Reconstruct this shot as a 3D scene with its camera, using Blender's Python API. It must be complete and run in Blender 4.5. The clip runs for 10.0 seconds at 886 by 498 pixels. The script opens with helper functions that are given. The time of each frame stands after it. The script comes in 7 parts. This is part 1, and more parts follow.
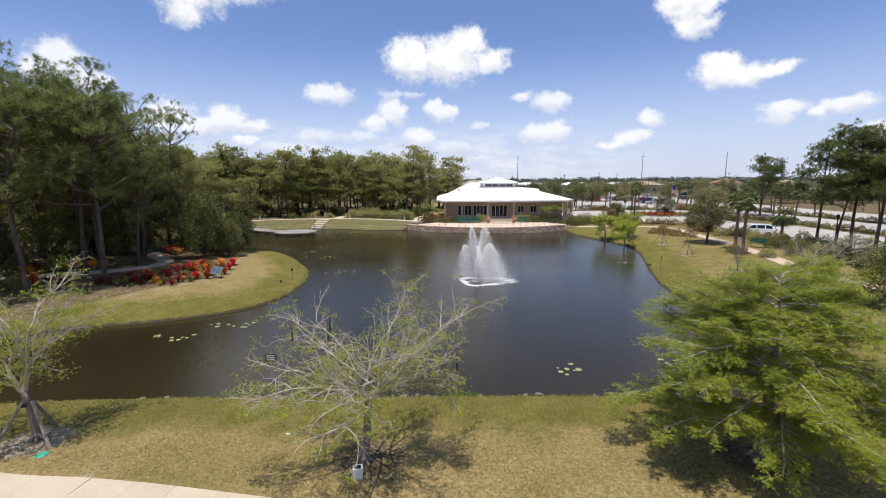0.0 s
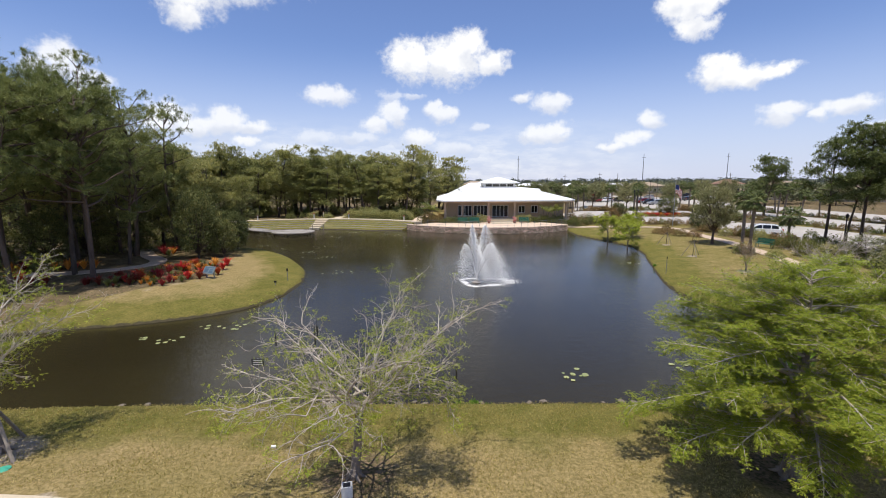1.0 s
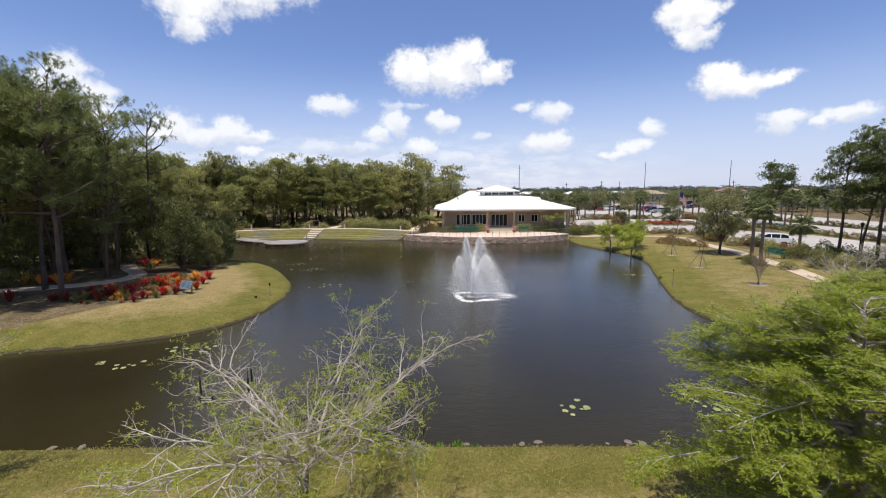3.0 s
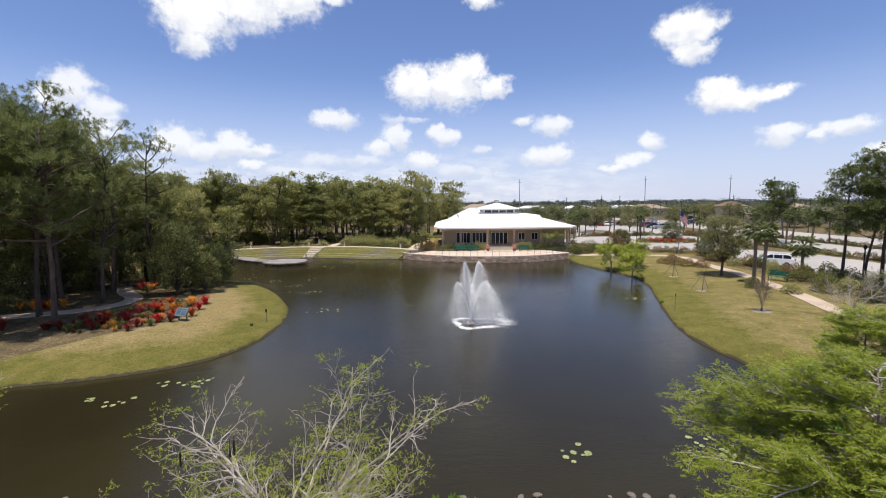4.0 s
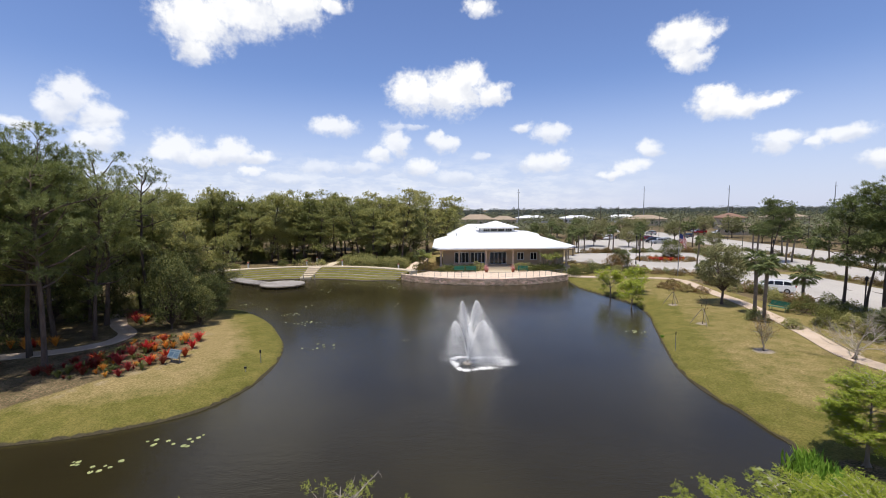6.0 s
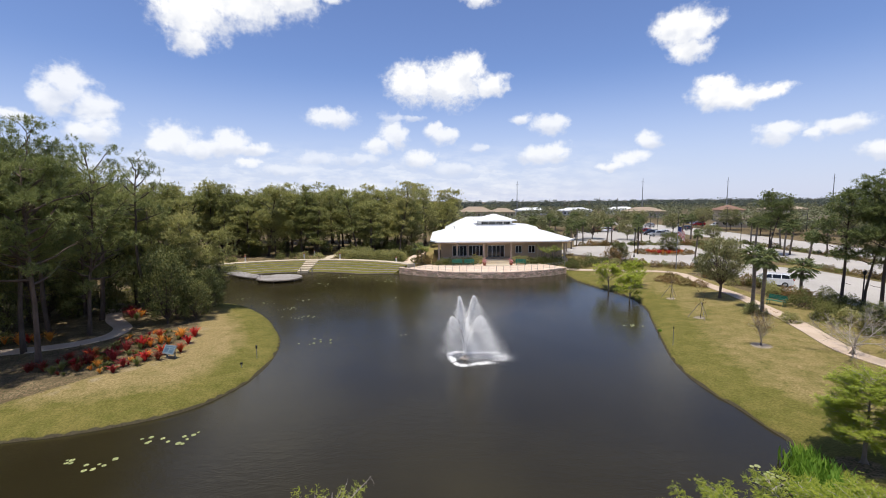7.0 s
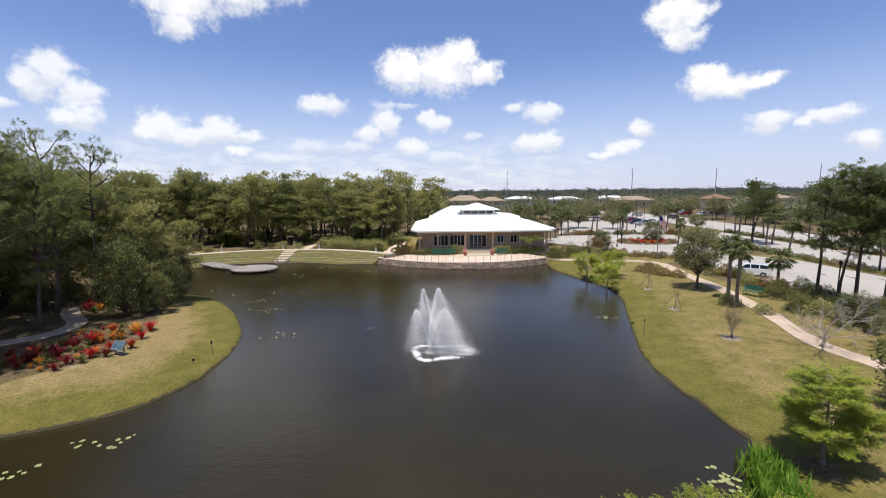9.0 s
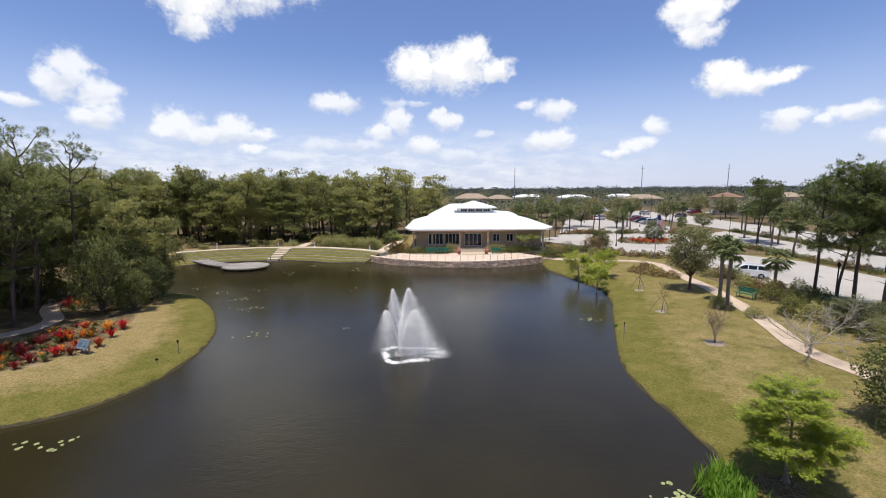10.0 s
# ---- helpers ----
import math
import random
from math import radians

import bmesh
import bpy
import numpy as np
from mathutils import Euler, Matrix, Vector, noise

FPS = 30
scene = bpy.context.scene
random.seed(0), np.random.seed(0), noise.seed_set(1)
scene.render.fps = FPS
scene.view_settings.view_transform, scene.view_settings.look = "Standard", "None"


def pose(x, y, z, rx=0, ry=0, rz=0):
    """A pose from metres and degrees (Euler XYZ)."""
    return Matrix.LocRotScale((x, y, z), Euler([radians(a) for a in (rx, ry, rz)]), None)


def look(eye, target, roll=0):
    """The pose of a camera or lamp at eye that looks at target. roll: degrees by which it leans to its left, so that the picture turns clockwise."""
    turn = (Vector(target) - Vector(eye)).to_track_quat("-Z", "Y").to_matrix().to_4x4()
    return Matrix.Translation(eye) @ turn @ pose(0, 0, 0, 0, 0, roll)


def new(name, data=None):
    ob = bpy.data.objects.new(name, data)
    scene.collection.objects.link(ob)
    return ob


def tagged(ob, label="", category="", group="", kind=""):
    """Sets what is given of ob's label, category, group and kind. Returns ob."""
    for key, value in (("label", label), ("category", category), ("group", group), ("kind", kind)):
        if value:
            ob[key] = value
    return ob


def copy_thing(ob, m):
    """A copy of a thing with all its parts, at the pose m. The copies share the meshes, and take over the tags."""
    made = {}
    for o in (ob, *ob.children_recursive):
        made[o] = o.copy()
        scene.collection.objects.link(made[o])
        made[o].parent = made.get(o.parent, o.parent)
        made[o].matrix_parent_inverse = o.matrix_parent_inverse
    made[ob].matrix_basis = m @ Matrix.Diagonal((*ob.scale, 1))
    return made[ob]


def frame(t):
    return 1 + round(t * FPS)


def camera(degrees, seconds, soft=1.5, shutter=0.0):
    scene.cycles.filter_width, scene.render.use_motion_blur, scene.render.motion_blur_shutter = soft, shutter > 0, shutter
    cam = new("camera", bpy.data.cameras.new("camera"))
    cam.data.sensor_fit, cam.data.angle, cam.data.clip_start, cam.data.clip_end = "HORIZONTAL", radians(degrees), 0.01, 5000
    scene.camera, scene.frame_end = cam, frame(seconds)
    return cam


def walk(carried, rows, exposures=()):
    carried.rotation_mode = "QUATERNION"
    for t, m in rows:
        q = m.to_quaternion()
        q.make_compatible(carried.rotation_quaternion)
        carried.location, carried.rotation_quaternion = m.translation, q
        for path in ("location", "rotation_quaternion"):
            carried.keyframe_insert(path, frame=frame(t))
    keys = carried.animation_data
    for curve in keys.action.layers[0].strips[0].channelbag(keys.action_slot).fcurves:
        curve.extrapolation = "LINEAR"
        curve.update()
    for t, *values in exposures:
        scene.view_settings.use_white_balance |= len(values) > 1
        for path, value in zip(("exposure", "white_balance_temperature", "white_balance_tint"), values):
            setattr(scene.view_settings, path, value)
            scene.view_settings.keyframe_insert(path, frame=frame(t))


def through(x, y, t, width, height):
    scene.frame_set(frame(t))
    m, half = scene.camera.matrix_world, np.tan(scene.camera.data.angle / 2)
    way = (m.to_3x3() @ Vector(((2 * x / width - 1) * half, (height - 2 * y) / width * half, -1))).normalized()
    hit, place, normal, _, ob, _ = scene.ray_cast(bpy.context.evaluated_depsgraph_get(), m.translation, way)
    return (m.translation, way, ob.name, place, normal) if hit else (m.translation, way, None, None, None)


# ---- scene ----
cam = camera(92.0, 10.0, 1.0)
PATH = [
    (0, (0.242, -0.443, 8.534), (0.248, 1.532, 8.216), -0.3),
    (0.5, (0.234, -0.145, 8.413), (0.238, 1.83, 8.098), -0.3),
    (1, (0.294, 0.55, 8.24), (0.299, 2.525, 7.928), -0.25),
    (1.5, (0.428, 1.196, 8.099), (0.43, 3.172, 7.79), -0.25),
    (2, (0.68, 1.814, 8.05), (0.679, 3.79, 7.744), -0.3),
    (2.5, (0.91, 2.279, 8.072), (0.908, 4.257, 7.775), -0.4),
    (4, (1.236, 3.046, 9.172), (1.228, 5.035, 8.958), -0.5),
    (4.5, (1.315, 3.291, 10.002), (1.307, 5.281, 9.804), -0.5),
    (5, (1.383, 3.466, 10.818), (1.375, 5.457, 10.633), -0.5),
    (5.5, (1.378, 3.556, 11.293), (1.371, 5.548, 11.116), -0.5),
    (7, (1.529, 3.976, 11.724), (1.531, 5.964, 11.503), -0.55),
    (7.5, (1.536, 4.055, 11.692), (1.541, 6.041, 11.452), -0.55),
    (8, (1.824, 4.241, 11.698), (1.835, 6.225, 11.441), -0.55),
    (8.5, (2.613, 4.709, 11.724), (2.633, 6.692, 11.458), -0.5),
    (9, (3.647, 5.165, 11.716), (3.682, 7.146, 11.443), -0.5),
    (9.5, (4.962, 5.606, 11.697), (4.999, 7.586, 11.419), -0.4),
    (10, (6.489, 6.043, 11.667), (6.473, 8.023, 11.385), -0.4),
]
walk(cam, [(t, look(eye, target, roll)) for t, eye, target, roll in PATH])

# ---- world and sun ----
SUN_EL, SUN_AZ = 79.0, 205.0     # degrees; azimuth from +y towards +x
scene.view_settings.exposure = 0.15


class Nodes:
    """Small helper that adds nodes to a tree and links them."""

    def __init__(self, tree):
        self.tree = tree
        tree.nodes.clear()

    def add(self, kind, operation="", use_clamp=False, interpolation_type="", data_type="", blend_type="", attribute_name=""):
        n = self.tree.nodes.new(kind)
        if operation:
            n.operation = operation
        if use_clamp:
            n.use_clamp = True
        if interpolation_type:
            n.interpolation_type = interpolation_type
        if data_type:
            n.data_type = data_type
        if blend_type:
            n.blend_type = blend_type
        if attribute_name:
            n.attribute_name = attribute_name
        return n

    def put(self, socket, v):
        if isinstance(v, bpy.types.NodeSocket):
            self.tree.links.new(v, socket)
        else:
            socket.default_value = v

    def math(self, op, a, b=0.0, clamp=False):
        n = self.add("ShaderNodeMath", operation=op, use_clamp=clamp)
        self.put(n.inputs[0], a), self.put(n.inputs[1], b)
        return n.outputs[0]

    def vec(self, op, a, b=(0, 0, 0)):
        n = self.add("ShaderNodeVectorMath", operation=op)
        self.put(n.inputs[0], a), self.put(n.inputs[1], b)
        return n.outputs[1] if op == "LENGTH" else n.outputs[0]

    def noise(self, vector, scale, detail=4.0, rough=0.55):
        n = self.add("ShaderNodeTexNoise")
        self.put(n.inputs["Vector"], vector)
        n.inputs["Scale"].default_value, n.inputs["Detail"].default_value, n.inputs["Roughness"].default_value = scale, detail, rough
        return n

    def ramp(self, v, a, b, lo=0.0, hi=1.0, smooth=False):
        n = self.add("ShaderNodeMapRange", interpolation_type="SMOOTHSTEP" if smooth else "LINEAR")
        self.put(n.inputs[0], v)
        for i, x in enumerate((a, b, lo, hi)):
            self.put(n.inputs[1 + i], x)
        return n.outputs[0]

    def mix(self, fac, a, b, blend="MIX"):
        n = self.add("ShaderNodeMix", data_type="RGBA", blend_type=blend)
        self.put(n.inputs[0], fac), self.put(n.inputs[6], a), self.put(n.inputs[7], b)
        return n.outputs[2]


def rgb(r, g, b):
    return (r, g, b, 1.0)


# clouds of the sky, each of several billows: azimuth, elevation, half width, half height in degrees
TOP_CLOUD = [(-28.7, 20.6, 4.0, 2.9), (-29.1, 17.6, 2.0, 1.4), (-24.0, 21.9, 5.0, 2.4), (-18.3, 23.3, 4.0, 2.2), (-13.7, 24.0, 1.9, 0.9), (-24.0, 26.0, 8.0, 3.0)]
HIGH_CLOUDS = [(-3.6, 14.7, 3.3, 2.3), (1.1, 14.7, 4.5, 2.6), (3.5, 16.6, 2.2, 1.7), (6.4, 14.5, 2.2, 1.3), (28.6, 18.3, 2.5, 1.9), (27.1, 18.7, 2.0, 1.6), (29.2, 16.4, 2.0, 1.4),
               (30.4, 18.6, 1.7, 1.2), (31.8, 11.4, 2.4, 1.6), (34.2, 10.7, 2.4, 1.2), (36.1, 10.8, 2.0, 0.9), (37.5, 11.0, 1.0, 0.7), (31.1, 12.6, 1.5, 0.7), (4.8, 23.9, 1.9, 0.8)]
LEFT_CLOUDS = [(-40.2, 11.9, 1.9, 1.6), (-41.3, 10.3, 1.4, 1.4), (-38.1, 9.9, 1.8, 1.7), (-38.6, 7.6, 2.3, 1.1), (-44.4, 8.3, 1.4, 0.6), (-31.4, 7.2, 2.5, 1.7), (-25.7, 7.1, 2.1, 1.6),
               (-28.3, 6.3, 3.4, 1.1), (-23.3, 6.4, 2.2, 0.8), (-32.4, 6.5, 1.9, 1.0), (-24.0, 4.8, 1.3, 0.7)]
MID_CLOUDS = [(-6.3, 8.7, 2.0, 1.7), (-8.4, 7.2, 1.8, 1.0), (-14.1, 10.5, 2.9, 1.0), (0.3, 8.4, 1.7, 0.9), (-1.1, 9.2, 1.1, 0.8), (-3.0, 5.6, 2.2, 1.2), (13.8, 9.4, 2.2, 1.3), (10.4, 10.3, 1.1, 0.7),
              (13.1, 5.8, 3.5, 1.0), (14.5, 6.3, 2.0, 0.9), (25.3, 6.9, 1.3, 0.9), (23.2, 4.9, 1.9, 1.0), (21.6, 4.1, 1.8, 0.5)]
RIGHT_CLOUDS = [(37.9, 7.1, 2.0, 0.7), (37.2, 6.3, 1.3, 0.9), (40.4, 6.4, 0.9, 0.6), (42.6, 7.0, 2.1, 0.7), (44.9, 4.5, 1.4, 0.9)]
LOW_CLOUDS = [(-16.0, 5.4, 3.0, 0.9), (5.1, 6.8, 1.2, 0.5), (-6.3, 10.7, 1.7, 0.5),
              (1.8, 4.3, 3.0, 0.9), (-10.7, 5.6, 2.7, 0.8), (-3.7, 10.7, 1.2, 0.4), (-20.0, 4.0, 3.0, 0.7)]


def make_world():
    world = bpy.data.worlds.new("sky")
    world.use_nodes = True
    scene.world = world
    n = Nodes(world.node_tree)
    sky = n.add("ShaderNodeTexSky")
    sky.sky_type, sky.sun_disc = "NISHITA", False
    sky.sun_elevation, sky.sun_rotation = radians(SUN_EL), radians(SUN_AZ)
    sky.air_density, sky.dust_density, sky.ozone_density = 1.0, 0.25, 3.0
    way = n.add("ShaderNodeTexCoord").outputs["Generated"]
    parts = n.add("ShaderNodeSeparateXYZ")
    n.put(parts.inputs[0], way)
    x, y, z = parts.outputs
    az = n.math("MULTIPLY", n.math("ARCTAN2", x, y), 180 / math.pi)
    el = n.math("MULTIPLY", n.math("ARCSINE", z), 180 / math.pi)
    flat = n.add("ShaderNodeCombineXYZ")
    n.put(flat.inputs[0], az), n.put(flat.inputs[1], el)
    warp = n.noise(flat.outputs[0], 0.42, 3.0, 0.5)
    fine = n.noise(flat.outputs[0], 0.85, 7.0, 0.62)
    shift = n.vec("MULTIPLY", n.vec("SUBTRACT", warp.outputs["Color"], (0.5, 0.5, 0.5)), (2.6, 2.0, 0))
    place = n.vec("ADD", flat.outputs[0], shift)
    rough_edge = n.math("MULTIPLY", n.math("SUBTRACT", fine.outputs[0], 0.5), 1.4)
    weight, tilt, covers = None, None, []
    for group, thick in ((TOP_CLOUD + HIGH_CLOUDS, 1.0), (LEFT_CLOUDS + MID_CLOUDS + RIGHT_CLOUDS, 0.8), (LOW_CLOUDS, 0.5)):
        near = None
        for a, e, w, h in group:
            d = n.vec("LENGTH", n.vec("MULTIPLY", n.vec("SUBTRACT", place, (a, e, 0)), (1 / w, 1 / h, 0)))
            near = d if near is None else n.math("MINIMUM", near, d)
            w8 = n.math("MAXIMUM", n.math("SUBTRACT", 1.6, d), 0.0)
            up = n.math("MULTIPLY", w8, n.math("MULTIPLY", n.math("SUBTRACT", el, e), 1 / h))
            weight = w8 if weight is None else n.math("ADD", weight, w8)
            tilt = up if tilt is None else n.math("ADD", tilt, up)
        covers.append(n.ramp(n.math("ADD", near, rough_edge), 1.36, 0.52, 0.0, thick, smooth=True))
    cover = n.math("MAXIMUM", n.math("MAXIMUM", covers[0], covers[1]), covers[2])
    # scattered cumulus over the rest of the sky
    spread = n.noise(n.vec("MULTIPLY", flat.outputs[0], (1, 1.6, 0)), 0.085, 7.0, 0.6)
    away = n.ramp(n.math("MAXIMUM", n.math("ABSOLUTE", az), n.math("MULTIPLY", el, 1.75)), 47, 56)
    other = n.math("MULTIPLY", n.ramp(spread.outputs[0], 0.56, 0.66, smooth=True), away)
    low = n.noise(n.vec("MULTIPLY", flat.outputs[0], (0.5, 1.6, 0)), 0.5, 6.0, 0.6)
    band = n.math("MULTIPLY", n.ramp(el, 8.5, 3.0, smooth=True), n.ramp(low.outputs[0], 0.32, 0.70, 0, 0.5, True))
    haze = n.math("MULTIPLY", band, n.ramp(az, 30, 8))
    cover = n.math("MAXIMUM", n.math("MAXIMUM", cover, other), haze)
    rel = n.math("DIVIDE", tilt, n.math("MAXIMUM", weight, 0.05))
    lit = n.ramp(n.math("ADD", rel, n.math("MULTIPLY", n.math("SUBTRACT", warp.outputs[0], 0.5), 2.4)), -0.95, 0.15, smooth=True)
    white = n.mix(lit, rgb(0.74, 0.77, 0.85), rgb(1.0, 1.0, 1.0))
    tone = n.mix(1.0, sky.outputs[0], rgb(*SKY_TINT), "MULTIPLY")
    tone = n.mix(n.ramp(el, 17.0, -1.0, 0.0, 0.8, True), tone, rgb(5.1, 5.6, 7.3))
    back_blue = n.add("ShaderNodeBackground")
    n.put(back_blue.inputs[0], tone)
    back_blue.inputs[1].default_value = SKY
    back_white = n.add("ShaderNodeBackground")
    n.put(back_white.inputs[0], white)
    back_white.inputs[1].default_value = CLOUD
    m = n.add("ShaderNodeMixShader")
    n.put(m.inputs[0], cover), n.put(m.inputs[1], back_blue.outputs[0]), n.put(m.inputs[2], back_white.outputs[0])
    n.put(n.add("ShaderNodeOutputWorld").inputs[0], m.outputs[0])


SKY, CLOUD, SKY_TINT = 0.112, 0.95, (0.93, 0.93, 1.14)
make_world()

sun = new("sun", bpy.data.lights.new("sun", "SUN"))
sun.data.energy, sun.data.angle, sun.data.color = 4.6, radians(0.53), (1.0, 0.95, 0.87)
SUN_DIR = Vector((math.sin(radians(SUN_AZ)) * math.cos(radians(SUN_EL)), math.cos(radians(SUN_AZ)) * math.cos(radians(SUN_EL)), math.sin(radians(SUN_EL))))
sun.matrix_basis = look(SUN_DIR * 60 + Vector((0, 40, 0)), (0, 40, 0))

# ---- materials ----
MATS = {}


def surface(name, a, b, scale=3.0, fine=40.0, rough=0.8, bump=0.2, metal=0.0, spread=0.35, vary=0.0, coat=0.0, dist=0.02, stretch=(1, 1, 1), spec=0.4):
    """Procedural surface: two colours mixed by coarse noise, grain by fine noise, slight bump."""
    m = bpy.data.materials.new(name)
    m.use_nodes = True
    n = Nodes(m.node_tree)
    p = n.vec("MULTIPLY", n.add("ShaderNodeTexCoord").outputs["Object"], stretch)
    big, small = n.noise(p, scale, 5.0), n.noise(p, fine, 4.0)
    f = n.ramp(big.outputs[0], 0.5 - spread / 2, 0.5 + spread / 2)
    c = n.mix(f, rgb(*a), rgb(*b))
    c = n.mix(n.ramp(small.outputs[0], 0.3, 0.7, 0.0, 0.5), c, n.mix(1.0, c, rgb(0.62, 0.62, 0.62), "MULTIPLY"))
    if vary:
        hsv = n.add("ShaderNodeHueSaturation")
        r = n.add("ShaderNodeObjectInfo").outputs["Random"]
        n.put(hsv.inputs["Value"], n.ramp(r, 0, 1, 1 - vary, 1 + vary))
        n.put(hsv.inputs["Hue"], n.ramp(r, 0, 1, 0.5 + vary * 0.04, 0.5 - vary * 0.04))
        n.put(hsv.inputs["Color"], c)
        c = hsv.outputs[0]
    s = n.add("ShaderNodeBsdfPrincipled")
    n.put(s.inputs["Base Color"], c)
    n.put(s.inputs["Roughness"], n.ramp(small.outputs[0], 0.2, 0.8, rough - 0.08, min(1.0, rough + 0.08)))
    s.inputs["Metallic"].default_value, s.inputs["Coat Weight"].default_value, s.inputs["Specular IOR Level"].default_value = metal, coat, spec
    if bump:
        bp = n.add("ShaderNodeBump")
        bp.inputs["Strength"].default_value, bp.inputs["Distance"].default_value = bump, dist
        n.put(bp.inputs["Height"], n.math("ADD", small.outputs[0], big.outputs[0]))
        n.put(s.inputs["Normal"], bp.outputs[0])
    n.put(n.add("ShaderNodeOutputMaterial").inputs[0], s.outputs[0])
    MATS[name] = m
    return m


def leafy(name, a, b, through=0.35, vary=0.2, rough=0.6):
    """Leaf surface: colour varies leaf by leaf and tree by tree, part of the light goes through."""
    m = bpy.data.materials.new(name)
    m.use_nodes = True
    n = Nodes(m.node_tree)
    g = n.add("ShaderNodeNewGeometry").outputs["Random Per Island"]
    c = n.mix(g, rgb(*a), rgb(*b))
    hsv = n.add("ShaderNodeHueSaturation")
    r = n.add("ShaderNodeObjectInfo").outputs["Random"]
    n.put(hsv.inputs["Value"], n.ramp(r, 0, 1, 1 - vary, 1 + vary))
    n.put(hsv.inputs["Hue"], n.ramp(r, 0, 1, 0.5 + vary * 0.06, 0.5 - vary * 0.06))
    n.put(hsv.inputs["Color"], c)
    s = n.add("ShaderNodeBsdfPrincipled")
    n.put(s.inputs["Base Color"], hsv.outputs[0])
    s.inputs["Roughness"].default_value, s.inputs["Specular IOR Level"].default_value = rough, 0.3
    t = n.add("ShaderNodeBsdfTranslucent")
    n.put(t.inputs[0], hsv.outputs[0])
    k = n.add("ShaderNodeMixShader")
    k.inputs[0].default_value = through
    n.put(k.inputs[1], s.outputs[0]), n.put(k.inputs[2], t.outputs[0])
    n.put(n.add("ShaderNodeOutputMaterial").inputs[0], k.outputs[0])
    MATS[name] = m
    return m


def ground_material():
    """Lawn, worn turf, sandy bed and leaf litter; the share of litter and bare soil is stored with the sheet's points."""
    m = bpy.data.materials.new("ground_cover")
    m.use_nodes = True
    n = Nodes(m.node_tree)
    p = n.add("ShaderNodeTexCoord").outputs["Object"]
    big, mid, small = n.noise(p, 0.16, 4.0), n.noise(p, 0.9, 6.0, 0.65), n.noise(p, 9.0, 6.0, 0.75)
    grass = n.mix(n.ramp(mid.outputs[0], 0.3, 0.7), rgb(0.132, 0.13, 0.027), rgb(0.238, 0.196, 0.058))
    dry = n.mix(n.ramp(small.outputs[0], 0.3, 0.7), rgb(0.44, 0.325, 0.165), rgb(0.31, 0.225, 0.095))
    far = n.add("ShaderNodeAttribute", attribute_name="dryness").outputs["Fac"]
    worn = n.math("MULTIPLY", n.ramp(n.math("ADD", far, n.math("MULTIPLY", n.math("SUBTRACT", mid.outputs[0], 0.5), 1.1)), 0.25, 0.8), n.ramp(big.outputs[0], 0.3, 0.55, 0.45, 1.0))
    c = n.mix(n.math("MULTIPLY", worn, 0.85), grass, dry)
    spots = n.ramp(n.noise(p, 3.1, 6.0, 0.7).outputs[0], 0.63, 0.72)
    c = n.mix(n.math("MULTIPLY", spots, 0.5), c, rgb(0.36, 0.31, 0.2))
    c = n.mix(n.ramp(small.outputs[0], 0.38, 0.62, 0.0, 0.8), c, n.mix(1.0, c, rgb(0.45, 0.47, 0.4), "MULTIPLY"))
    litter = n.add("ShaderNodeAttribute", attribute_name="litter").outputs["Fac"]
    sand = n.add("ShaderNodeAttribute", attribute_name="sand").outputs["Fac"]
    soil = n.add("ShaderNodeAttribute", attribute_name="soil").outputs["Fac"]
    brown = n.mix(n.ramp(mid.outputs[0], 0.35, 0.65), rgb(0.125, 0.08, 0.048), rgb(0.30, 0.21, 0.125))
    brown = n.mix(n.ramp(small.outputs[0], 0.4, 0.62), brown, rgb(0.05, 0.055, 0.02))
    jag = n.math("MULTIPLY", n.math("SUBTRACT", mid.outputs[0], 0.5), 0.9)
    c = n.mix(n.ramp(n.math("ADD", litter, jag), 0.35, 0.65), c, brown)
    pale = n.mix(n.ramp(small.outputs[0], 0.35, 0.65), rgb(0.42, 0.36, 0.28), rgb(0.26, 0.2, 0.14))
    c = n.mix(n.ramp(n.math("ADD", sand, jag), 0.4, 0.75), c, pale)
    dark = n.mix(n.ramp(small.outputs[0], 0.3, 0.7), rgb(0.035, 0.028, 0.018), rgb(0.10, 0.085, 0.05))
    c = n.mix(n.ramp(n.math("ADD", soil, n.math("MULTIPLY", jag, 0.6)), 0.45, 0.6), c, dark)
    s = n.add("ShaderNodeBsdfPrincipled")
    n.put(s.inputs["Base Color"], c)
    s.inputs["Roughness"].default_value, s.inputs["Specular IOR Level"].default_value = 0.95, 0.1
    bp = n.add("ShaderNodeBump")
    bp.inputs["Strength"].default_value, bp.inputs["Distance"].default_value = 0.6, 0.06
    n.put(bp.inputs["Height"], n.math("ADD", small.outputs[0], n.noise(p, 60.0, 3.0).outputs[0]))
    n.put(s.inputs["Normal"], bp.outputs[0])
    n.put(n.add("ShaderNodeOutputMaterial").inputs[0], s.outputs[0])
    return m


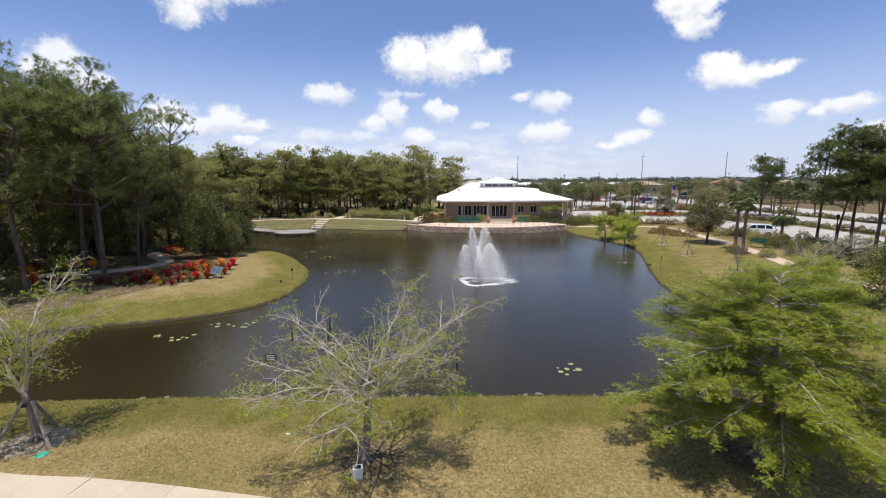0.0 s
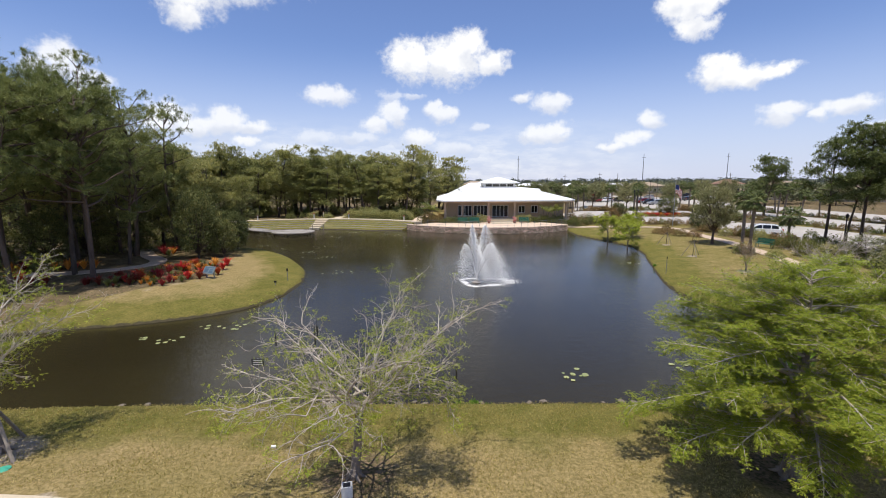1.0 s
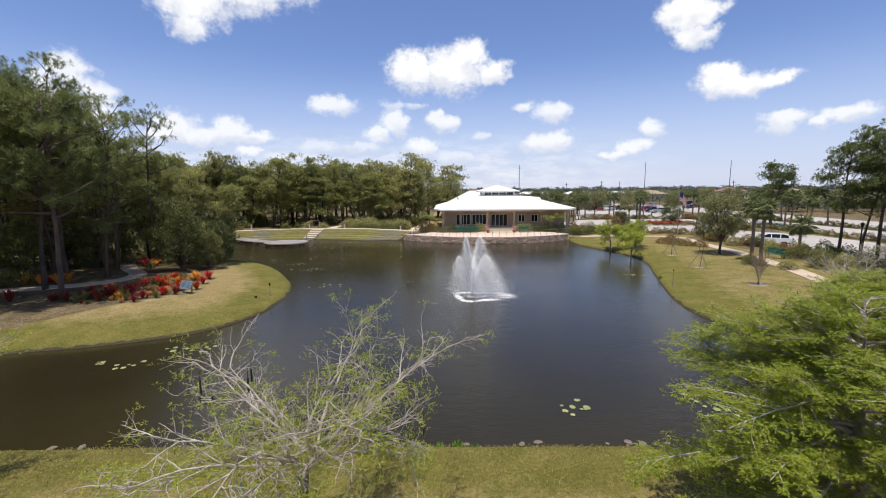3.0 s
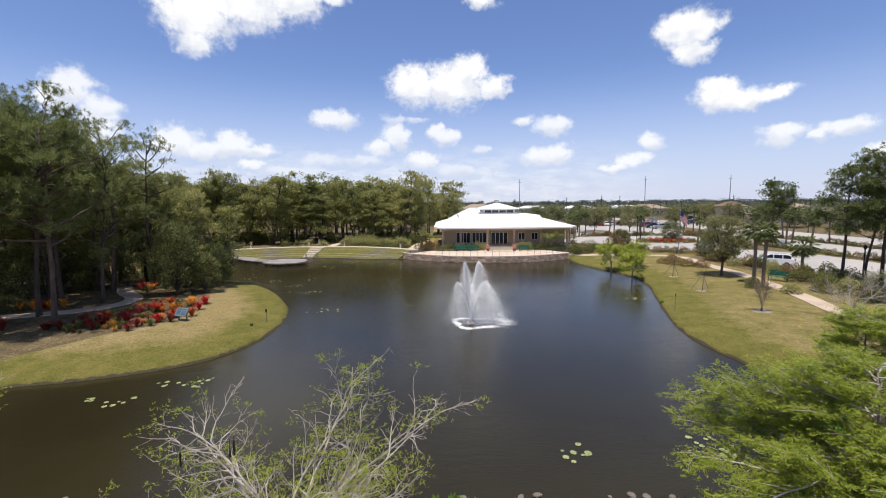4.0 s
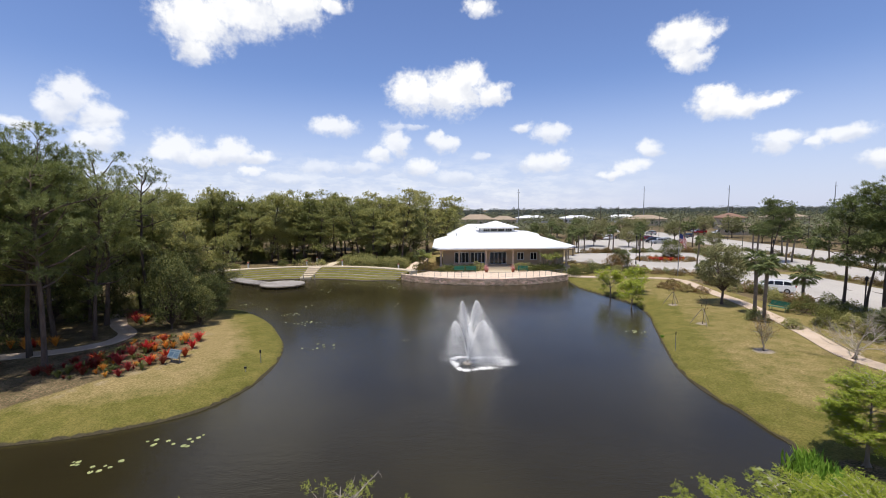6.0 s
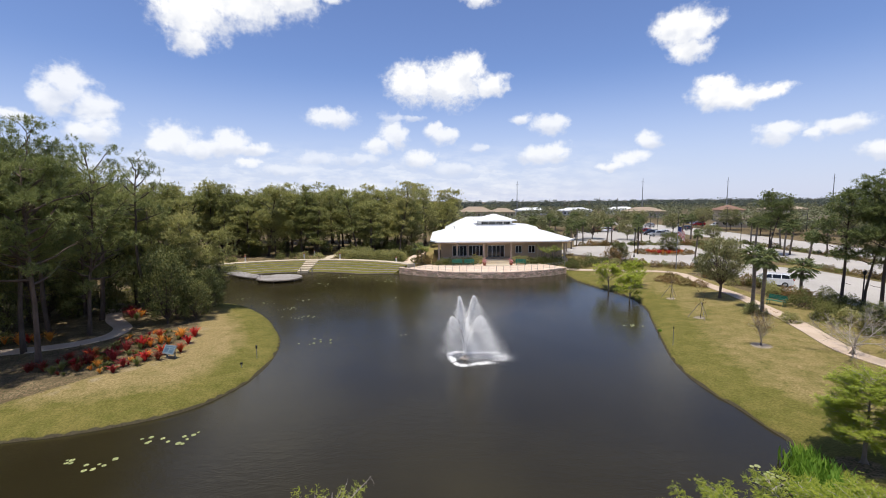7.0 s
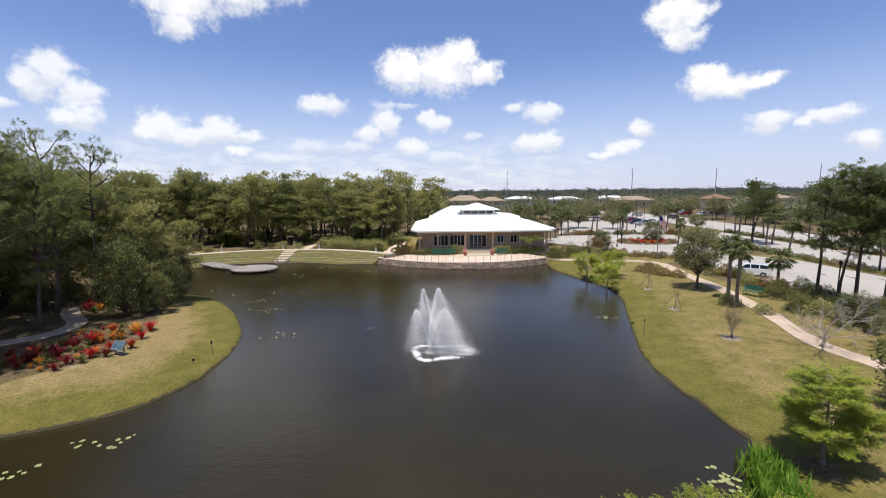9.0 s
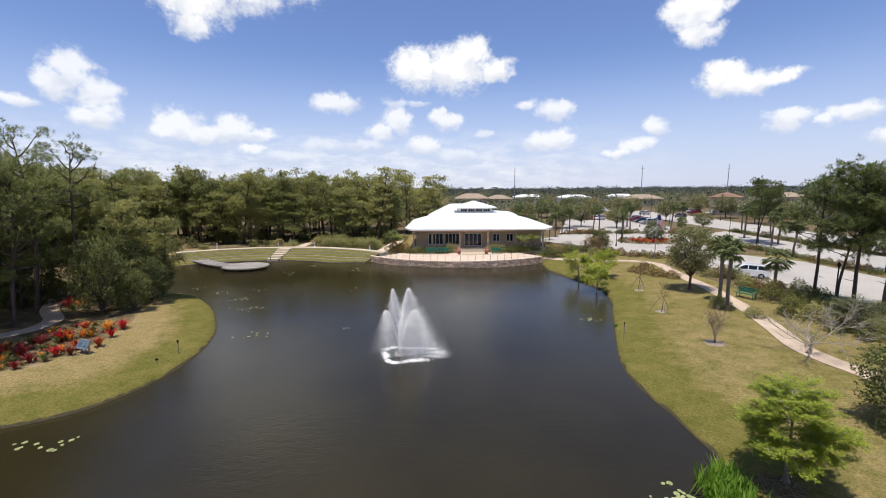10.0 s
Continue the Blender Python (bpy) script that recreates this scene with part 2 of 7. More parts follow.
def water_material():
    m = bpy.data.materials.new("pond_water")
    m.use_nodes = True
    n = Nodes(m.node_tree)
    p = n.add("ShaderNodeTexCoord").outputs["Object"]
    murk = n.noise(p, 0.07, 3.0)
    c = n.mix(n.ramp(murk.outputs[0], 0.35, 0.65), rgb(0.0205, 0.0165, 0.0072), rgb(0.033, 0.027, 0.012))
    s = n.add("ShaderNodeBsdfPrincipled")
    n.put(s.inputs["Base Color"], c)
    s.inputs["Roughness"].default_value, s.inputs["IOR"].default_value = 0.04, 1.33
    waves = n.noise(n.vec("MULTIPLY", p, (1.0, 1.7, 1)), 1.5, 5.0, 0.6)
    ripple = n.noise(n.vec("MULTIPLY", p, (1.0, 2.2, 1)), 7.0, 3.0, 0.6)
    calm = n.ramp(n.noise(p, 0.05, 2.0).outputs[0], 0.35, 0.65, 0.45, 1.0)
    bp = n.add("ShaderNodeBump")
    bp.inputs["Distance"].default_value = 0.05
    n.put(bp.inputs["Strength"], n.math("MULTIPLY", calm, 0.38))
    n.put(bp.inputs["Height"], n.math("ADD", waves.outputs[0], n.math("MULTIPLY", ripple.outputs[0], 0.55)))
    n.put(s.inputs["Normal"], bp.outputs[0])
    n.put(n.add("ShaderNodeOutputMaterial").inputs[0], s.outputs[0])
    return m


def glass_material():
    m = bpy.data.materials.new("window_glass")
    m.use_nodes = True
    n = Nodes(m.node_tree)
    s = n.add("ShaderNodeBsdfPrincipled")
    s.inputs["Base Color"].default_value = rgb(0.012, 0.014, 0.016)
    s.inputs["Roughness"].default_value, s.inputs["IOR"].default_value = 0.04, 1.5
    n.put(n.add("ShaderNodeOutputMaterial").inputs[0], s.outputs[0])
    return m


GROUND, WATER, GLASS = ground_material(), water_material(), glass_material()
ROOF = surface("white_metal_roof", (0.86, 0.86, 0.85), (0.82, 0.825, 0.82), 0.4, 20, 0.5, 0.05)
STUCCO = surface("beige_stucco", (0.56, 0.42, 0.28), (0.49, 0.365, 0.24), 0.6, 60, 0.9, 0.3)
TRIM = surface("tan_trim", (0.60, 0.46, 0.34), (0.54, 0.41, 0.3), 1, 40, 0.7, 0.1)
WHITE = surface("white_paint", (0.78, 0.77, 0.74), (0.7, 0.69, 0.66), 1.5, 50, 0.55, 0.08)
PAVER = surface("tan_paving", (0.66, 0.50, 0.37), (0.72, 0.56, 0.43), 0.7, 25, 0.9, 0.25, vary=0.12)
CONCRETE = surface("pale_concrete", (0.56, 0.47, 0.34), (0.48, 0.40, 0.29), 0.5, 30, 0.9, 0.25, vary=0.06)
SANDPATH = surface("sandy_concrete", (0.56, 0.44, 0.33), (0.47, 0.36, 0.26), 0.6, 24, 0.92, 0.3, vary=0.06)
LOT = surface("bleached_asphalt", (0.46, 0.42, 0.37), (0.38, 0.35, 0.31), 0.12, 6, 0.95, 0.2)
STONE = surface("wall_stone", (0.50, 0.335, 0.22), (0.76, 0.57, 0.41), 1.7, 18, 0.9, 0.5, vary=0.3)
MORTAR = surface("dark_mortar", (0.16, 0.13, 0.10), (0.23, 0.19, 0.15), 2, 30, 0.95, 0.4)
DECK = surface("weathered_deck", (0.25, 0.22, 0.195), (0.37, 0.335, 0.30), 0.8, 30, 0.9, 0.3, vary=0.18, stretch=(1, 1, 1))
PILE = surface("wet_timber", (0.07, 0.055, 0.04), (0.13, 0.105, 0.08), 2, 20, 0.85, 0.4)
BARK = surface("pine_bark", (0.07, 0.051, 0.039), (0.145, 0.105, 0.08), 2.0, 14, 0.95, 0.9, vary=0.15, stretch=(1, 1, 0.35), dist=0.05)
PALEBARK = surface("cypress_bark", (0.34, 0.285, 0.235), (0.55, 0.48, 0.41), 3.0, 26, 0.9, 0.4, stretch=(1, 1, 0.3))
TRUNKBARK = surface("cypress_trunk_bark", (0.15, 0.12, 0.095), (0.27, 0.22, 0.18), 4.0, 30, 0.95, 0.8, stretch=(1, 1, 0.25), dist=0.03)
PALMBARK = surface("palm_bark", (0.16, 0.125, 0.095), (0.26, 0.21, 0.165), 3.0, 18, 0.95, 0.8, vary=0.1, stretch=(1, 1, 2))
DARKMETAL = surface("dark_metal", (0.03, 0.03, 0.032), (0.045, 0.045, 0.046), 3, 40, 0.5, 0.1, metal=0.6)
GREYMETAL = surface("galvanised_metal", (0.36, 0.37, 0.38), (0.28, 0.29, 0.3), 3, 40, 0.5, 0.1, metal=0.7)
GREENPAINT = surface("green_bench_paint", (0.012, 0.13, 0.085), (0.018, 0.16, 0.11), 3, 40, 0.5, 0.1)
TERRACOTTA = surface("terracotta", (0.36, 0.14, 0.085), (0.28, 0.10, 0.06), 3, 30, 0.85, 0.2)
STAKEWOOD = surface("stake_wood", (0.24, 0.2, 0.16), (0.34, 0.29, 0.24), 3, 40, 0.9, 0.4)
CARPAINT = surface("white_car_paint", (0.82, 0.82, 0.82), (0.79, 0.79, 0.80), 0.5, 10, 0.22, 0.0, coat=0.6, vary=0.0)
TYRE = surface("tyre_rubber", (0.02, 0.02, 0.02), (0.03, 0.03, 0.03), 5, 40, 0.85, 0.2)
PINE_L = leafy("pine_needles", (0.10, 0.138, 0.04), (0.285, 0.298, 0.098), 0.28, 0.2)
GRASS_L = leafy("grass_blades", (0.25, 0.225, 0.045), (0.55, 0.44, 0.18), 0.35, 0.1)
WOOD_L = leafy("wood_pine_needles", (0.17, 0.195, 0.055), (0.46, 0.425, 0.15), 0.32, 0.25)
CYPRESS_L = leafy("cypress_leaves", (0.15, 0.215, 0.018), (0.40, 0.42, 0.05), 0.45, 0.1)
BRIGHT_L = leafy("bright_cypress_leaves", (0.22, 0.30, 0.03), (0.48, 0.50, 0.075), 0.45, 0.1)
BUD_L = leafy("budding_leaves", (0.20, 0.26, 0.02), (0.42, 0.43, 0.06), 0.45, 0.1)
SHRUB_L = leafy("shrub_leaves", (0.095, 0.12, 0.028), (0.23, 0.225, 0.07), 0.35, 0.3)
DARK_L = leafy("dark_tree_leaves", (0.05, 0.07, 0.02), (0.26, 0.26, 0.085), 0.3, 0.25)
OAK_L = leafy("oak_leaves", (0.14, 0.155, 0.06), (0.32, 0.30, 0.135), 0.35, 0.2)
BROWN_L = leafy("bronze_shrub_leaves", (0.15, 0.115, 0.04), (0.30, 0.20, 0.075), 0.35, 0.25)
PALE_L = leafy("pale_shrub_leaves", (0.26, 0.27, 0.085), (0.45, 0.41, 0.17), 0.4, 0.15)
RED_L = leafy("red_bromeliad_leaves", (0.32, 0.022, 0.014), (0.50, 0.075, 0.035), 0.35, 0.2)
ORANGE_L = leafy("orange_bromeliad_leaves", (0.60, 0.20, 0.03), (0.72, 0.36, 0.06), 0.35, 0.15)
DARKRED_L = leafy("dark_red_leaves", (0.12, 0.022, 0.018), (0.28, 0.045, 0.03), 0.3, 0.2)
PINK_L = leafy("pink_flowers", (0.62, 0.26, 0.24), (0.72, 0.42, 0.38), 0.3, 0.1)
PALM_L = leafy("palm_leaves", (0.10, 0.135, 0.04), (0.20, 0.22, 0.085), 0.3, 0.2)
YOUNGPALM_L = leafy("young_palm_leaves", (0.19, 0.23, 0.05), (0.38, 0.38, 0.11), 0.35, 0.12)
REED_L = leafy("reed_leaves", (0.12, 0.24, 0.02), (0.24, 0.37, 0.05), 0.45, 0.1)
LILY_L = leafy("lily_pads", (0.25, 0.28, 0.10), (0.40, 0.41, 0.19), 0.1, 0.15, rough=0.35)
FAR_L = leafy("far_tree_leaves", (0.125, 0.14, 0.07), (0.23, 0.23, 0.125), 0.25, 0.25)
# haze of distance put into the leaf colour: greyer and bluer than FAR_L
HORIZON_L = leafy("hazed_horizon_leaves", (0.085, 0.105, 0.085), (0.15, 0.165, 0.13), 0.2, 0.2)

# ---- mesh helpers ----


def mesh_of(name, verts, faces, material, smooth=False):
    me = bpy.data.meshes.new(name)
    me.from_pydata([tuple(v) for v in verts] if not isinstance(verts, np.ndarray) else verts.tolist(), [], faces if isinstance(faces, list) else faces.tolist())
    me.materials.append(material)
    if smooth:
        me.polygons.foreach_set("use_smooth", [True] * len(me.polygons))
    me.update()
    return me


def child(name, me, parent, label="", m=None):
    ob = new(name, me)
    ob.parent = parent
    if m is not None:
        ob.matrix_basis = m
    if label:
        ob["label"] = label
    return ob


class Geo:
    """Collects vertices and faces of one part."""

    def __init__(self):
        self.v, self.f = [], []

    def add(self, v, f):
        k = len(self.v)
        self.v.extend(v)
        self.f.extend([tuple(i + k for i in q) for q in f])
        return self

    def box(self, x0, x1, y0, y1, z0, z1, m=None):
        v = [Vector((x, y, z)) for z in (z0, z1) for y in (y0, y1) for x in (x0, x1)]
        if m is not None:
            v = [m @ p for p in v]
        return self.add(v, [(0, 2, 3, 1), (4, 5, 7, 6), (0, 1, 5, 4), (2, 6, 7, 3), (0, 4, 6, 2), (1, 3, 7, 5)])

    def prism(self, pts, z0, z1):
        """Upright prism over a counter-clockwise outline."""
        k = len(pts)
        v = [Vector((x, y, z0)) for x, y in pts] + [Vector((x, y, z1)) for x, y in pts]
        return self.add(v, [tuple(range(k - 1, -1, -1)), tuple(range(k, 2 * k))] + [(i, (i + 1) % k, k + (i + 1) % k, k + i) for i in range(k)])

    def tube(self, pts, radii, sides=6, cap=True):
        rings = []
        pts = [Vector(p) for p in pts]
        for i, p in enumerate(pts):
            d = (pts[min(i + 1, len(pts) - 1)] - pts[max(i - 1, 0)])
            d = d.normalized() if d.length > 1e-6 else Vector((0, 0, 1))
            a = d.cross(Vector((0.31, 0.17, 0.93)) if abs(d.z) < 0.9 else Vector((1, 0.1, 0))).normalized()
            b = d.cross(a)
            rings += [p + (a * math.cos(q) + b * math.sin(q)) * radii[i] for q in (2 * math.pi * j / sides for j in range(sides))]
        f = [(i * sides + j, i * sides + (j + 1) % sides, (i + 1) * sides + (j + 1) % sides, (i + 1) * sides + j) for i in range(len(pts) - 1) for j in range(sides)]
        if cap:
            f += [tuple(range(sides - 1, -1, -1)), tuple(range((len(pts) - 1) * sides, len(pts) * sides))]
        return self.add(rings, f)

    def lathe(self, profile, at=(0, 0, 0), sides=12):
        x, y, z = at
        v = [Vector((x + r * math.cos(q), y + r * math.sin(q), z + h)) for r, h in profile for q in (2 * math.pi * j / sides for j in range(sides))]
        n = len(profile)
        f = [(i * sides + j, i * sides + (j + 1) % sides, (i + 1) * sides + (j + 1) % sides, (i + 1) * sides + j) for i in range(n - 1) for j in range(sides)]
        f += [tuple(range(sides - 1, -1, -1)), tuple(range((n - 1) * sides, n * sides))]
        return self.add(v, f)

    def weld(self):
        """Join points that lie on one another."""
        seen, to, out = {}, [], []
        for p in self.v:
            k = (round(p.x, 4), round(p.y, 4), round(p.z, 4))
            if k not in seen:
                seen[k] = len(out)
                out.append(p)
            to.append(seen[k])
        self.v, self.f = out, [tuple(to[i] for i in q) for q in self.f]
        return self

    def mesh(self, name, material, smooth=False):
        return mesh_of(name, self.v, self.f, material, smooth)


def part(name, geo, material, parent, label="", smooth=False):
    return child(name, geo.mesh(name, material, smooth), parent, label)


def thing(name, label, category, at=(0, 0, 0), turn=0.0, group="", kind=""):
    ob = new(name)
    ob.empty_display_size = 0.2
    ob.matrix_basis = pose(*at, 0, 0, turn)
    return tagged(ob, label, category, group, kind)


def blades(rng, centres, length, width, n, up=0.2, flat=1.0, out=None, lean=0.6, level=0.62):
    """n narrow leaves round every centre: array of points and of triangles."""
    c = np.repeat(np.asarray(centres, float), n, axis=0)
    k = len(c)
    d = rng.normal(size=(k, 3))
    d[:, 2] = d[:, 2] * flat + up
    if out is not None:
        d += lean * np.repeat(np.asarray(out, float), n, axis=0)
    d /= np.linalg.norm(d, axis=1)[:, None] + 1e-9
    s = rng.normal(size=(k, 3)) * (1.0 - level)
    s[:, 2] += level * 1.6
    s = np.cross(d, s)
    s /= np.linalg.norm(s, axis=1)[:, None] + 1e-9
    ln = length * rng.uniform(0.6, 1.2, (k, 1))
    w = width * rng.uniform(0.7, 1.2, (k, 1))
    base = c + d * ln * 0.05
    mid = c + d * ln * 0.5
    v = np.stack([base, mid + s * w, c + d * ln, mid - s * w], 1).reshape(-1, 3)
    f = np.arange(4 * k).reshape(-1, 4)
    return v, f


def leaf_mesh(name, rng, centres, length, width, n, material, **kw):
    v, f = blades(rng, centres, length, width, n, **kw)
    return mesh_of(name, v, f, material)


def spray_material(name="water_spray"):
    """Airborne water: bright see-through droplets; a fixed normal imitates light scattered all round."""
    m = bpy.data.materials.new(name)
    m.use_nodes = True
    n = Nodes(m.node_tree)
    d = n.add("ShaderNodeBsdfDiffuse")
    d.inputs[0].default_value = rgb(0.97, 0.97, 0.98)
    # constant near-upward normal: every speck is shaded as if it faced the sun
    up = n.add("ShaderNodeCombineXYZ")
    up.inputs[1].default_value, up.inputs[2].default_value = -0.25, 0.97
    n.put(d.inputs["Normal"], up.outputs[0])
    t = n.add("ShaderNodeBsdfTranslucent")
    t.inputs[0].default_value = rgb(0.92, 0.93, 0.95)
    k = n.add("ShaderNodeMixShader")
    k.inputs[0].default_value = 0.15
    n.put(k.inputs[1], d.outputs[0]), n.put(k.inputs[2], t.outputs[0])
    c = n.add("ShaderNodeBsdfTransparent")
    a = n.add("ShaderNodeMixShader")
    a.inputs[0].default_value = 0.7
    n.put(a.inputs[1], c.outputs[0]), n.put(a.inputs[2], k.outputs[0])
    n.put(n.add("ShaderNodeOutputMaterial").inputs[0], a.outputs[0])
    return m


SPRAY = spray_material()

# ---- ground and pond ----
WALL_C, WALL_R = (8.9, 89.0), 21.1          # terrace's retaining wall: an arc
STEP_C = (-21.8, 55.2)                      # centre of the curved lawn steps
STEP_R = (20.4, 21.6, 22.9, 24.2, 25.5, 26.6)
FLOOR_Z, DECK_Z, LAND = 1.62, 0.98, 1.0


def arc(c, r, a0, a1, n):
    return [(c[0] + r * math.cos(radians(a0 + (a1 - a0) * i / n)), c[1] + r * math.sin(radians(a0 + (a1 - a0) * i / n))) for i in range(n + 1)]


def step_radius(i, q):
    """Radius of lawn step i; the steps draw together towards the terrace."""
    f = min(1.0, max(0.0, (q - 49.0) / 13.0))
    f = f * f * (3 - 2 * f)
    return (23.5 + 0.62 * i) * (1 - f) + STEP_R[i] * f


def step_line(i, a0, a1, n, out=0.0):
    return [(STEP_C[0] + (step_radius(i, q) + out) * math.cos(radians(q)), STEP_C[1] + (step_radius(i, q) + out) * math.sin(radians(q))) for q in (a0 + (a1 - a0) * k / n for k in range(n + 1))]


def smooth_line(pts, n=6, closed=False):
    """Catmull-Rom line through the points."""
    out, k = [], len(pts)
    for i in range(k if closed else k - 1):
        a, b, c, d = (np.array(pts[j % k] if closed else pts[min(max(j, 0), k - 1)], float) for j in (i - 1, i, i + 1, i + 2))
        for s in range(n):
            t = s / n
            out.append(tuple(0.5 * (2 * b + (c - a) * t + (2 * a - 5 * b + 4 * c - d) * t * t + (3 * b - a - 3 * c + d) * t ** 3)))
    return out if closed else out + [tuple(float(q) for q in pts[-1])]


NEAR = [(-60, 16.5), (-40, 16.0), (-28, 15.4), (-17, 15.1), (-8.4, 15.4), (0, 15.35), (6, 15.3), (11, 15.0), (14, 16.4), (15.6, 18.5), (16.8, 20.8), (17.7, 22.6)]
RIGHT = [(18.2, 23.3), (18.1, 25), (18.0, 27), (17.8, 28.6), (17.7, 30.2), (17.9, 32.3), (18.35, 34.5), (19.35, 37.6), (20.4, 40.6), (22.0, 45.2), (23.2, 48.5), (24.0, 53), (23.7, 56.2), (22.2, 61.2), (20.9, 65.8), (21.0, 69.5)]
BACK = [(-37.0, 68), (-39.2, 63.2), (-43, 59.5), (-48, 57.5), (-47, 54.5), (-40, 53.4), (-27.5, 53.6), (-24.8, 53.1), (-21.7, 52.0), (-18.6, 49.2)]
SPIT = [(-15.9, 45.8), (-14.0, 42.6), (-12.6, 40), (-11.7, 37.2), (-11.3, 34.7), (-11.2, 33.0), (-11.4, 31.0), (-11.9, 29.3), (-12.7, 27.7), (-13.7, 26.7), (-15.0, 25.9),
        (-16.5, 25.2), (-18.4, 24.5), (-20.6, 24.0), (-23.8, 23.1), (-30, 22.4), (-42, 22.0), (-60, 22)]
SHORE = smooth_line(NEAR + RIGHT, 5) + arc(WALL_C, WALL_R, -54, -133, 20) + step_line(0, 50, 128, 24) + smooth_line(BACK + SPIT, 5)
SEG_A, SEG_B = np.array(SHORE, float), np.array(SHORE[1:] + SHORE[:1], float)


def shore_distance(x, y):
    """Metres from the shore line, positive on land."""
    p = np.stack([np.ravel(x), np.ravel(y)], 1)
    if len(p) == 1:
        d = SEG_B - SEG_A
        t = np.clip(((p - SEG_A) * d).sum(1) / ((d * d).sum(1) + 1e-12), 0, 1)
        gap = math.sqrt(((SEG_A + d * t[:, None] - p) ** 2).sum(1).min())
        cross = (SEG_A[:, 1] > p[0, 1]) != (SEG_B[:, 1] > p[0, 1])
        side = SEG_A[:, 0] + (p[0, 1] - SEG_A[:, 1]) * d[:, 0] / np.where(d[:, 1] == 0, 1e-12, d[:, 1])
        return np.full(np.shape(x), -gap if (cross & (p[0, 0] < side)).sum() % 2 else gap)
    best, inside = np.full(len(p), 1e18), np.zeros(len(p), bool)
    for (ax, ay), (bx, by) in zip(SHORE, SHORE[1:] + SHORE[:1]):
        dx, dy = bx - ax, by - ay
        t = np.clip(((p[:, 0] - ax) * dx + (p[:, 1] - ay) * dy) / (dx * dx + dy * dy + 1e-12), 0, 1)
        best = np.minimum(best, (p[:, 0] - ax - t * dx) ** 2 + (p[:, 1] - ay - t * dy) ** 2)
        if abs(dy) > 1e-12:
            hit = ((ay > p[:, 1]) != (by > p[:, 1])) & (p[:, 0] < ax + (p[:, 1] - ay) * dx / dy)
            inside ^= hit
    d = np.sqrt(best)
    return np.where(inside, -d, d).reshape(np.shape(x))


def ground_z(x, y, d=None):
    x, y = np.asarray(x, float), np.asarray(y, float)
    d = shore_distance(x, y) if d is None else d
    bank = np.interp(d, [-6, -0.8, 0, 0.2, 1.2, 6, 14], [-1.6, -0.7, -0.03, 0.24, 0.42, 0.86, LAND])
    wob = 0.05 * np.sin(x * 0.35 + 1.3 * np.sin(y * 0.21)) * np.cos(y * 0.3) * np.clip((d - 1) / 5, 0, 1)
    out = bank + wob * (np.hypot(x - 5, y - 35) < 70) * (x < 36)
    # level pad below the terrace and building
    pad = np.hypot(x - WALL_C[0], y - WALL_C[1]) < WALL_R + 0.6
    out = np.where(pad & (d > 0), np.minimum(out, 0.7), out)
    step = np.hypot(x - STEP_C[0], y - STEP_C[1])
    ang = np.degrees(np.arctan2(y - STEP_C[1], x - STEP_C[0]))
    out = np.where((step > STEP_R[0] - 0.5) & (step < STEP_R[-1] + 0.3) & (ang > 45) & (ang < 129) & (d > 0), np.minimum(out, 0.05), out)
    return out


def height(x, y):
    return float(ground_z(np.array([x]), np.array([y]))[0])


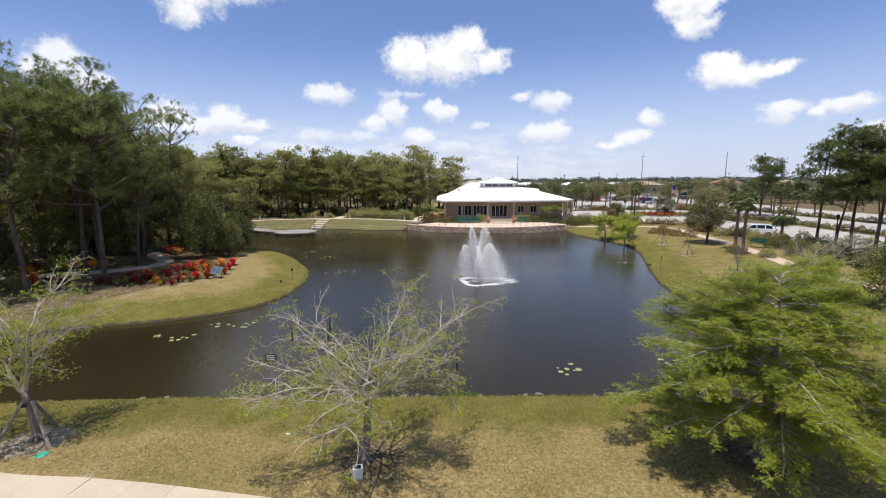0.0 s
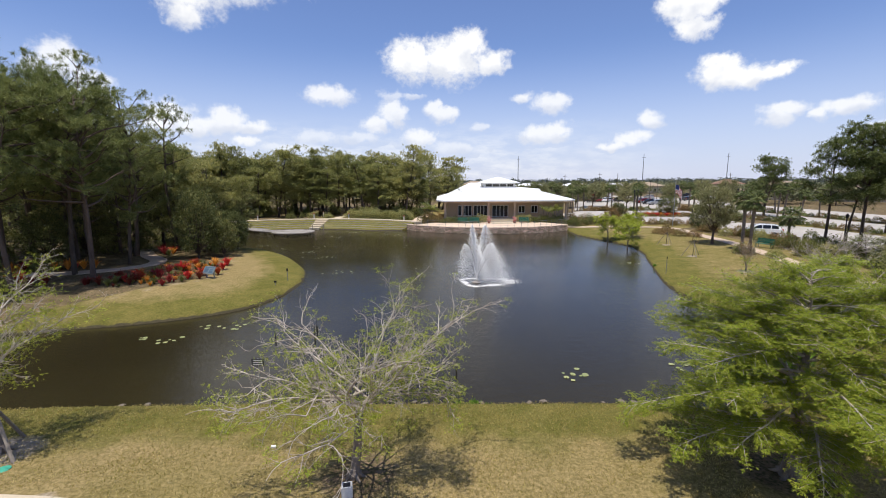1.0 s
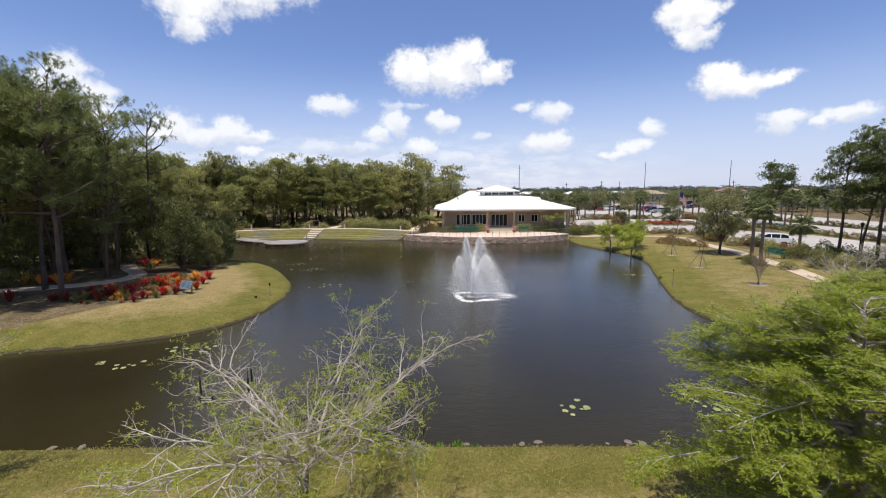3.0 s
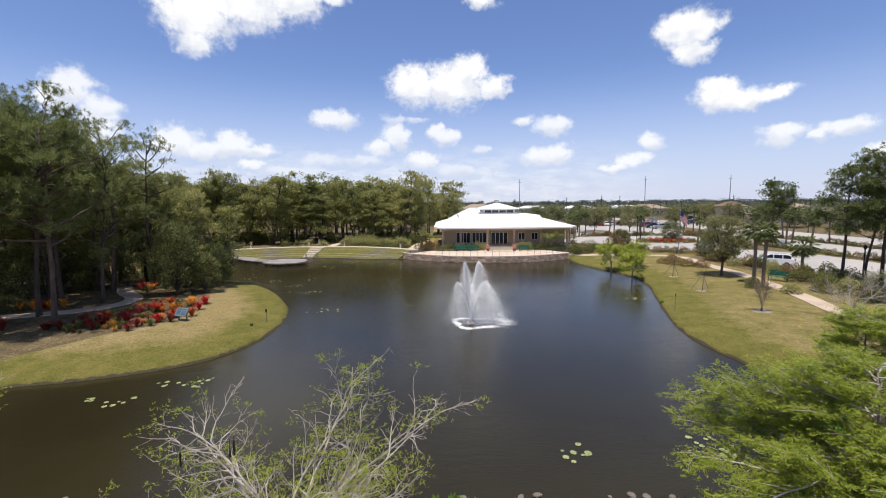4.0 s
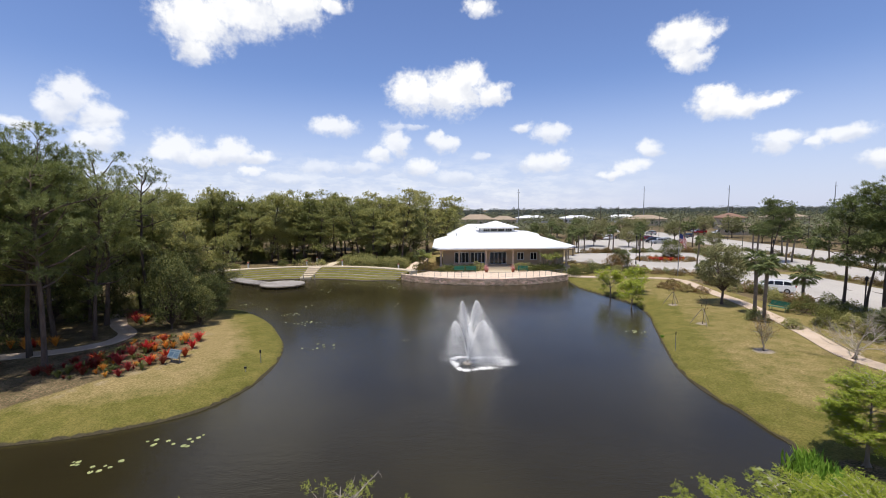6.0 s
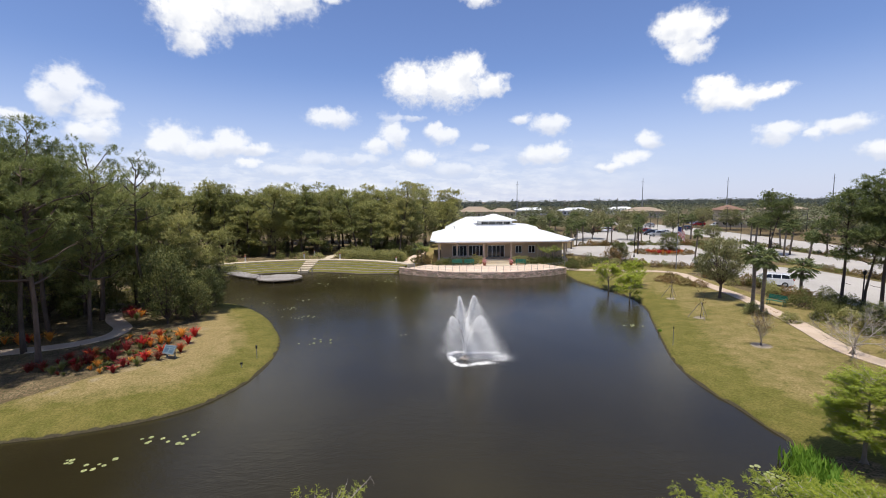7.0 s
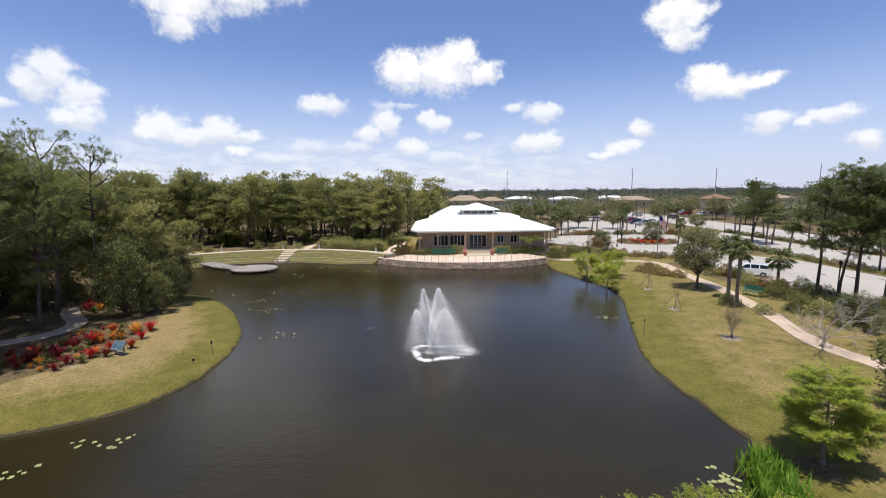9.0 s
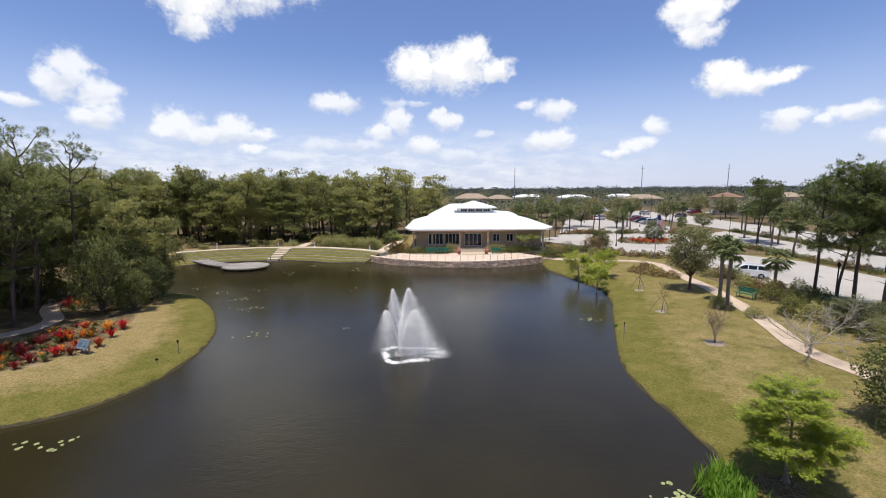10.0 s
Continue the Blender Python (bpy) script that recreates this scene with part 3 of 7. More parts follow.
def make_ground():
    def axis(lo, hi, fine, far):
        mid = np.arange(lo, hi + 0.01, fine)
        grow = np.cumsum(fine * 1.22 ** np.arange(1, 45))
        return np.concatenate([(lo - grow[grow < far])[::-1], mid, hi + grow[grow < far]])
    xs, ys = axis(-42, 36, 0.29, 4200), axis(6, 78, 0.29, 4200)
    gx, gy = np.meshgrid(xs, ys)
    d = shore_distance(gx, gy)
    z = ground_z(gx, gy, d)
    w, h = len(xs), len(ys)
    i = (np.arange(h - 1)[:, None] * w + np.arange(w - 1)[None, :]).ravel()
    me = mesh_of("ground", np.stack([gx.ravel(), gy.ravel(), z.ravel()], 1), np.stack([i, i + 1, i + w + 1, i + w], 1), GROUND, True)
    x, y, d = gx.ravel(), gy.ravel(), d.ravel()
    bed = np.interp(y, [20, 26.5, 29.3, 31.4, 33, 35.6, 40, 44, 54], [-25, -23.5, -21.2, -19.4, -18.5, -18.4, -19.6, -21.5, -25])  # edge of the planted bed on the spit
    litter = np.clip((bed - x) / 1.2 + 0.4, 0, 1) * ((y > 23) & (y < 58))
    litter = np.maximum(litter, np.clip((y - 82.5) / 2, 0, 1) * (x < -2))
    litter = np.maximum(litter, np.clip((y - 56) / 3, 0, 1) * np.clip((-40 - x) / 3, 0, 1))
    litter = np.maximum(litter, np.clip((-44 - x) / 4, 0, 1))
    litter = np.maximum(litter, np.clip((x - 36.5) / 1.0, 0, 1) * (y < 66) * (x < 60))
    litter = np.maximum(litter, 0.75 * np.clip((x - 27) / 2, 0, 1) * (y > 72))
    litter = np.maximum(litter, 0.62 * np.clip((y - 135) / 10, 0, 1))
    sand = np.exp(-((x - bed - 0.3) / 1.5) ** 2) * ((y > 25) & (y < 41)) * 0.42
    for bx, by, r in ((-1.9, 10.6, 1.1), (9.2, 10.5, 1.3), (19.0, 20.8, 0.9)):
        litter = np.maximum(litter, 0.95 * np.exp(-(((x - bx) ** 2 + (y - by) ** 2) / r ** 2) ** 2))
    for bx, by, r in ((-12.4, 11.7, 1.2), (25.1, 34.7, 0.8), (25.5, 43, 0.6), (27.2, 51.3, 0.6), (-9.2, 9.3, 0.6)):
        sand = np.maximum(sand, 0.95 * np.exp(-(((x - bx) ** 2 + (y - by) ** 2) / r ** 2) ** 2))
    soil = np.clip((0.2 - d) / 0.16, 0, 1)
    soil = np.maximum(soil, 0.52 * np.clip((y - 165) / 50, 0, 1))
    dryness = np.clip((d - 1.6) / 2.6, 0, 1) * np.where(x > 13, 0.55, np.where(y < 18, 0.95, 0.82))
    for key, values in (("litter", litter), ("sand", sand), ("soil", soil), ("dryness", dryness)):
        me.attributes.new(key, "FLOAT", "POINT").data.foreach_set("value", values.astype(np.float32))
    tagged(new("ground", me), "mown lawn with dry patches, sandy beds and leaf litter", "ground", kind="structure")


make_ground()
water = Geo()
water.add([Vector((-75, 5, 0)), Vector((40, 5, 0)), Vector((40, 84, 0)), Vector((-75, 84, 0))], [(0, 1, 2, 3)])
tagged(new("water", water.mesh("water", WATER)), "dark brown pond water with small ripples", "water", kind="structure")


def ribbon(line, half, z0, z1, geo=None, follow=0.0):
    """A slab along a line; follow: metres above the ground instead of z1."""
    g = geo or Geo()
    rows = []
    for i, p in enumerate(line):
        a, b = Vector((*line[max(i - 1, 0)], 0)), Vector((*line[min(i + 1, len(line) - 1)], 0))
        s = (b - a).normalized().cross(Vector((0, 0, 1)))
        for q in (-half, half):
            v = Vector((*p, 0)) - s * q
            top = height(v.x, v.y) + follow if follow else z1
            rows += [Vector((v.x, v.y, top)), Vector((v.x, v.y, top - 0.15 if follow else z0))]
    f = []
    for i in range(len(line) - 1):
        k = 4 * i
        f += [(k, k + 4, k + 6, k + 2), (k + 1, k + 3, k + 7, k + 5), (k, k + 1, k + 5, k + 4), (k + 2, k + 6, k + 7, k + 3)]
    e = 4 * (len(line) - 1)
    f += [(0, 2, 3, 1), (e, e + 1, e + 3, e + 2)]
    return g.add(rows, f)


def paving(name, label, line, half, material, follow=0.04, slab=0):
    """A paved path; slab: points of the line in each slab, each a piece of its own with an open joint."""
    top = tagged(new(name), label, "path", kind="structure")
    step = slab or len(line)
    for i in range(0, len(line) - 1, step):
        piece = [Vector(p) for p in line[i:i + step + 1]]
        if slab:
            piece[0] = piece[0].lerp(piece[1], 0.007)
            piece[-1] = piece[-1].lerp(piece[-2], 0.007)
        part("slab", ribbon([tuple(p) for p in piece], half, 0, 0, follow=follow), material, top)
    return top


paving("path_near", "pale concrete footpath with control joints", smooth_line([(-30, 15.0 - 2), (-18, 11.2), (-12.2, 9.35), (-9.0, 8.9), (-6.6, 8.55), (-4.0, 8.15), (0, 7.6), (6, 6.9), (14, 7.4), (22, 10)], 6), 0.75, CONCRETE, 0.05, 3)
paving("path_east", "sandy concrete footpath winding along the lawn", smooth_line([(31.5, 15), (31.2, 23), (30.4, 29), (29.9, 31.4), (30.0, 33.6), (31.5, 38), (32.7, 42.2), (33.5, 46), (34.3, 50.6), (34.6, 55), (35.4, 61), (35.6, 65), (33, 67.6), (29, 68.4), (25, 71), (21.6, 74.2)], 6), 0.72, SANDPATH, 0.05, 3)
paving("path_bed", "pale sandy path through the planted bed", smooth_line([(-46, 30.5), (-36, 33.0), (-31.1, 34.4), (-28.6, 35.2), (-26.8, 36.3), (-25.9, 38.2), (-26.6, 40.6), (-29.4, 43.3), (-33, 48)], 6), 0.68, SANDPATH, 0.05, 3)

# ---- lawn steps and curved walk ----


def ring(c, r0, r1, a0, a1, z0, z1, n=40):
    inner, outer = arc(c, r0, a0, a1, n), arc(c, r1, a0, a1, n)
    g = Geo()
    for i in range(n):
        pts = [inner[i], outer[i], outer[i + 1], inner[i + 1]]
        v = [Vector((*p, z0)) for p in pts] + [Vector((*p, z1)) for p in pts]
        g.add(v, [(4, 5, 6, 7), (0, 4, 7, 3), (1, 2, 6, 5)] + ([(0, 1, 5, 4)] if i == 0 else []) + ([(3, 7, 6, 2)] if i == n - 1 else []))
    return g


def banded(lines, levels):
    """Sheet through neighbouring lines, each at its height, closed below by skirts at both ends."""
    g, n = Geo(), len(lines[0])
    g.add([Vector((*p, z)) for line, z in zip(lines, levels) for p in line], [(k * n + i, (k + 1) * n + i, (k + 1) * n + i + 1, k * n + i + 1) for k in range(len(lines) - 1) for i in range(n - 1)])
    for e in (0, n - 1):
        v = [Vector((*line[e], z)) for line, z in zip(lines, levels)]
        g.add(v + [Vector((p.x, p.y, -0.6)) for p in v], [(k, k + 1, len(v) + k + 1, len(v) + k) for k in range(len(v) - 1)])
    return g


lawn_steps = tagged(new("lawn_terrace"), "curved grass steps with stone edging above the water", "lawn terrace", kind="structure")
for i in range(5):
    z = 0.24 + 0.22 * i
    wide = [step_line(i, 49.5, 127, 48, o) for o in (0.12, 0.34, 0.62)] + [step_line(i + 1, 49.5, 127, 48, 0.14)]
    part("grass_step", banded(wide, [z - 0.24, z - 0.06, z - 0.01, z]), GROUND, lawn_steps)
    part("stone_edging", banded([step_line(i, 49.5, 127, 48, o) for o in (-0.02, 0.0, 0.13, 0.15)], [z - 0.7, z - 0.15, z - 0.13, z - 0.6]), MORTAR if i == 0 else DECK, lawn_steps)
curved_walk = tagged(new("curved_walk"), "pale concrete walk curving above the lawn steps", "path", kind="structure")
for i in range(18):
    a = 48.5 + 80 * i / 18
    part("slab", ring(STEP_C, STEP_R[-1], STEP_R[-1] + 1.5, a, a + 80 / 18 - 0.04, 0.4, 1.275, 4), CONCRETE, curved_walk)
stair = tagged(new("garden_stair"), "broad pale concrete steps down the grass terraces", "steps", kind="structure")
for i in range(5):
    r0 = STEP_R[i + 1] - 1.1
    part("tread", ring(STEP_C, r0 - 0.35, STEP_R[i + 1] + (0.0 if i == 4 else 0.1), 88.5, 93.5, 0.0, 0.3 + 0.22 * i, 4), CONCRETE, stair)
walk_up = smooth_line([(-21.3, 83.0), (-21.0, 87), (-20.0, 91), (-18.5, 96)], 4)
paving("path_forest", "pale path leading from the steps into the trees", walk_up, 0.9, CONCRETE, 0.06, 4)
paving("path_pavilion", "pale path leading past the pavilion", smooth_line([(-4.6, 76.4), (-4.6, 80), (-4.2, 85), (-3.4, 91), (-3, 98)], 4), 0.9, PAVER, 0.3, 4)

# ---- terrace ----
terrace = tagged(new("terrace"), "tan paved waterside terrace with scored joints", "terrace", kind="structure")
for i in range(27):
    a = -129 + 76 * i / 27
    part("paver_slab", ring(WALL_C, WALL_R - 1.5, WALL_R - 0.42, a, a + 76 / 27 - 0.05, 0.5, DECK_Z, 2), PAVER, terrace)
    part("paver_slab", ring(WALL_C, WALL_R - 3.4, WALL_R - 1.53, a, a + 76 / 27 - 0.05, 0.5, DECK_Z, 2), PAVER, terrace)
part("paver_field", ring(WALL_C, 9.0, WALL_R - 3.43, -129, -53, 0.4, DECK_Z - 0.004, 27), PAVER, terrace)
part("entrance_slab", Geo().box(9.0, 13.3, 74.4, 77.3, 0.5, DECK_Z + 0.04), CONCRETE, terrace, "pale concrete entrance walk")
for k in range(3):
    part("step", Geo().box(8.6, 13.7, 76.9 + 0.36 * k, 77.26 + 0.36 * k if k < 2 else 78.0, 0.5, DECK_Z + 0.16 * (k + 1)), CONCRETE, terrace)


def stone_wall():
    rng = random.Random(5)
    wall = tagged(new("retaining_wall"), "rough brown stone retaining wall along the water", "wall", kind="structure")
    part("core", ring(WALL_C, WALL_R - 0.4, WALL_R - 0.06, -134, -53.4, -1.0, DECK_Z - 0.08), MORTAR, wall)
    part("coping", ring(WALL_C, WALL_R - 0.42, WALL_R + 0.01, -134, -53.4, DECK_Z - 0.08, DECK_Z + 0.03), PAVER, wall, "pale coping along the wall's top")
    rows = [(-0.12, 0.11), (0.12, 0.34), (0.35, 0.56), (0.57, 0.74), (0.75, 0.89)]
    for z0, z1 in rows:
        a = -134 + rng.random()
        while a < -53.5:
            w = rng.uniform(0.9, 2.0) * (1.0 if z1 - z0 > 0.2 else 1.2)
            g = ring(WALL_C, WALL_R - 0.12, WALL_R + rng.uniform(-0.03, 0.05), a, min(a + w - 0.06, -53.4), z0 + rng.uniform(0, 0.02), z1 - rng.uniform(0, 0.025), 1)
            part("stone", g, STONE, wall)
            a += w
    return wall


stone_wall()

# ---- pavilion ----
pavilion = thing("pavilion", "beige waterside pavilion with a white hipped roof and porch", "building")


def wall_with_openings(x0, x1, y0, y1, z0, z1, holes):
    """A wall along x with openings (x0, x1, z0, z1) through it."""
    g = Geo()
    cuts = sorted({x0, x1, *[h[0] for h in holes], *[h[1] for h in holes]})
    for a, b in zip(cuts, cuts[1:]):
        here = [h for h in holes if h[0] <= a + 1e-6 and h[1] >= b - 1e-6]
        if not here:
            g.box(a, b, y0, y1, z0, z1)
        for h in here:
            if h[2] > z0:
                g.box(a, b, y0, y1, z0, h[2])
            if h[3] < z1:
                g.box(a, b, y0, y1, h[3], z1)
    return g.weld()


def pavilion_opening(x0, x1, z0, z1, y, columns, name, rails=1, sill=True):
    w = child(name, None, pavilion, "white-framed glazed opening")
    g = Geo()
    g.box(x0, x0 + 0.09, y - 0.05, y + 0.12, z0, z1).box(x1 - 0.09, x1, y - 0.05, y + 0.12, z0, z1)
    g.box(x0 + 0.09, x1 - 0.09, y - 0.05, y + 0.12, z1 - 0.1, z1).box(x0 + 0.09, x1 - 0.09, y - 0.05, y + 0.12, z0, z0 + 0.09)
    part("frame", g, WHITE, w)
    step = (x1 - x0 - 0.18) / columns
    for i in range(columns):
        a = x0 + 0.09 + i * step
        if i:
            part("mullion", Geo().box(a - 0.05, a + 0.05, y - 0.04, y + 0.1, z0 + 0.09, z1 - 0.1), WHITE, w)
        part("pane", Geo().box(a + 0.03, a + step - 0.03, y + 0.03, y + 0.05, z0 + 0.09, z1 - 0.1), GLASS, w, "dark reflecting glass")
    if sill:
        part("sill", Geo().box(x0 - 0.08, x1 + 0.08, y - 0.12, y, z0 - 0.08, z0 - 0.002), TRIM, w)
    return w


WY = 80.5
holes = [(3.3, 5.95, FLOOR_Z + 0.25, 3.85), (6.2, 8.85, FLOOR_Z + 0.25, 3.85), (9.65, 12.7, FLOOR_Z, 3.85), (14.6, 15.85, 2.35, 3.75), (16.95, 18.2, 2.35, 3.75)]
part("wall", wall_with_openings(1.2, 23.0, WY, WY + 0.25, FLOOR_Z - 0.6, 4.62, holes), STUCCO, pavilion)
part("wall", Geo().box(1.2, 1.45, WY + 0.252, 99.0, 0.6, 4.62), STUCCO, pavilion)
part("wall", Geo().box(22.75, 23.0, WY + 0.252, 99.0, 0.6, 4.62), STUCCO, pavilion)
part("wall", Geo().box(1.2, 23.0, 99.002, 99.25, 0.6, 4.62), STUCCO, pavilion)
part("dark_base", Geo().box(1.15, 9.6, WY - 0.03, WY - 0.002, FLOOR_Z - 0.5, FLOOR_Z + 0.16), TRIM, pavilion)
for x0, x1, z0, z1 in holes[:2]:
    pavilion_opening(x0, x1, z0, z1, WY + 0.06, 4, "window")
pavilion_opening(holes[2][0], holes[2][1], FLOOR_Z, 3.85, WY + 0.06, 4, "door", sill=False)
for x0, x1, z0, z1 in holes[3:]:
    pavilion_opening(x0, x1, z0, z1, WY + 0.06, 2, "window")
part("porch_floor", Geo().box(0.6, 23.4, 78.0, WY - 0.004, 0.6, FLOOR_Z - 0.002), CONCRETE, pavilion)
for x in (-0.0 + 0.9, 4.1, 8.8, 13.55, 18.3, 22.9):
    col = part("column", Geo().box(x - 0.15, x + 0.15, 78.35, 78.65, FLOOR_Z, 4.3), TRIM, pavilion)
    part("column_base", Geo().box(x - 0.22, x + 0.22, 78.28, 78.72, FLOOR_Z, FLOOR_Z + 0.25), TRIM, col)
    part("column_cap", Geo().box(x - 0.21, x + 0.21, 78.29, 78.71, 4.12, 4.3), TRIM, col)
part("porch_beam", Geo().box(0.6, 23.3, 78.33, 78.67, 4.3, 4.6), TRIM, pavilion)
part("porch_ceiling", Geo().box(0.2, 23.9, 77.6, WY - 0.004, 4.602, 4.64), TRIM, pavilion)

EAVE = [(0.6, 77.2), (22.9, 77.2), (25.0, 80.2), (25.0, 101), (-0.7, 101), (-0.7, 80.2)]
TOP = [(4.4, 84.6), (19.2, 84.6), (19.6, 85.0), (19.6, 96.5), (4.0, 96.5), (4.0, 85.0)]


def roof_between(low, z0, high, z1, thick=0.22):
    k = len(low)
    g = Geo()
    v = [Vector((*p, z0)) for p in low] + [Vector((*p, z1)) for p in high] + [Vector((*p, z0 - thick)) for p in low]
    f = [(i, (i + 1) % k, k + (i + 1) % k, k + i) for i in range(k)] + [(2 * k + i, 2 * k + (i + 1) % k, (i + 1) % k, i) for i in range(k)]
    f += [tuple(range(k, 2 * k)), tuple(range(3 * k - 1, 2 * k - 1, -1))]
    return g.add(v, f)


lower_roof = part("lower_roof", roof_between(EAVE, 4.86, TOP, 6.3), ROOF, pavilion, "white standing-seam metal roof")
BIG_T = [(3.95, 84.55), (19.65, 84.55), (19.65, 97.0), (3.95, 97.0)]
SHOULDER = [(4.02, 86.0), (19.58, 86.0), (19.58, 96.9), (4.02, 96.9)]
upper_roof = part("upper_roof", roof_between(BIG_T, 6.34, SHOULDER, 6.74, 0.1), ROOF, pavilion)
part("top_roof", roof_between(SHOULDER, 6.735, [(8.6, 88.4), (15.2, 88.4), (15.2, 94.4), (8.6, 94.4)], 7.12, 0.2), ROOF, pavilion)
for i in range(60):   # standing seams of the front slope
    x = 1.2 + i * 0.36
    t = min(1.0, (x - 0.6) / 3.8, (22.9 - x) / 3.7) if x < 22.6 else 0
    if t > 0.06:
        part("seam", Geo().tube([(x, 77.22, 4.88), (x, 77.2 + 7.4 * t, 4.875 + 1.44 * t)], [0.022, 0.022], 4), ROOF, lower_roof)
cup = child("cupola", None, pavilion, "square cupola with a band of small windows")
cup_holes = [(9.25 + i * 1.45, 10.45 + i * 1.45, 7.2, 7.66) for i in range(4)]
part("cupola_wall", wall_with_openings(8.8, 15.2, 88.0, 88.2, 7.0, 7.82, cup_holes), WHITE, cup)
part("cupola_wall", Geo().box(8.8, 9.0, 88.202, 94.4, 7.0, 7.82), WHITE, cup)
part("cupola_wall", Geo().box(15.0, 15.2, 88.202, 94.4, 7.0, 7.82), WHITE, cup)
for x0, x1, z0, z1 in cup_holes:
    part("pane", Geo().box(x0, x1, 88.1, 88.13, z0, z1), GLASS, cup)
    for q in (0.33, 0.66):
        part("mullion", Geo().box(x0 + q * (x1 - x0) - 0.03, x0 + q * (x1 - x0) + 0.03, 88.06, 88.098, z0, z1), WHITE, cup)
part("cupola_roof", roof_between([(7.95, 87.2), (16.05, 87.2), (16.05, 95.3), (7.95, 95.3)], 7.98, [(11.9, 91.15), (12.1, 91.15), (12.1, 91.35), (11.9, 91.35)], 9.15, 0.16), ROOF, cup)
part("rear_roof", roof_between([(2.2, 101.2), (16.5, 101.2), (16.5, 118), (2.2, 118)], 5.3, [(7.5, 108.5), (11.5, 108.5), (11.5, 110.5), (7.5, 110.5)], 7.9), ROOF, pavilion)
part("rear_wing", Geo().box(3.0, 15.8, 101.6, 117.4, 0.8, 5.1), STUCCO, pavilion)

# ---- car park and roads ----


def sheet(name, label, pts, z, material, thick=0.3):
    return tagged(new(name, Geo().prism(pts, z - thick, z).mesh(name, material)), label, name.split("_")[0], kind="structure")


sheet("road_lot_near", "sun-bleached asphalt parking lot", [(42.4, 20), (57, 20), (57, 66), (51.5, 74), (46, 72), (40.6, 66), (40.6, 54), (42.4, 46)], 1.03, LOT)
sheet("road_lot_far", "pale asphalt parking lot behind a hedge", [(60.5, 20), (72, 20), (72, 90), (73, 108), (60.5, 100)], 1.035, LOT)
sheet("road_main", "wide pale main road", [(75.5, 10), (90, 10), (91, 110), (96, 172), (88, 212), (78, 212), (76, 135)], 1.04, LOT)
sheet("road_drive", "pale circular drop-off drive", [(24, 92), (30, 86), (36.5, 75.5), (41, 72.4), (46, 72.6), (51.5, 74.6), (60, 101), (52, 106), (48, 110), (33, 103)], 1.045, LOT)
sheet("road_lot_back", "pale asphalt parking lot beyond the drive", [(33, 106), (64, 106), (70, 150), (47, 152)], 1.05, LOT)

# ---- plants ----


def swing(rng, d, amount):
    v = Vector((rng.gauss(0, 1), rng.gauss(0, 1), rng.gauss(0, 1)))
    return (d + v * amount).normalized()


def limb(rng, start, d, length, segs, wander, lift=0.0):
    pts, d = [Vector(start)], Vector(d).normalized()
    for _ in range(segs):
        d = swing(rng, d, wander)
        d = (d + Vector((0, 0, lift))).normalized()
        pts.append(pts[-1] + d * (length / segs))
    return pts


def taper(r0, r1, n):
    return [r0 + (r1 - r0) * i / (n - 1) for i in range(n)]


def tree_root(name, label, category, trunk, bark, crown_mesh, crown_label=""):
    t = thing(name, label, category)
    part("trunk", trunk, bark, t, "", True)
    if crown_mesh:
        child("crown", crown_mesh, t, crown_label)
    return t


def clump(rs, centre, spread, n, squash=0.6):
    p = rs.normal(size=(n, 3)) * spread
    p[:, 2] *= squash
    return p + np.array(centre)


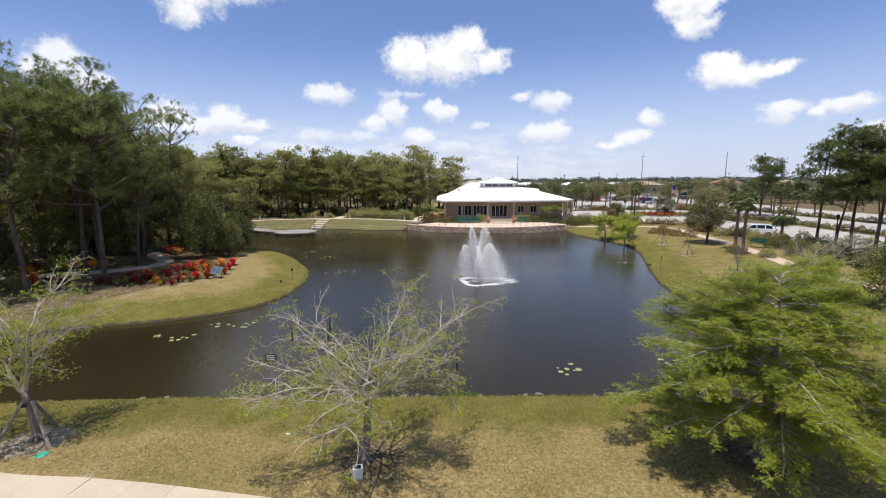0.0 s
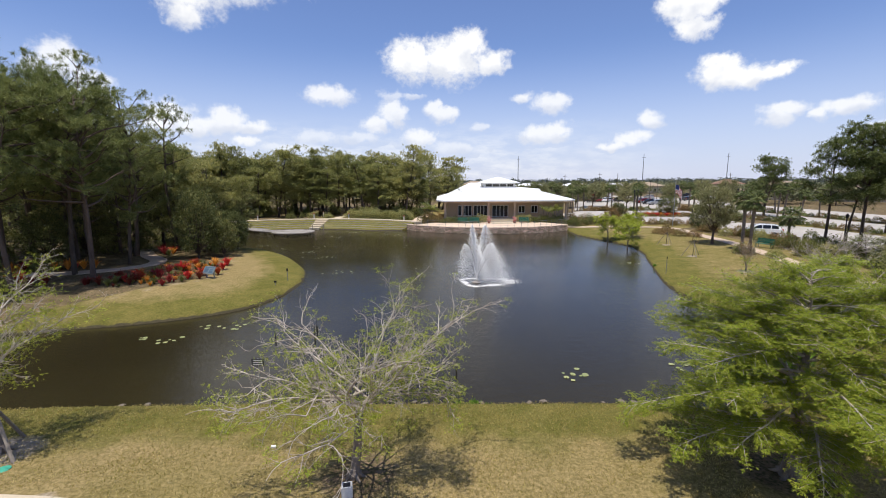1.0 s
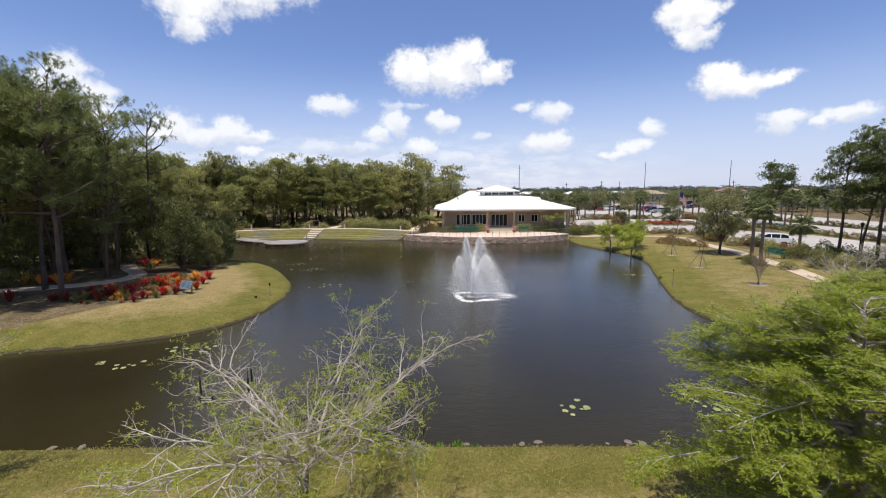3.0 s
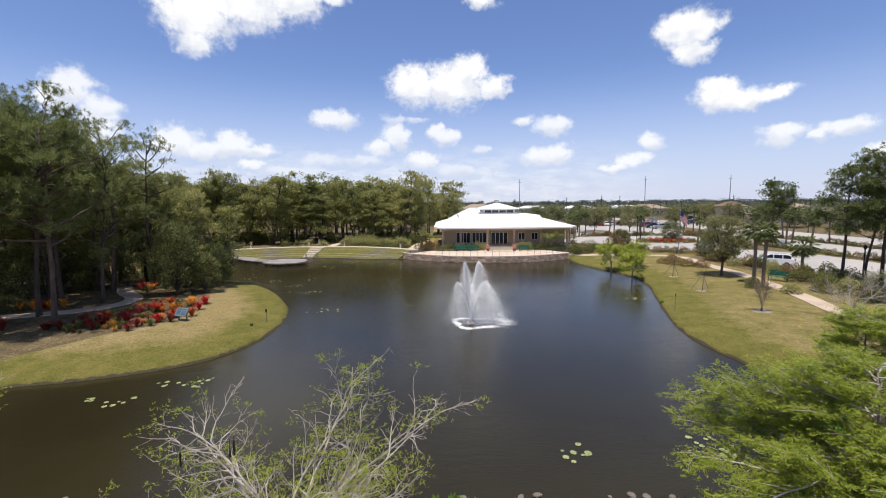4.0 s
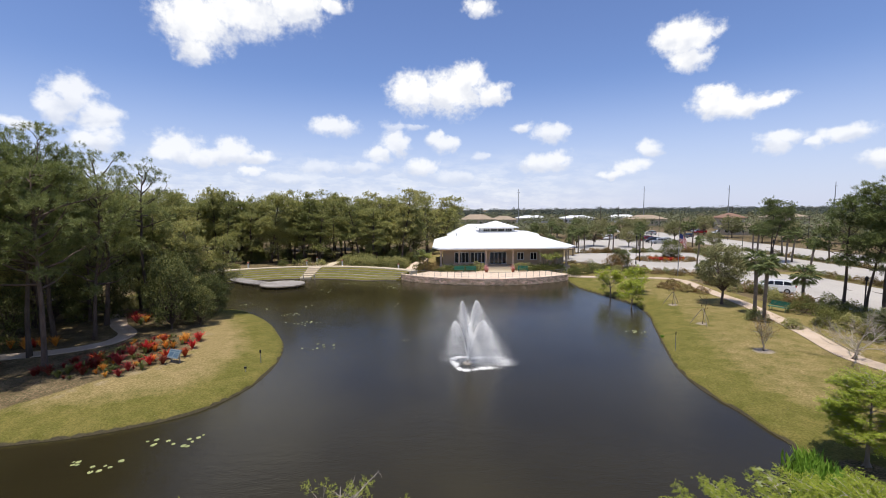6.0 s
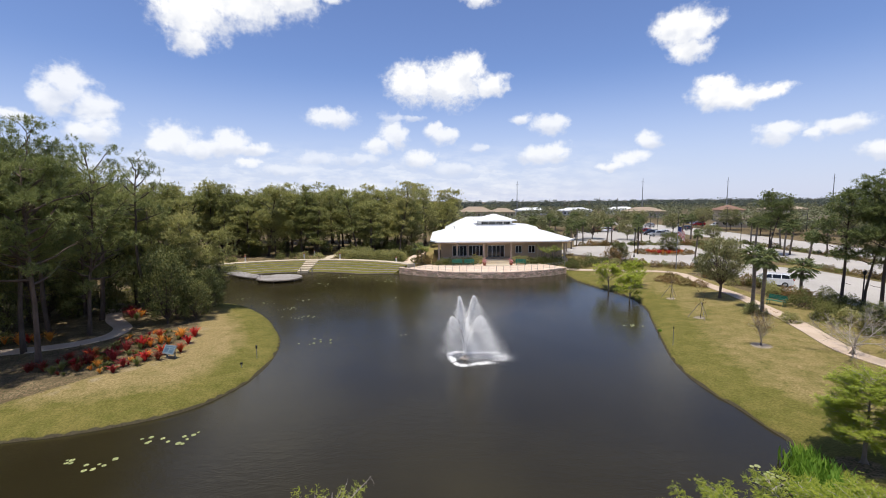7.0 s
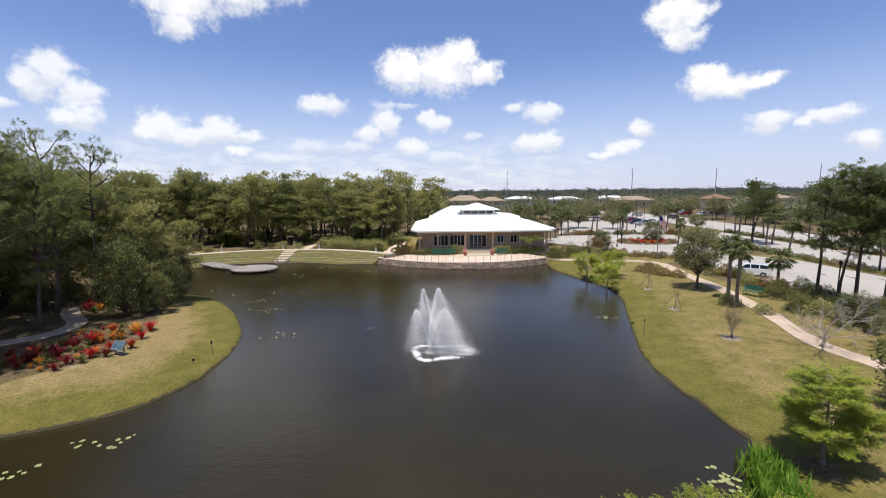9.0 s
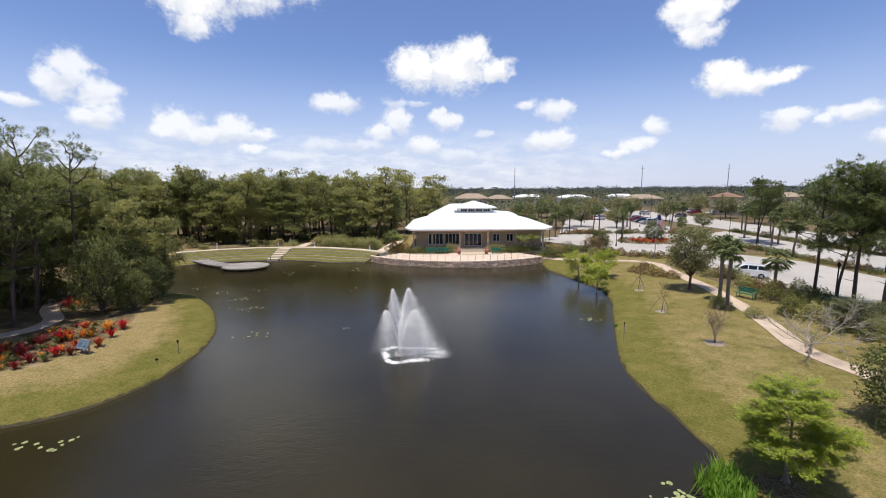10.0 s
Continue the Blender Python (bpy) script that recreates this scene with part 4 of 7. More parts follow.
def pine(seed, h, low=0.5, limbs=17, reach=2.6, tufts=9, label="tall slash pine with a bare trunk and ragged crown", blade=0.32, width=0.022, crook=0.03, count=26, r=0.19, sprays=(3, 5), puff=0.34, limb_r=0.06, needles=None, squash=0.45, snags=0):
    """Slash pine: bare trunk, crooked limbs, and at each twig's end a pad of needle bursts."""
    rng, rs = random.Random(seed), np.random.RandomState(seed)
    g = Geo()
    spine = limb(rng, (0, 0, -0.25), (rng.uniform(-0.05, 0.05), rng.uniform(-0.05, 0.05), 1), h + 0.1, 9, crook, 0.05)
    g.tube(spine, [r * 1.35] + taper(r, 0.04, 9), 8)
    pts, outs = [], []

    def on_spine(t):
        k = t * (len(spine) - 1)
        i = min(int(k), len(spine) - 2)
        return spine[i].lerp(spine[i + 1], k - i)
    for i in range(limbs):
        t = low + (0.99 - low) * ((i + rng.random() * 0.9) / limbs)
        q = i * 2.4 + rng.uniform(-0.6, 0.6)
        rel = (t - low) / (1 - low)
        ln = reach * (0.5 + 0.6 * math.sin(math.pi * min(1, rel * 0.72 + 0.22))) * rng.uniform(0.5, 1.3)
        d = Vector((math.cos(q), math.sin(q), rng.uniform(-0.1, 0.3) + rel * 0.6))
        br = limb(rng, on_spine(t), d, ln, 5, 0.2, 0.07)
        g.tube(br, taper(limb_r * (1.2 - 0.5 * rel) * (r / 0.19), 0.015, 6), 5, False)
        for j in range(rng.randint(*sprays)):
            f = rng.uniform(0.5, 1.0) if j else 1.0
            k = min(f * 5, 4.99)
            a = br[int(k)].lerp(br[int(k) + 1], k - int(k))
            tw = limb(rng, a, d + Vector((rng.gauss(0, 0.8), rng.gauss(0, 0.8), 0.55)), 0.32 * ln * rng.uniform(0.5, 1.1), 2, 0.2, 0.1)
            g.tube(tw, [limb_r * 0.3, limb_r * 0.23, limb_r * 0.14], 4, False)
            size = puff * rng.uniform(0.65, 1.3)
            c = clump(rs, tw[-1], size, max(3, int(tufts * (size / puff) ** 2)), squash)
            pts.append(c)
            o = c - np.array(tw[-1]) + np.array([0, 0, 0.25 * size])
            outs.append(o / (np.linalg.norm(o, axis=1)[:, None] + 1e-6))
    for i in range(snags):   # dead stubs below the crown
        q, t = rng.uniform(0, 6.283), rng.uniform(0.3, 1.0) * low
        g.tube(limb(rng, on_spine(t), (math.cos(q), math.sin(q), 0.15), rng.uniform(0.4, 1.5), 3, 0.2), [0.03, 0.025, 0.018, 0.008], 4, False)
    pts, outs = np.concatenate(pts), np.concatenate(outs)
    me = leaf_mesh("crown", rs, pts, blade, width, count, needles or PINE_L, up=0.22, out=outs, lean=0.55)
    return tree_root("pine_tree", label, "tree", g, BARK, me)


def away(ob):
    """Drop a pattern thing after it has been copied."""
    for o in (*ob.children_recursive, ob):
        bpy.data.objects.remove(o)


def put(ob, x, y, s=1.0, turn=0.0, z=None, sz=None):
    c = copy_thing(ob, pose(x, y, height(x, y) - 0.02 if z is None else z, 0, 0, turn))
    c.scale = (s, s, s if sz is None else sz)
    return c


# left spit: tall pines over the planted bed
NEAR_KIND = {"crook": 0.06, "sprays": (3, 4), "tufts": 12, "count": 40, "puff": 0.4, "blade": 0.33, "width": 0.013, "limb_r": 0.1, "snags": 7}
near_pines = [pine(11, 13.2, 0.42, 30, 3.5, r=0.16, **NEAR_KIND), pine(12, 13.0, 0.52, 26, 3.6, r=0.16, **NEAR_KIND), pine(13, 12.2, 0.36, 30, 3.1, r=0.15, **NEAR_KIND)]
lone_pine = pine(14, 15.6, 0.62, 13, 2.9, 7, "thin slash pine with an open, wind-bent crown", 0.34, 0.014, 0.06, 34, sprays=(2, 4), puff=0.34, limb_r=0.085, snags=5)
rng = random.Random(3)
for i, (x, y, s) in enumerate([(-25.6, 31.6, 1.03), (-29.3, 34.4, 1.08), (-27.9, 38.6, 0.98), (-31.2, 38.6, 1.05), (-30.5, 43.2, 1.0), (-28.2, 46.4, 0.93), (-33.4, 31.0, 1.1), (-28.2, 28.2, 0.98), (-34.5, 27.0, 1.05),
                               (-36.5, 36.0, 1.05), (-34.5, 41.0, 1.0), (-34.0, 48.6, 0.95), (-39.5, 42.0, 1.05), (-42.7, 45.0, 1.05), (-38.0, 30.0, 1.1), (-44, 35, 1.05),
                               (-37.5, 49.5, 0.95), (-31.0, 51.0, 0.86), (-42, 51, 0.95), (-48, 41, 1.05), (-50, 48, 1.0)]):
    put(lone_pine if i in (4, 5) else near_pines[i % 3], x, y, s, rng.uniform(0, 360))
for p in near_pines + [lone_pine]:
    away(p)

# pine wood behind the pond
wood_pines = [pine(21 + i, 13.8, (0.2, 0.3, 0.14, 0.36)[i], 28, 2.4, 10, "slash pine in a dense wood", 0.44, 0.023, 0.05, 26, sprays=(2, 4), puff=0.5, needles=WOOD_L, squash=0.5, snags=4) for i in range(4)]
rng = random.Random(7)
spots = []
for row in range(8):
    for col in range(22):
        x, y = -78 + col * 3.9 + rng.uniform(-1.5, 1.5), 91.5 + row * 4.6 + rng.uniform(-1.8, 1.8)
        if row > 3 and rng.random() < 0.3 or x > -6 + (y - 91) * 0.31 or abs(x + 20.5 + (91 - y) * 0.2) < 1.6 and y < 100 or x > -4.5 and y < 104:
            continue
        spots.append((x, y))
for row in range(9):
    for col in range(9):
        x, y = -84 + col * 4.4 + rng.uniform(-1.5, 1.5), 56 + row * 4.3 + rng.uniform(-1.6, 1.6)
        if x < -46 - max(0, (66 - y)) * 0.6 and y < 92:
            spots.append((x, y))
for i, (x, y) in enumerate(spots):
    put(wood_pines[i % 4], x, y, rng.uniform(0.85, 1.2), rng.uniform(0, 360), sz=rng.choice((rng.uniform(0.66, 0.95), rng.uniform(0.85, 1.06))))
for x, y, s in [(-25.2, 47.2, 0.66), (-26.8, 50.4, 0.7), (-23.4, 49.6, 0.58), (-29.8, 48.6, 0.78), (-33.0, 44.4, 0.74), (-36.6, 42.4, 0.8), (-32.4, 50.6, 0.8), (-40, 48, 0.85), (-42, 38, 0.85), (-45, 33, 0.9)]:
    tagged(put(wood_pines[int(s * 100) % 4], x, y, s, rng.uniform(0, 360)), "younger slash pine, leafy low down")
for p in wood_pines:
    away(p)


def shrub(name, seed, w, h, material, label, n=700, leaf=0.15, lw=0.05, category="shrub", per=3):
    rng, rs = random.Random(seed), np.random.RandomState(seed)
    g = Geo()
    for i in range(7):
        q = rng.uniform(0, 6.28)
        g.tube(limb(rng, (0, 0, -0.1), (math.cos(q) * 0.6, math.sin(q) * 0.6, 1), h * 0.75, 3, 0.15), [0.025, 0.02, 0.014, 0.008], 4, False)
    d = rs.normal(size=(n, 3))
    d[:, 2] = np.abs(d[:, 2]) * 1.0
    d /= np.linalg.norm(d, axis=1)[:, None]
    lump = 1 + 0.22 * np.sin(d[:, 0] * 5 + seed) * np.cos(d[:, 1] * 4 + seed * 2) + 0.16 * np.sin(d[:, 2] * 7 + d[:, 0] * 3)
    p = d * (rs.uniform(0.55, 1.0, (n, 1)) ** 0.5) * lump[:, None] * np.array([w / 2, w / 2, h * 0.9]) + np.array([0, 0, 0.06 * h])
    me = leaf_mesh("foliage", rs, p, leaf, lw, per, material, up=0.2, out=d, lean=0.6)
    t = thing(name, label, category)
    part("woody_base", g, BARK, t)
    child("foliage", me, t)
    return t


under = [shrub("shrub", 31, 2.6, 1.7, SHRUB_L, "dark green undergrowth shrub below the pines"), shrub("shrub", 32, 2.2, 2.4, SHRUB_L, "tall dark green undergrowth shrub below the pines"),
         shrub("shrub", 33, 3.2, 1.9, PALE_L, "pale yellow-green broadleaf shrub at the wood's edge")]
rng = random.Random(9)
for i in range(64):   # undergrowth at the wood's edge
    x = -38 + i * 0.52 + rng.uniform(-0.5, 0.5)
    if abs(x + 20.6) < 1.5 or abs(x + 4.4) < 1.3 or (x < -20 and rng.random() < 0.75):
        continue
    k = 2 if (-19 < x < -6) and rng.random() < 0.7 else rng.choice((0, 1, 2))
    put(under[k], x, 84.6 + rng.uniform(0, 4.5) + (1.5 if k == 1 else 0) - 0.012 * (x + 22) ** 2, rng.uniform(0.6, 1.1) * (1.2 if k == 2 and x > -19 else 0.75 if x < -20 else 1.0), rng.uniform(0, 360))
for x, y, s in [(-28, 51.5, 1.1),
                (-31.5, 46.5, 0.9), (-34, 44.5, 0.9), (-36, 46.5, 1.0), (-33.2, 36, 0.7), (-36, 33.5, 0.8), (-39, 38, 1.0), (-41, 33, 0.9), (-44, 40, 1.1), (-30.4, 29.6, 0.6), (-33, 27.6, 0.7), (-37, 27, 0.9), (-39, 48.5, 1.1), (-46, 46, 1.2)]:
    put(under[1 if s > 0.85 else 0], x, y, s * 1.15, rng.uniform(0, 360), sz=s * (1.5 if -26 < x < -20 else 1.1))
for x, y, s in [(-40, 61.5, 0.9), (-43, 63, 1.0), (-46, 66, 1.1), (-41.5, 68, 0.8), (-43, 72, 0.9), (-42, 76, 0.9), (-41, 80, 1.0), (-45, 79, 1.2), (-50, 60, 1.2), (-54, 56, 1.2), (-46, 84, 1.2), (-40.6, 84.5, 0.9)]:
    put(under[rng.choice((0, 1, 2))], x, y, s, rng.uniform(0, 360))
for i in range(70):   # undergrowth between the trunks
    x = rng.uniform(-44, -5)
    if abs(x + 20) > 1.8 and (x > -19 or i % 3 == 0):
        put(under[rng.choice((0, 1, 1))], x, rng.uniform(90, 106), rng.uniform(0.6, 1.3), rng.uniform(0, 360))
for u in under:
    away(u)


TIPS = {}


def cypress(seed, label, trunk_h, limbs, reach, leaf_sprays, leaf_material, spray=0.32, lw=0.02, per=9, lean=(0, 0), bud=1.0, r=0.13, rise=0.75, forks=3, open_low=False, flat=0.5, fan=0.2, kids=(6, 5, 3), thick=0.34):
    """Young bald cypress: short trunk, spreading limbs that fork twice, feathery leaf sprays at the twigs."""
    rng, rs = random.Random(seed), np.random.RandomState(seed)
    trunk, woods = Geo(), []
    spine = limb(rng, (0, 0, -0.2), (lean[0], lean[1], 1), trunk_h + 0.2, 5, 0.035)
    trunk.tube(spine, [r * 1.9, r * 1.15, r, r * 0.92, r * 0.86, r * 0.8], 10)
    for q in range(5):   # root flare
        a = q * 1.26 + rng.uniform(-0.3, 0.3)
        trunk.tube([Vector((0, 0, 0.32)), Vector((math.cos(a) * r * 1.6, math.sin(a) * r * 1.6, 0.06)), Vector((math.cos(a) * r * 3.4, math.sin(a) * r * 3.4, -0.1))], [r * 0.5, r * 0.45, r * 0.15], 6, False)
    tips, ways = [], []

    def fork(start, d, length, radius, depth):
        if depth == 0:
            woods.append(Geo())
        wood = woods[-1]
        br = limb(rng, start, d, length, 5, 0.15 if depth else 0.11, 0.045 if depth < 2 else 0.02)
        wood.tube(br, taper(radius, radius * 0.45, 6), 6 if depth == 0 else 5 if depth == 1 else 4, False)
        if depth == forks:
            tips.append(br[-1]), ways.append((br[-1] - br[0]).normalized())
            if leaf_sprays > 1:
                tips.append(br[3]), ways.append((br[-1] - br[0]).normalized())
            return
        for j in range(kids[depth] if depth < 3 else 2):
            k = rng.randint(1 if depth else 2, 5)
            side = swing(rng, (br[k] - br[k - 1]).normalized(), 0.55)
            fork(br[k], side, length * rng.uniform(0.34, 0.62), radius * (0.52 if depth else 0.42), depth + 1)
        fork(br[-1], (br[-1] - br[-2]), length * 0.45, radius * 0.45, depth + 1)
    for i in range(limbs):
        q = i * 6.283 / limbs + rng.uniform(-0.35, 0.35)
        k = spine[-1 - (i % 2)] if not open_low else spine[2 + i % 4]
        fork(k, Vector((math.cos(q), math.sin(q), rise * rng.uniform(0.6, 1.35))), reach * rng.uniform(0.75, 1.15), r * thick, 0)
    fork(spine[-1], Vector((lean[0], lean[1], 1)), reach * 0.85, r * 0.42, 0)
    TIPS[seed] = tips
    t = thing("cypress_tree", label, "tree")
    part("trunk", trunk, TRUNKBARK, t, "", True)
    for w in woods:
        part("limb", w, PALEBARK, t, "", True)
    keep = [i for i in range(len(tips)) if rng.random() < bud]
    c = np.array([tips[i] for i in keep])
    o = np.array([ways[i] for i in keep])
    c = np.repeat(c, leaf_sprays, axis=0) + rs.normal(size=(len(keep) * leaf_sprays, 3)) * np.array([fan, fan, fan * 0.22]) * (1 if leaf_sprays > 2 else 0.4)
    child("foliage", leaf_mesh("foliage", rs, c, spray, lw, per, leaf_material, up=-0.03, flat=flat, out=np.repeat(o, leaf_sprays, axis=0), lean=0.8), t)
    return t


def arching(seed, label, trunk_h, leaders, limbs, reach, bud, leaf_sprays, rise=0.8, fall=0.05, lean=(0.03, 0.03), r=0.12, spray=0.085, lw=0.008, per=4, fan=0.1):
    """Young bald cypress before full leaf: a forked trunk and crooked limbs that arch outwards and divide into fine twigs."""
    rng, rs = random.Random(seed), np.random.RandomState(seed)
    trunk = Geo()
    spine = limb(rng, (0, 0, -0.2), (lean[0], lean[1], 1), trunk_h + 0.2, 6, 0.05)
    trunk.tube(spine, [r * 1.9, r * 1.15, r, r * 0.95, r * 0.9, r * 0.88, r * 0.86], 10)
    for q in range(6):   # root flare
        a = q * 1.05 + rng.uniform(-0.3, 0.3)
        trunk.tube([Vector((0, 0, 0.3)), Vector((math.cos(a) * r * 1.6, math.sin(a) * r * 1.6, 0.06)), Vector((math.cos(a) * r * 3.8, math.sin(a) * r * 3.8, -0.1))], [r * 0.5, r * 0.42, r * 0.12], 6, False)
    t = thing("cypress_tree", label, "tree")
    part("trunk", trunk, TRUNKBARK, t, "", True)
    tips, ways = [], []

    def bent(start, d, length, segs, wander, bend):
        """A crooked shoot whose slope falls off along its length."""
        pts, d = [Vector(start)], Vector(d).normalized()
        for k in range(segs):
            d = swing(rng, d, wander)
            d = (d + Vector((0, 0, -bend * (k + 1)))).normalized()
            pts.append(pts[-1] + d * (length / segs) * rng.uniform(0.8, 1.2))
        return pts
    starts = []
    for lx, ly, ln in leaders:
        wood = Geo()
        line = bent(spine[-1] - Vector((0, 0, 0.05)), (lx, ly, 1), ln, 5, 0.09, 0.0)
        wood.tube(line, taper(r * 0.72, r * 0.26, 6), 8, False)
        part("leader", wood, PALEBARK, t, "", True)
        starts += [(line[1 + k], lx, ly) for k in range(5)]
    for i in range(limbs):
        start, lx, ly = starts[(i * 3) % len(starts)]
        q = i * 6.283 / limbs + rng.uniform(-0.3, 0.3)
        d = Vector((math.cos(q) + lx * 0.5, 0.8 * math.sin(q) + ly * 0.5, rise * rng.uniform(0.7, 1.4)))
        ln = reach * rng.uniform(0.7, 1.12)
        br = bent(start, d, ln, 8, 0.13, fall * 0.35)
        wood = Geo().tube(br, taper(r * 0.28, r * 0.08, 9), 6, False)
        for j in range(8):
            k = 2 + j * 6 // 7
            way = (br[min(k + 1, 8)] - br[k - 1]).normalized()
            side = way.cross(Vector((0, 0, 1))).normalized() * (1 if j % 2 else -1) * rng.uniform(0.4, 1.0)
            sub = bent(br[k], way + side + Vector((0, 0, rng.uniform(-0.15, 0.5))), ln * rng.uniform(0.2, 0.42), 6, 0.19, fall * 0.5)
            wood.tube(sub, taper(r * 0.13, r * 0.04, 7), 5, False)
            for m in range(6):
                e = rng.randint(1, 6)
                end = bent(sub[e], swing(rng, (sub[e] - sub[e - 1]).normalized(), 0.6), rng.uniform(0.2, 0.55), 4, 0.22, fall * 0.7)
                wood.tube(end, taper(r * 0.06, r * 0.022, 5), 4, False)
                for w in range(2):
                    s0 = rng.randint(1, 3)
                    fin = bent(end[s0], swing(rng, (end[s0] - end[s0 - 1]).normalized(), 0.6), rng.uniform(0.12, 0.3), 2, 0.2, 0.03)
                    wood.tube(fin, [r * 0.03, r * 0.022, r * 0.012], 3, False)
                    tips.append(fin[-1]), ways.append((fin[-1] - fin[0]).normalized())
                tips.append(end[-1]), ways.append((end[-1] - end[0]).normalized())
        part("limb", wood, PALEBARK, t, "", True)
    TIPS[seed] = tips
    low = min(p.z for p in tips)
    keep = [i for i in range(len(tips)) if rng.random() < bud * (1.5 if tips[i].z < low + 1.2 else 0.8)]
    c = np.array([tips[i] for i in keep])
    o = np.array([ways[i] for i in keep])
    c = np.repeat(c, leaf_sprays, axis=0) + rs.normal(size=(len(keep) * leaf_sprays, 3)) * np.array([fan, fan, fan * 0.35])
    child("foliage", leaf_mesh("foliage", rs, c, spray, lw, per, BUD_L, up=-0.03, flat=0.5, out=np.repeat(o, leaf_sprays, axis=0), lean=0.8), t)
    return t


def layered(seed, label, h, low, radius, boughs, material, spray=0.13, lw=0.014, lean=(0, 0), r=0.12, fill=1.0, droop=0.1, dense=5, twig=0.8, per=5, profile=(0.85, 1.0, 0.8, 0.42, 0.14)):
    """Bald cypress in leaf: one trunk, long level boughs in tiers, each with flat feathery side twigs."""
    rng, rs = random.Random(seed), np.random.RandomState(seed)
    trunk = Geo()
    spine = limb(rng, (0, 0, -0.2), (lean[0], lean[1], 1), h * 0.96 + 0.2, 8, 0.03)
    trunk.tube(spine, [r * 1.8, r * 1.1, r * 0.95, r * 0.82, r * 0.68, r * 0.52, r * 0.36, r * 0.22, 0.012], 10)
    for q in range(5):   # root flare
        a = q * 1.26 + rng.uniform(-0.3, 0.3)
        trunk.tube([Vector((0, 0, 0.32)), Vector((math.cos(a) * r * 1.6, math.sin(a) * r * 1.6, 0.06)), Vector((math.cos(a) * r * 3.4, math.sin(a) * r * 3.4, -0.1))], [r * 0.5, r * 0.45, r * 0.15], 6, False)
    t = thing("cypress_tree", label, "tree")
    part("trunk", trunk, TRUNKBARK, t, "", True)
    pts, outs = [], []
    for i in range(boughs):
        rel = min(1.0, (i + rng.random()) / boughs)
        k = (low + (1 - low) * rel) * 8
        k = min(k, 7.99)
        start = spine[int(k)].lerp(spine[int(k) + 1], k - int(k))
        q = i * 2.4 + rng.uniform(-0.45, 0.45)
        ln = radius * float(np.interp(rel, [0, 0.15, 0.45, 0.8, 1.0], profile)) * rng.uniform(0.72, 1.12)
        d = Vector((math.cos(q), math.sin(q), 0.12 + 0.5 * rel))
        br = limb(rng, start, d, ln, 7, 0.07, -droop * 0.35)
        wood = Geo().tube(br, taper(r * 0.3 * (1.1 - 0.6 * rel) * (0.6 + 0.4 * ln / radius), 0.006, 8), 5, False)
        for j in range(int(ln * 8.5)):
            f = 0.22 + 0.78 * (j + rng.random()) / (ln * 8.5)
            if rng.random() > fill:
                continue
            m = min(f * 7, 6.99)
            a = br[int(m)].lerp(br[int(m) + 1], m - int(m))
            way = (br[min(int(m) + 1, 7)] - br[int(m)]).normalized()
            side = way.cross(Vector((0, 0, 1))).normalized() * (1 if j % 2 else -1)
            tl = twig * (0.35 + 0.65 * math.sin(math.pi * min(1.0, 0.2 + 0.7 * f))) * rng.uniform(0.6, 1.2) * min(1.0, ln / 1.6)
            tw = limb(rng, a, way * 0.8 + side * rng.uniform(0.5, 1.0) + Vector((0, 0, rng.uniform(-0.05, 0.22))), tl, 3, 0.14, -0.07)
            wood.tube(tw, [0.008, 0.006, 0.005, 0.003], 3, False)
            n = max(2, int(tl * 7 * dense))
            u = rs.uniform(0.12, 1.05, n)
            c = np.array(tw[0])[None] + (np.array(tw[-1]) - np.array(tw[0]))[None] * u[:, None] + rs.normal(size=(n, 3)) * np.array([0.075, 0.075, 0.05])
            pts.append(c)
            outs.append(np.repeat(np.array((tw[-1] - tw[0]).normalized())[None], n, axis=0))
        part("bough", wood, PALEBARK, t, "", True)
    pts, outs = np.concatenate(pts), np.concatenate(outs)
    child("foliage", leaf_mesh("foliage", rs, pts, spray, lw, per, material, up=-0.12, flat=0.3, out=outs, lean=0.7, level=0.75), t)
    return t


def at(ob, x, y, turn=0.0):
    ob.matrix_basis = pose(x, y, height(x, y) - 0.02, 0, 0, turn)
    return ob


at(arching(41, "nearly bare young cypress with pale branches and first buds", 1.95, ((-0.4, 0.1, 0.55), (0.35, 0.0, 0.65)), 21, 3.1, 0.3, 8, 0.5, 0.009, (0.1, 0.03)), -2.0, 10.5)
at(arching(43, "leafing young cypress held by timber props", 1.65, ((-0.75, 0.1, 1.3), (0.3, 0.05, 2.0)), 12, 2.6, 0.2, 10, 1.1, 0.012, (-0.16, 0.05), 0.115, 0.1, 0.011, 5, 0.17), -12.35, 11.8)
at(layered(45, "leafy green young cypress with feathery foliage", 5.5, 0.3, 4.0, 74, CYPRESS_L, 0.085, 0.0085, (0.03, 0.0), 0.16, 0.9, 0.14, 10, 0.85, 6, (0.75, 1.0, 0.85, 0.42, 0.12)), 9.15, 10.4)
small = layered(47, "small bright green cypress beside the water", 4.0, 0.27, 1.85, 60, BRIGHT_L, 0.11, 0.0115, (0.0, 0.0), 0.075, 0.85, 0.06, 8, 0.7, 6, (0.62, 0.85, 1.0, 0.72, 0.3))
at(small, 19.35, 21.0)
low_tree = layered(49, "low spreading cypress with feathery green boughs", 2.6, 0.15, 2.2, 34, DARK_L, 0.1, 0.012, (0.0, 0.0), 0.07, 0.8, 0.05, 6, 0.6, 5)
for x, y, q in [(36.4, 36.2, 120), (34.6, 31.2, 220), (38.6, 33.0, 20)]:
    put(low_tree, x, y, 1.1, q)
away(low_tree)
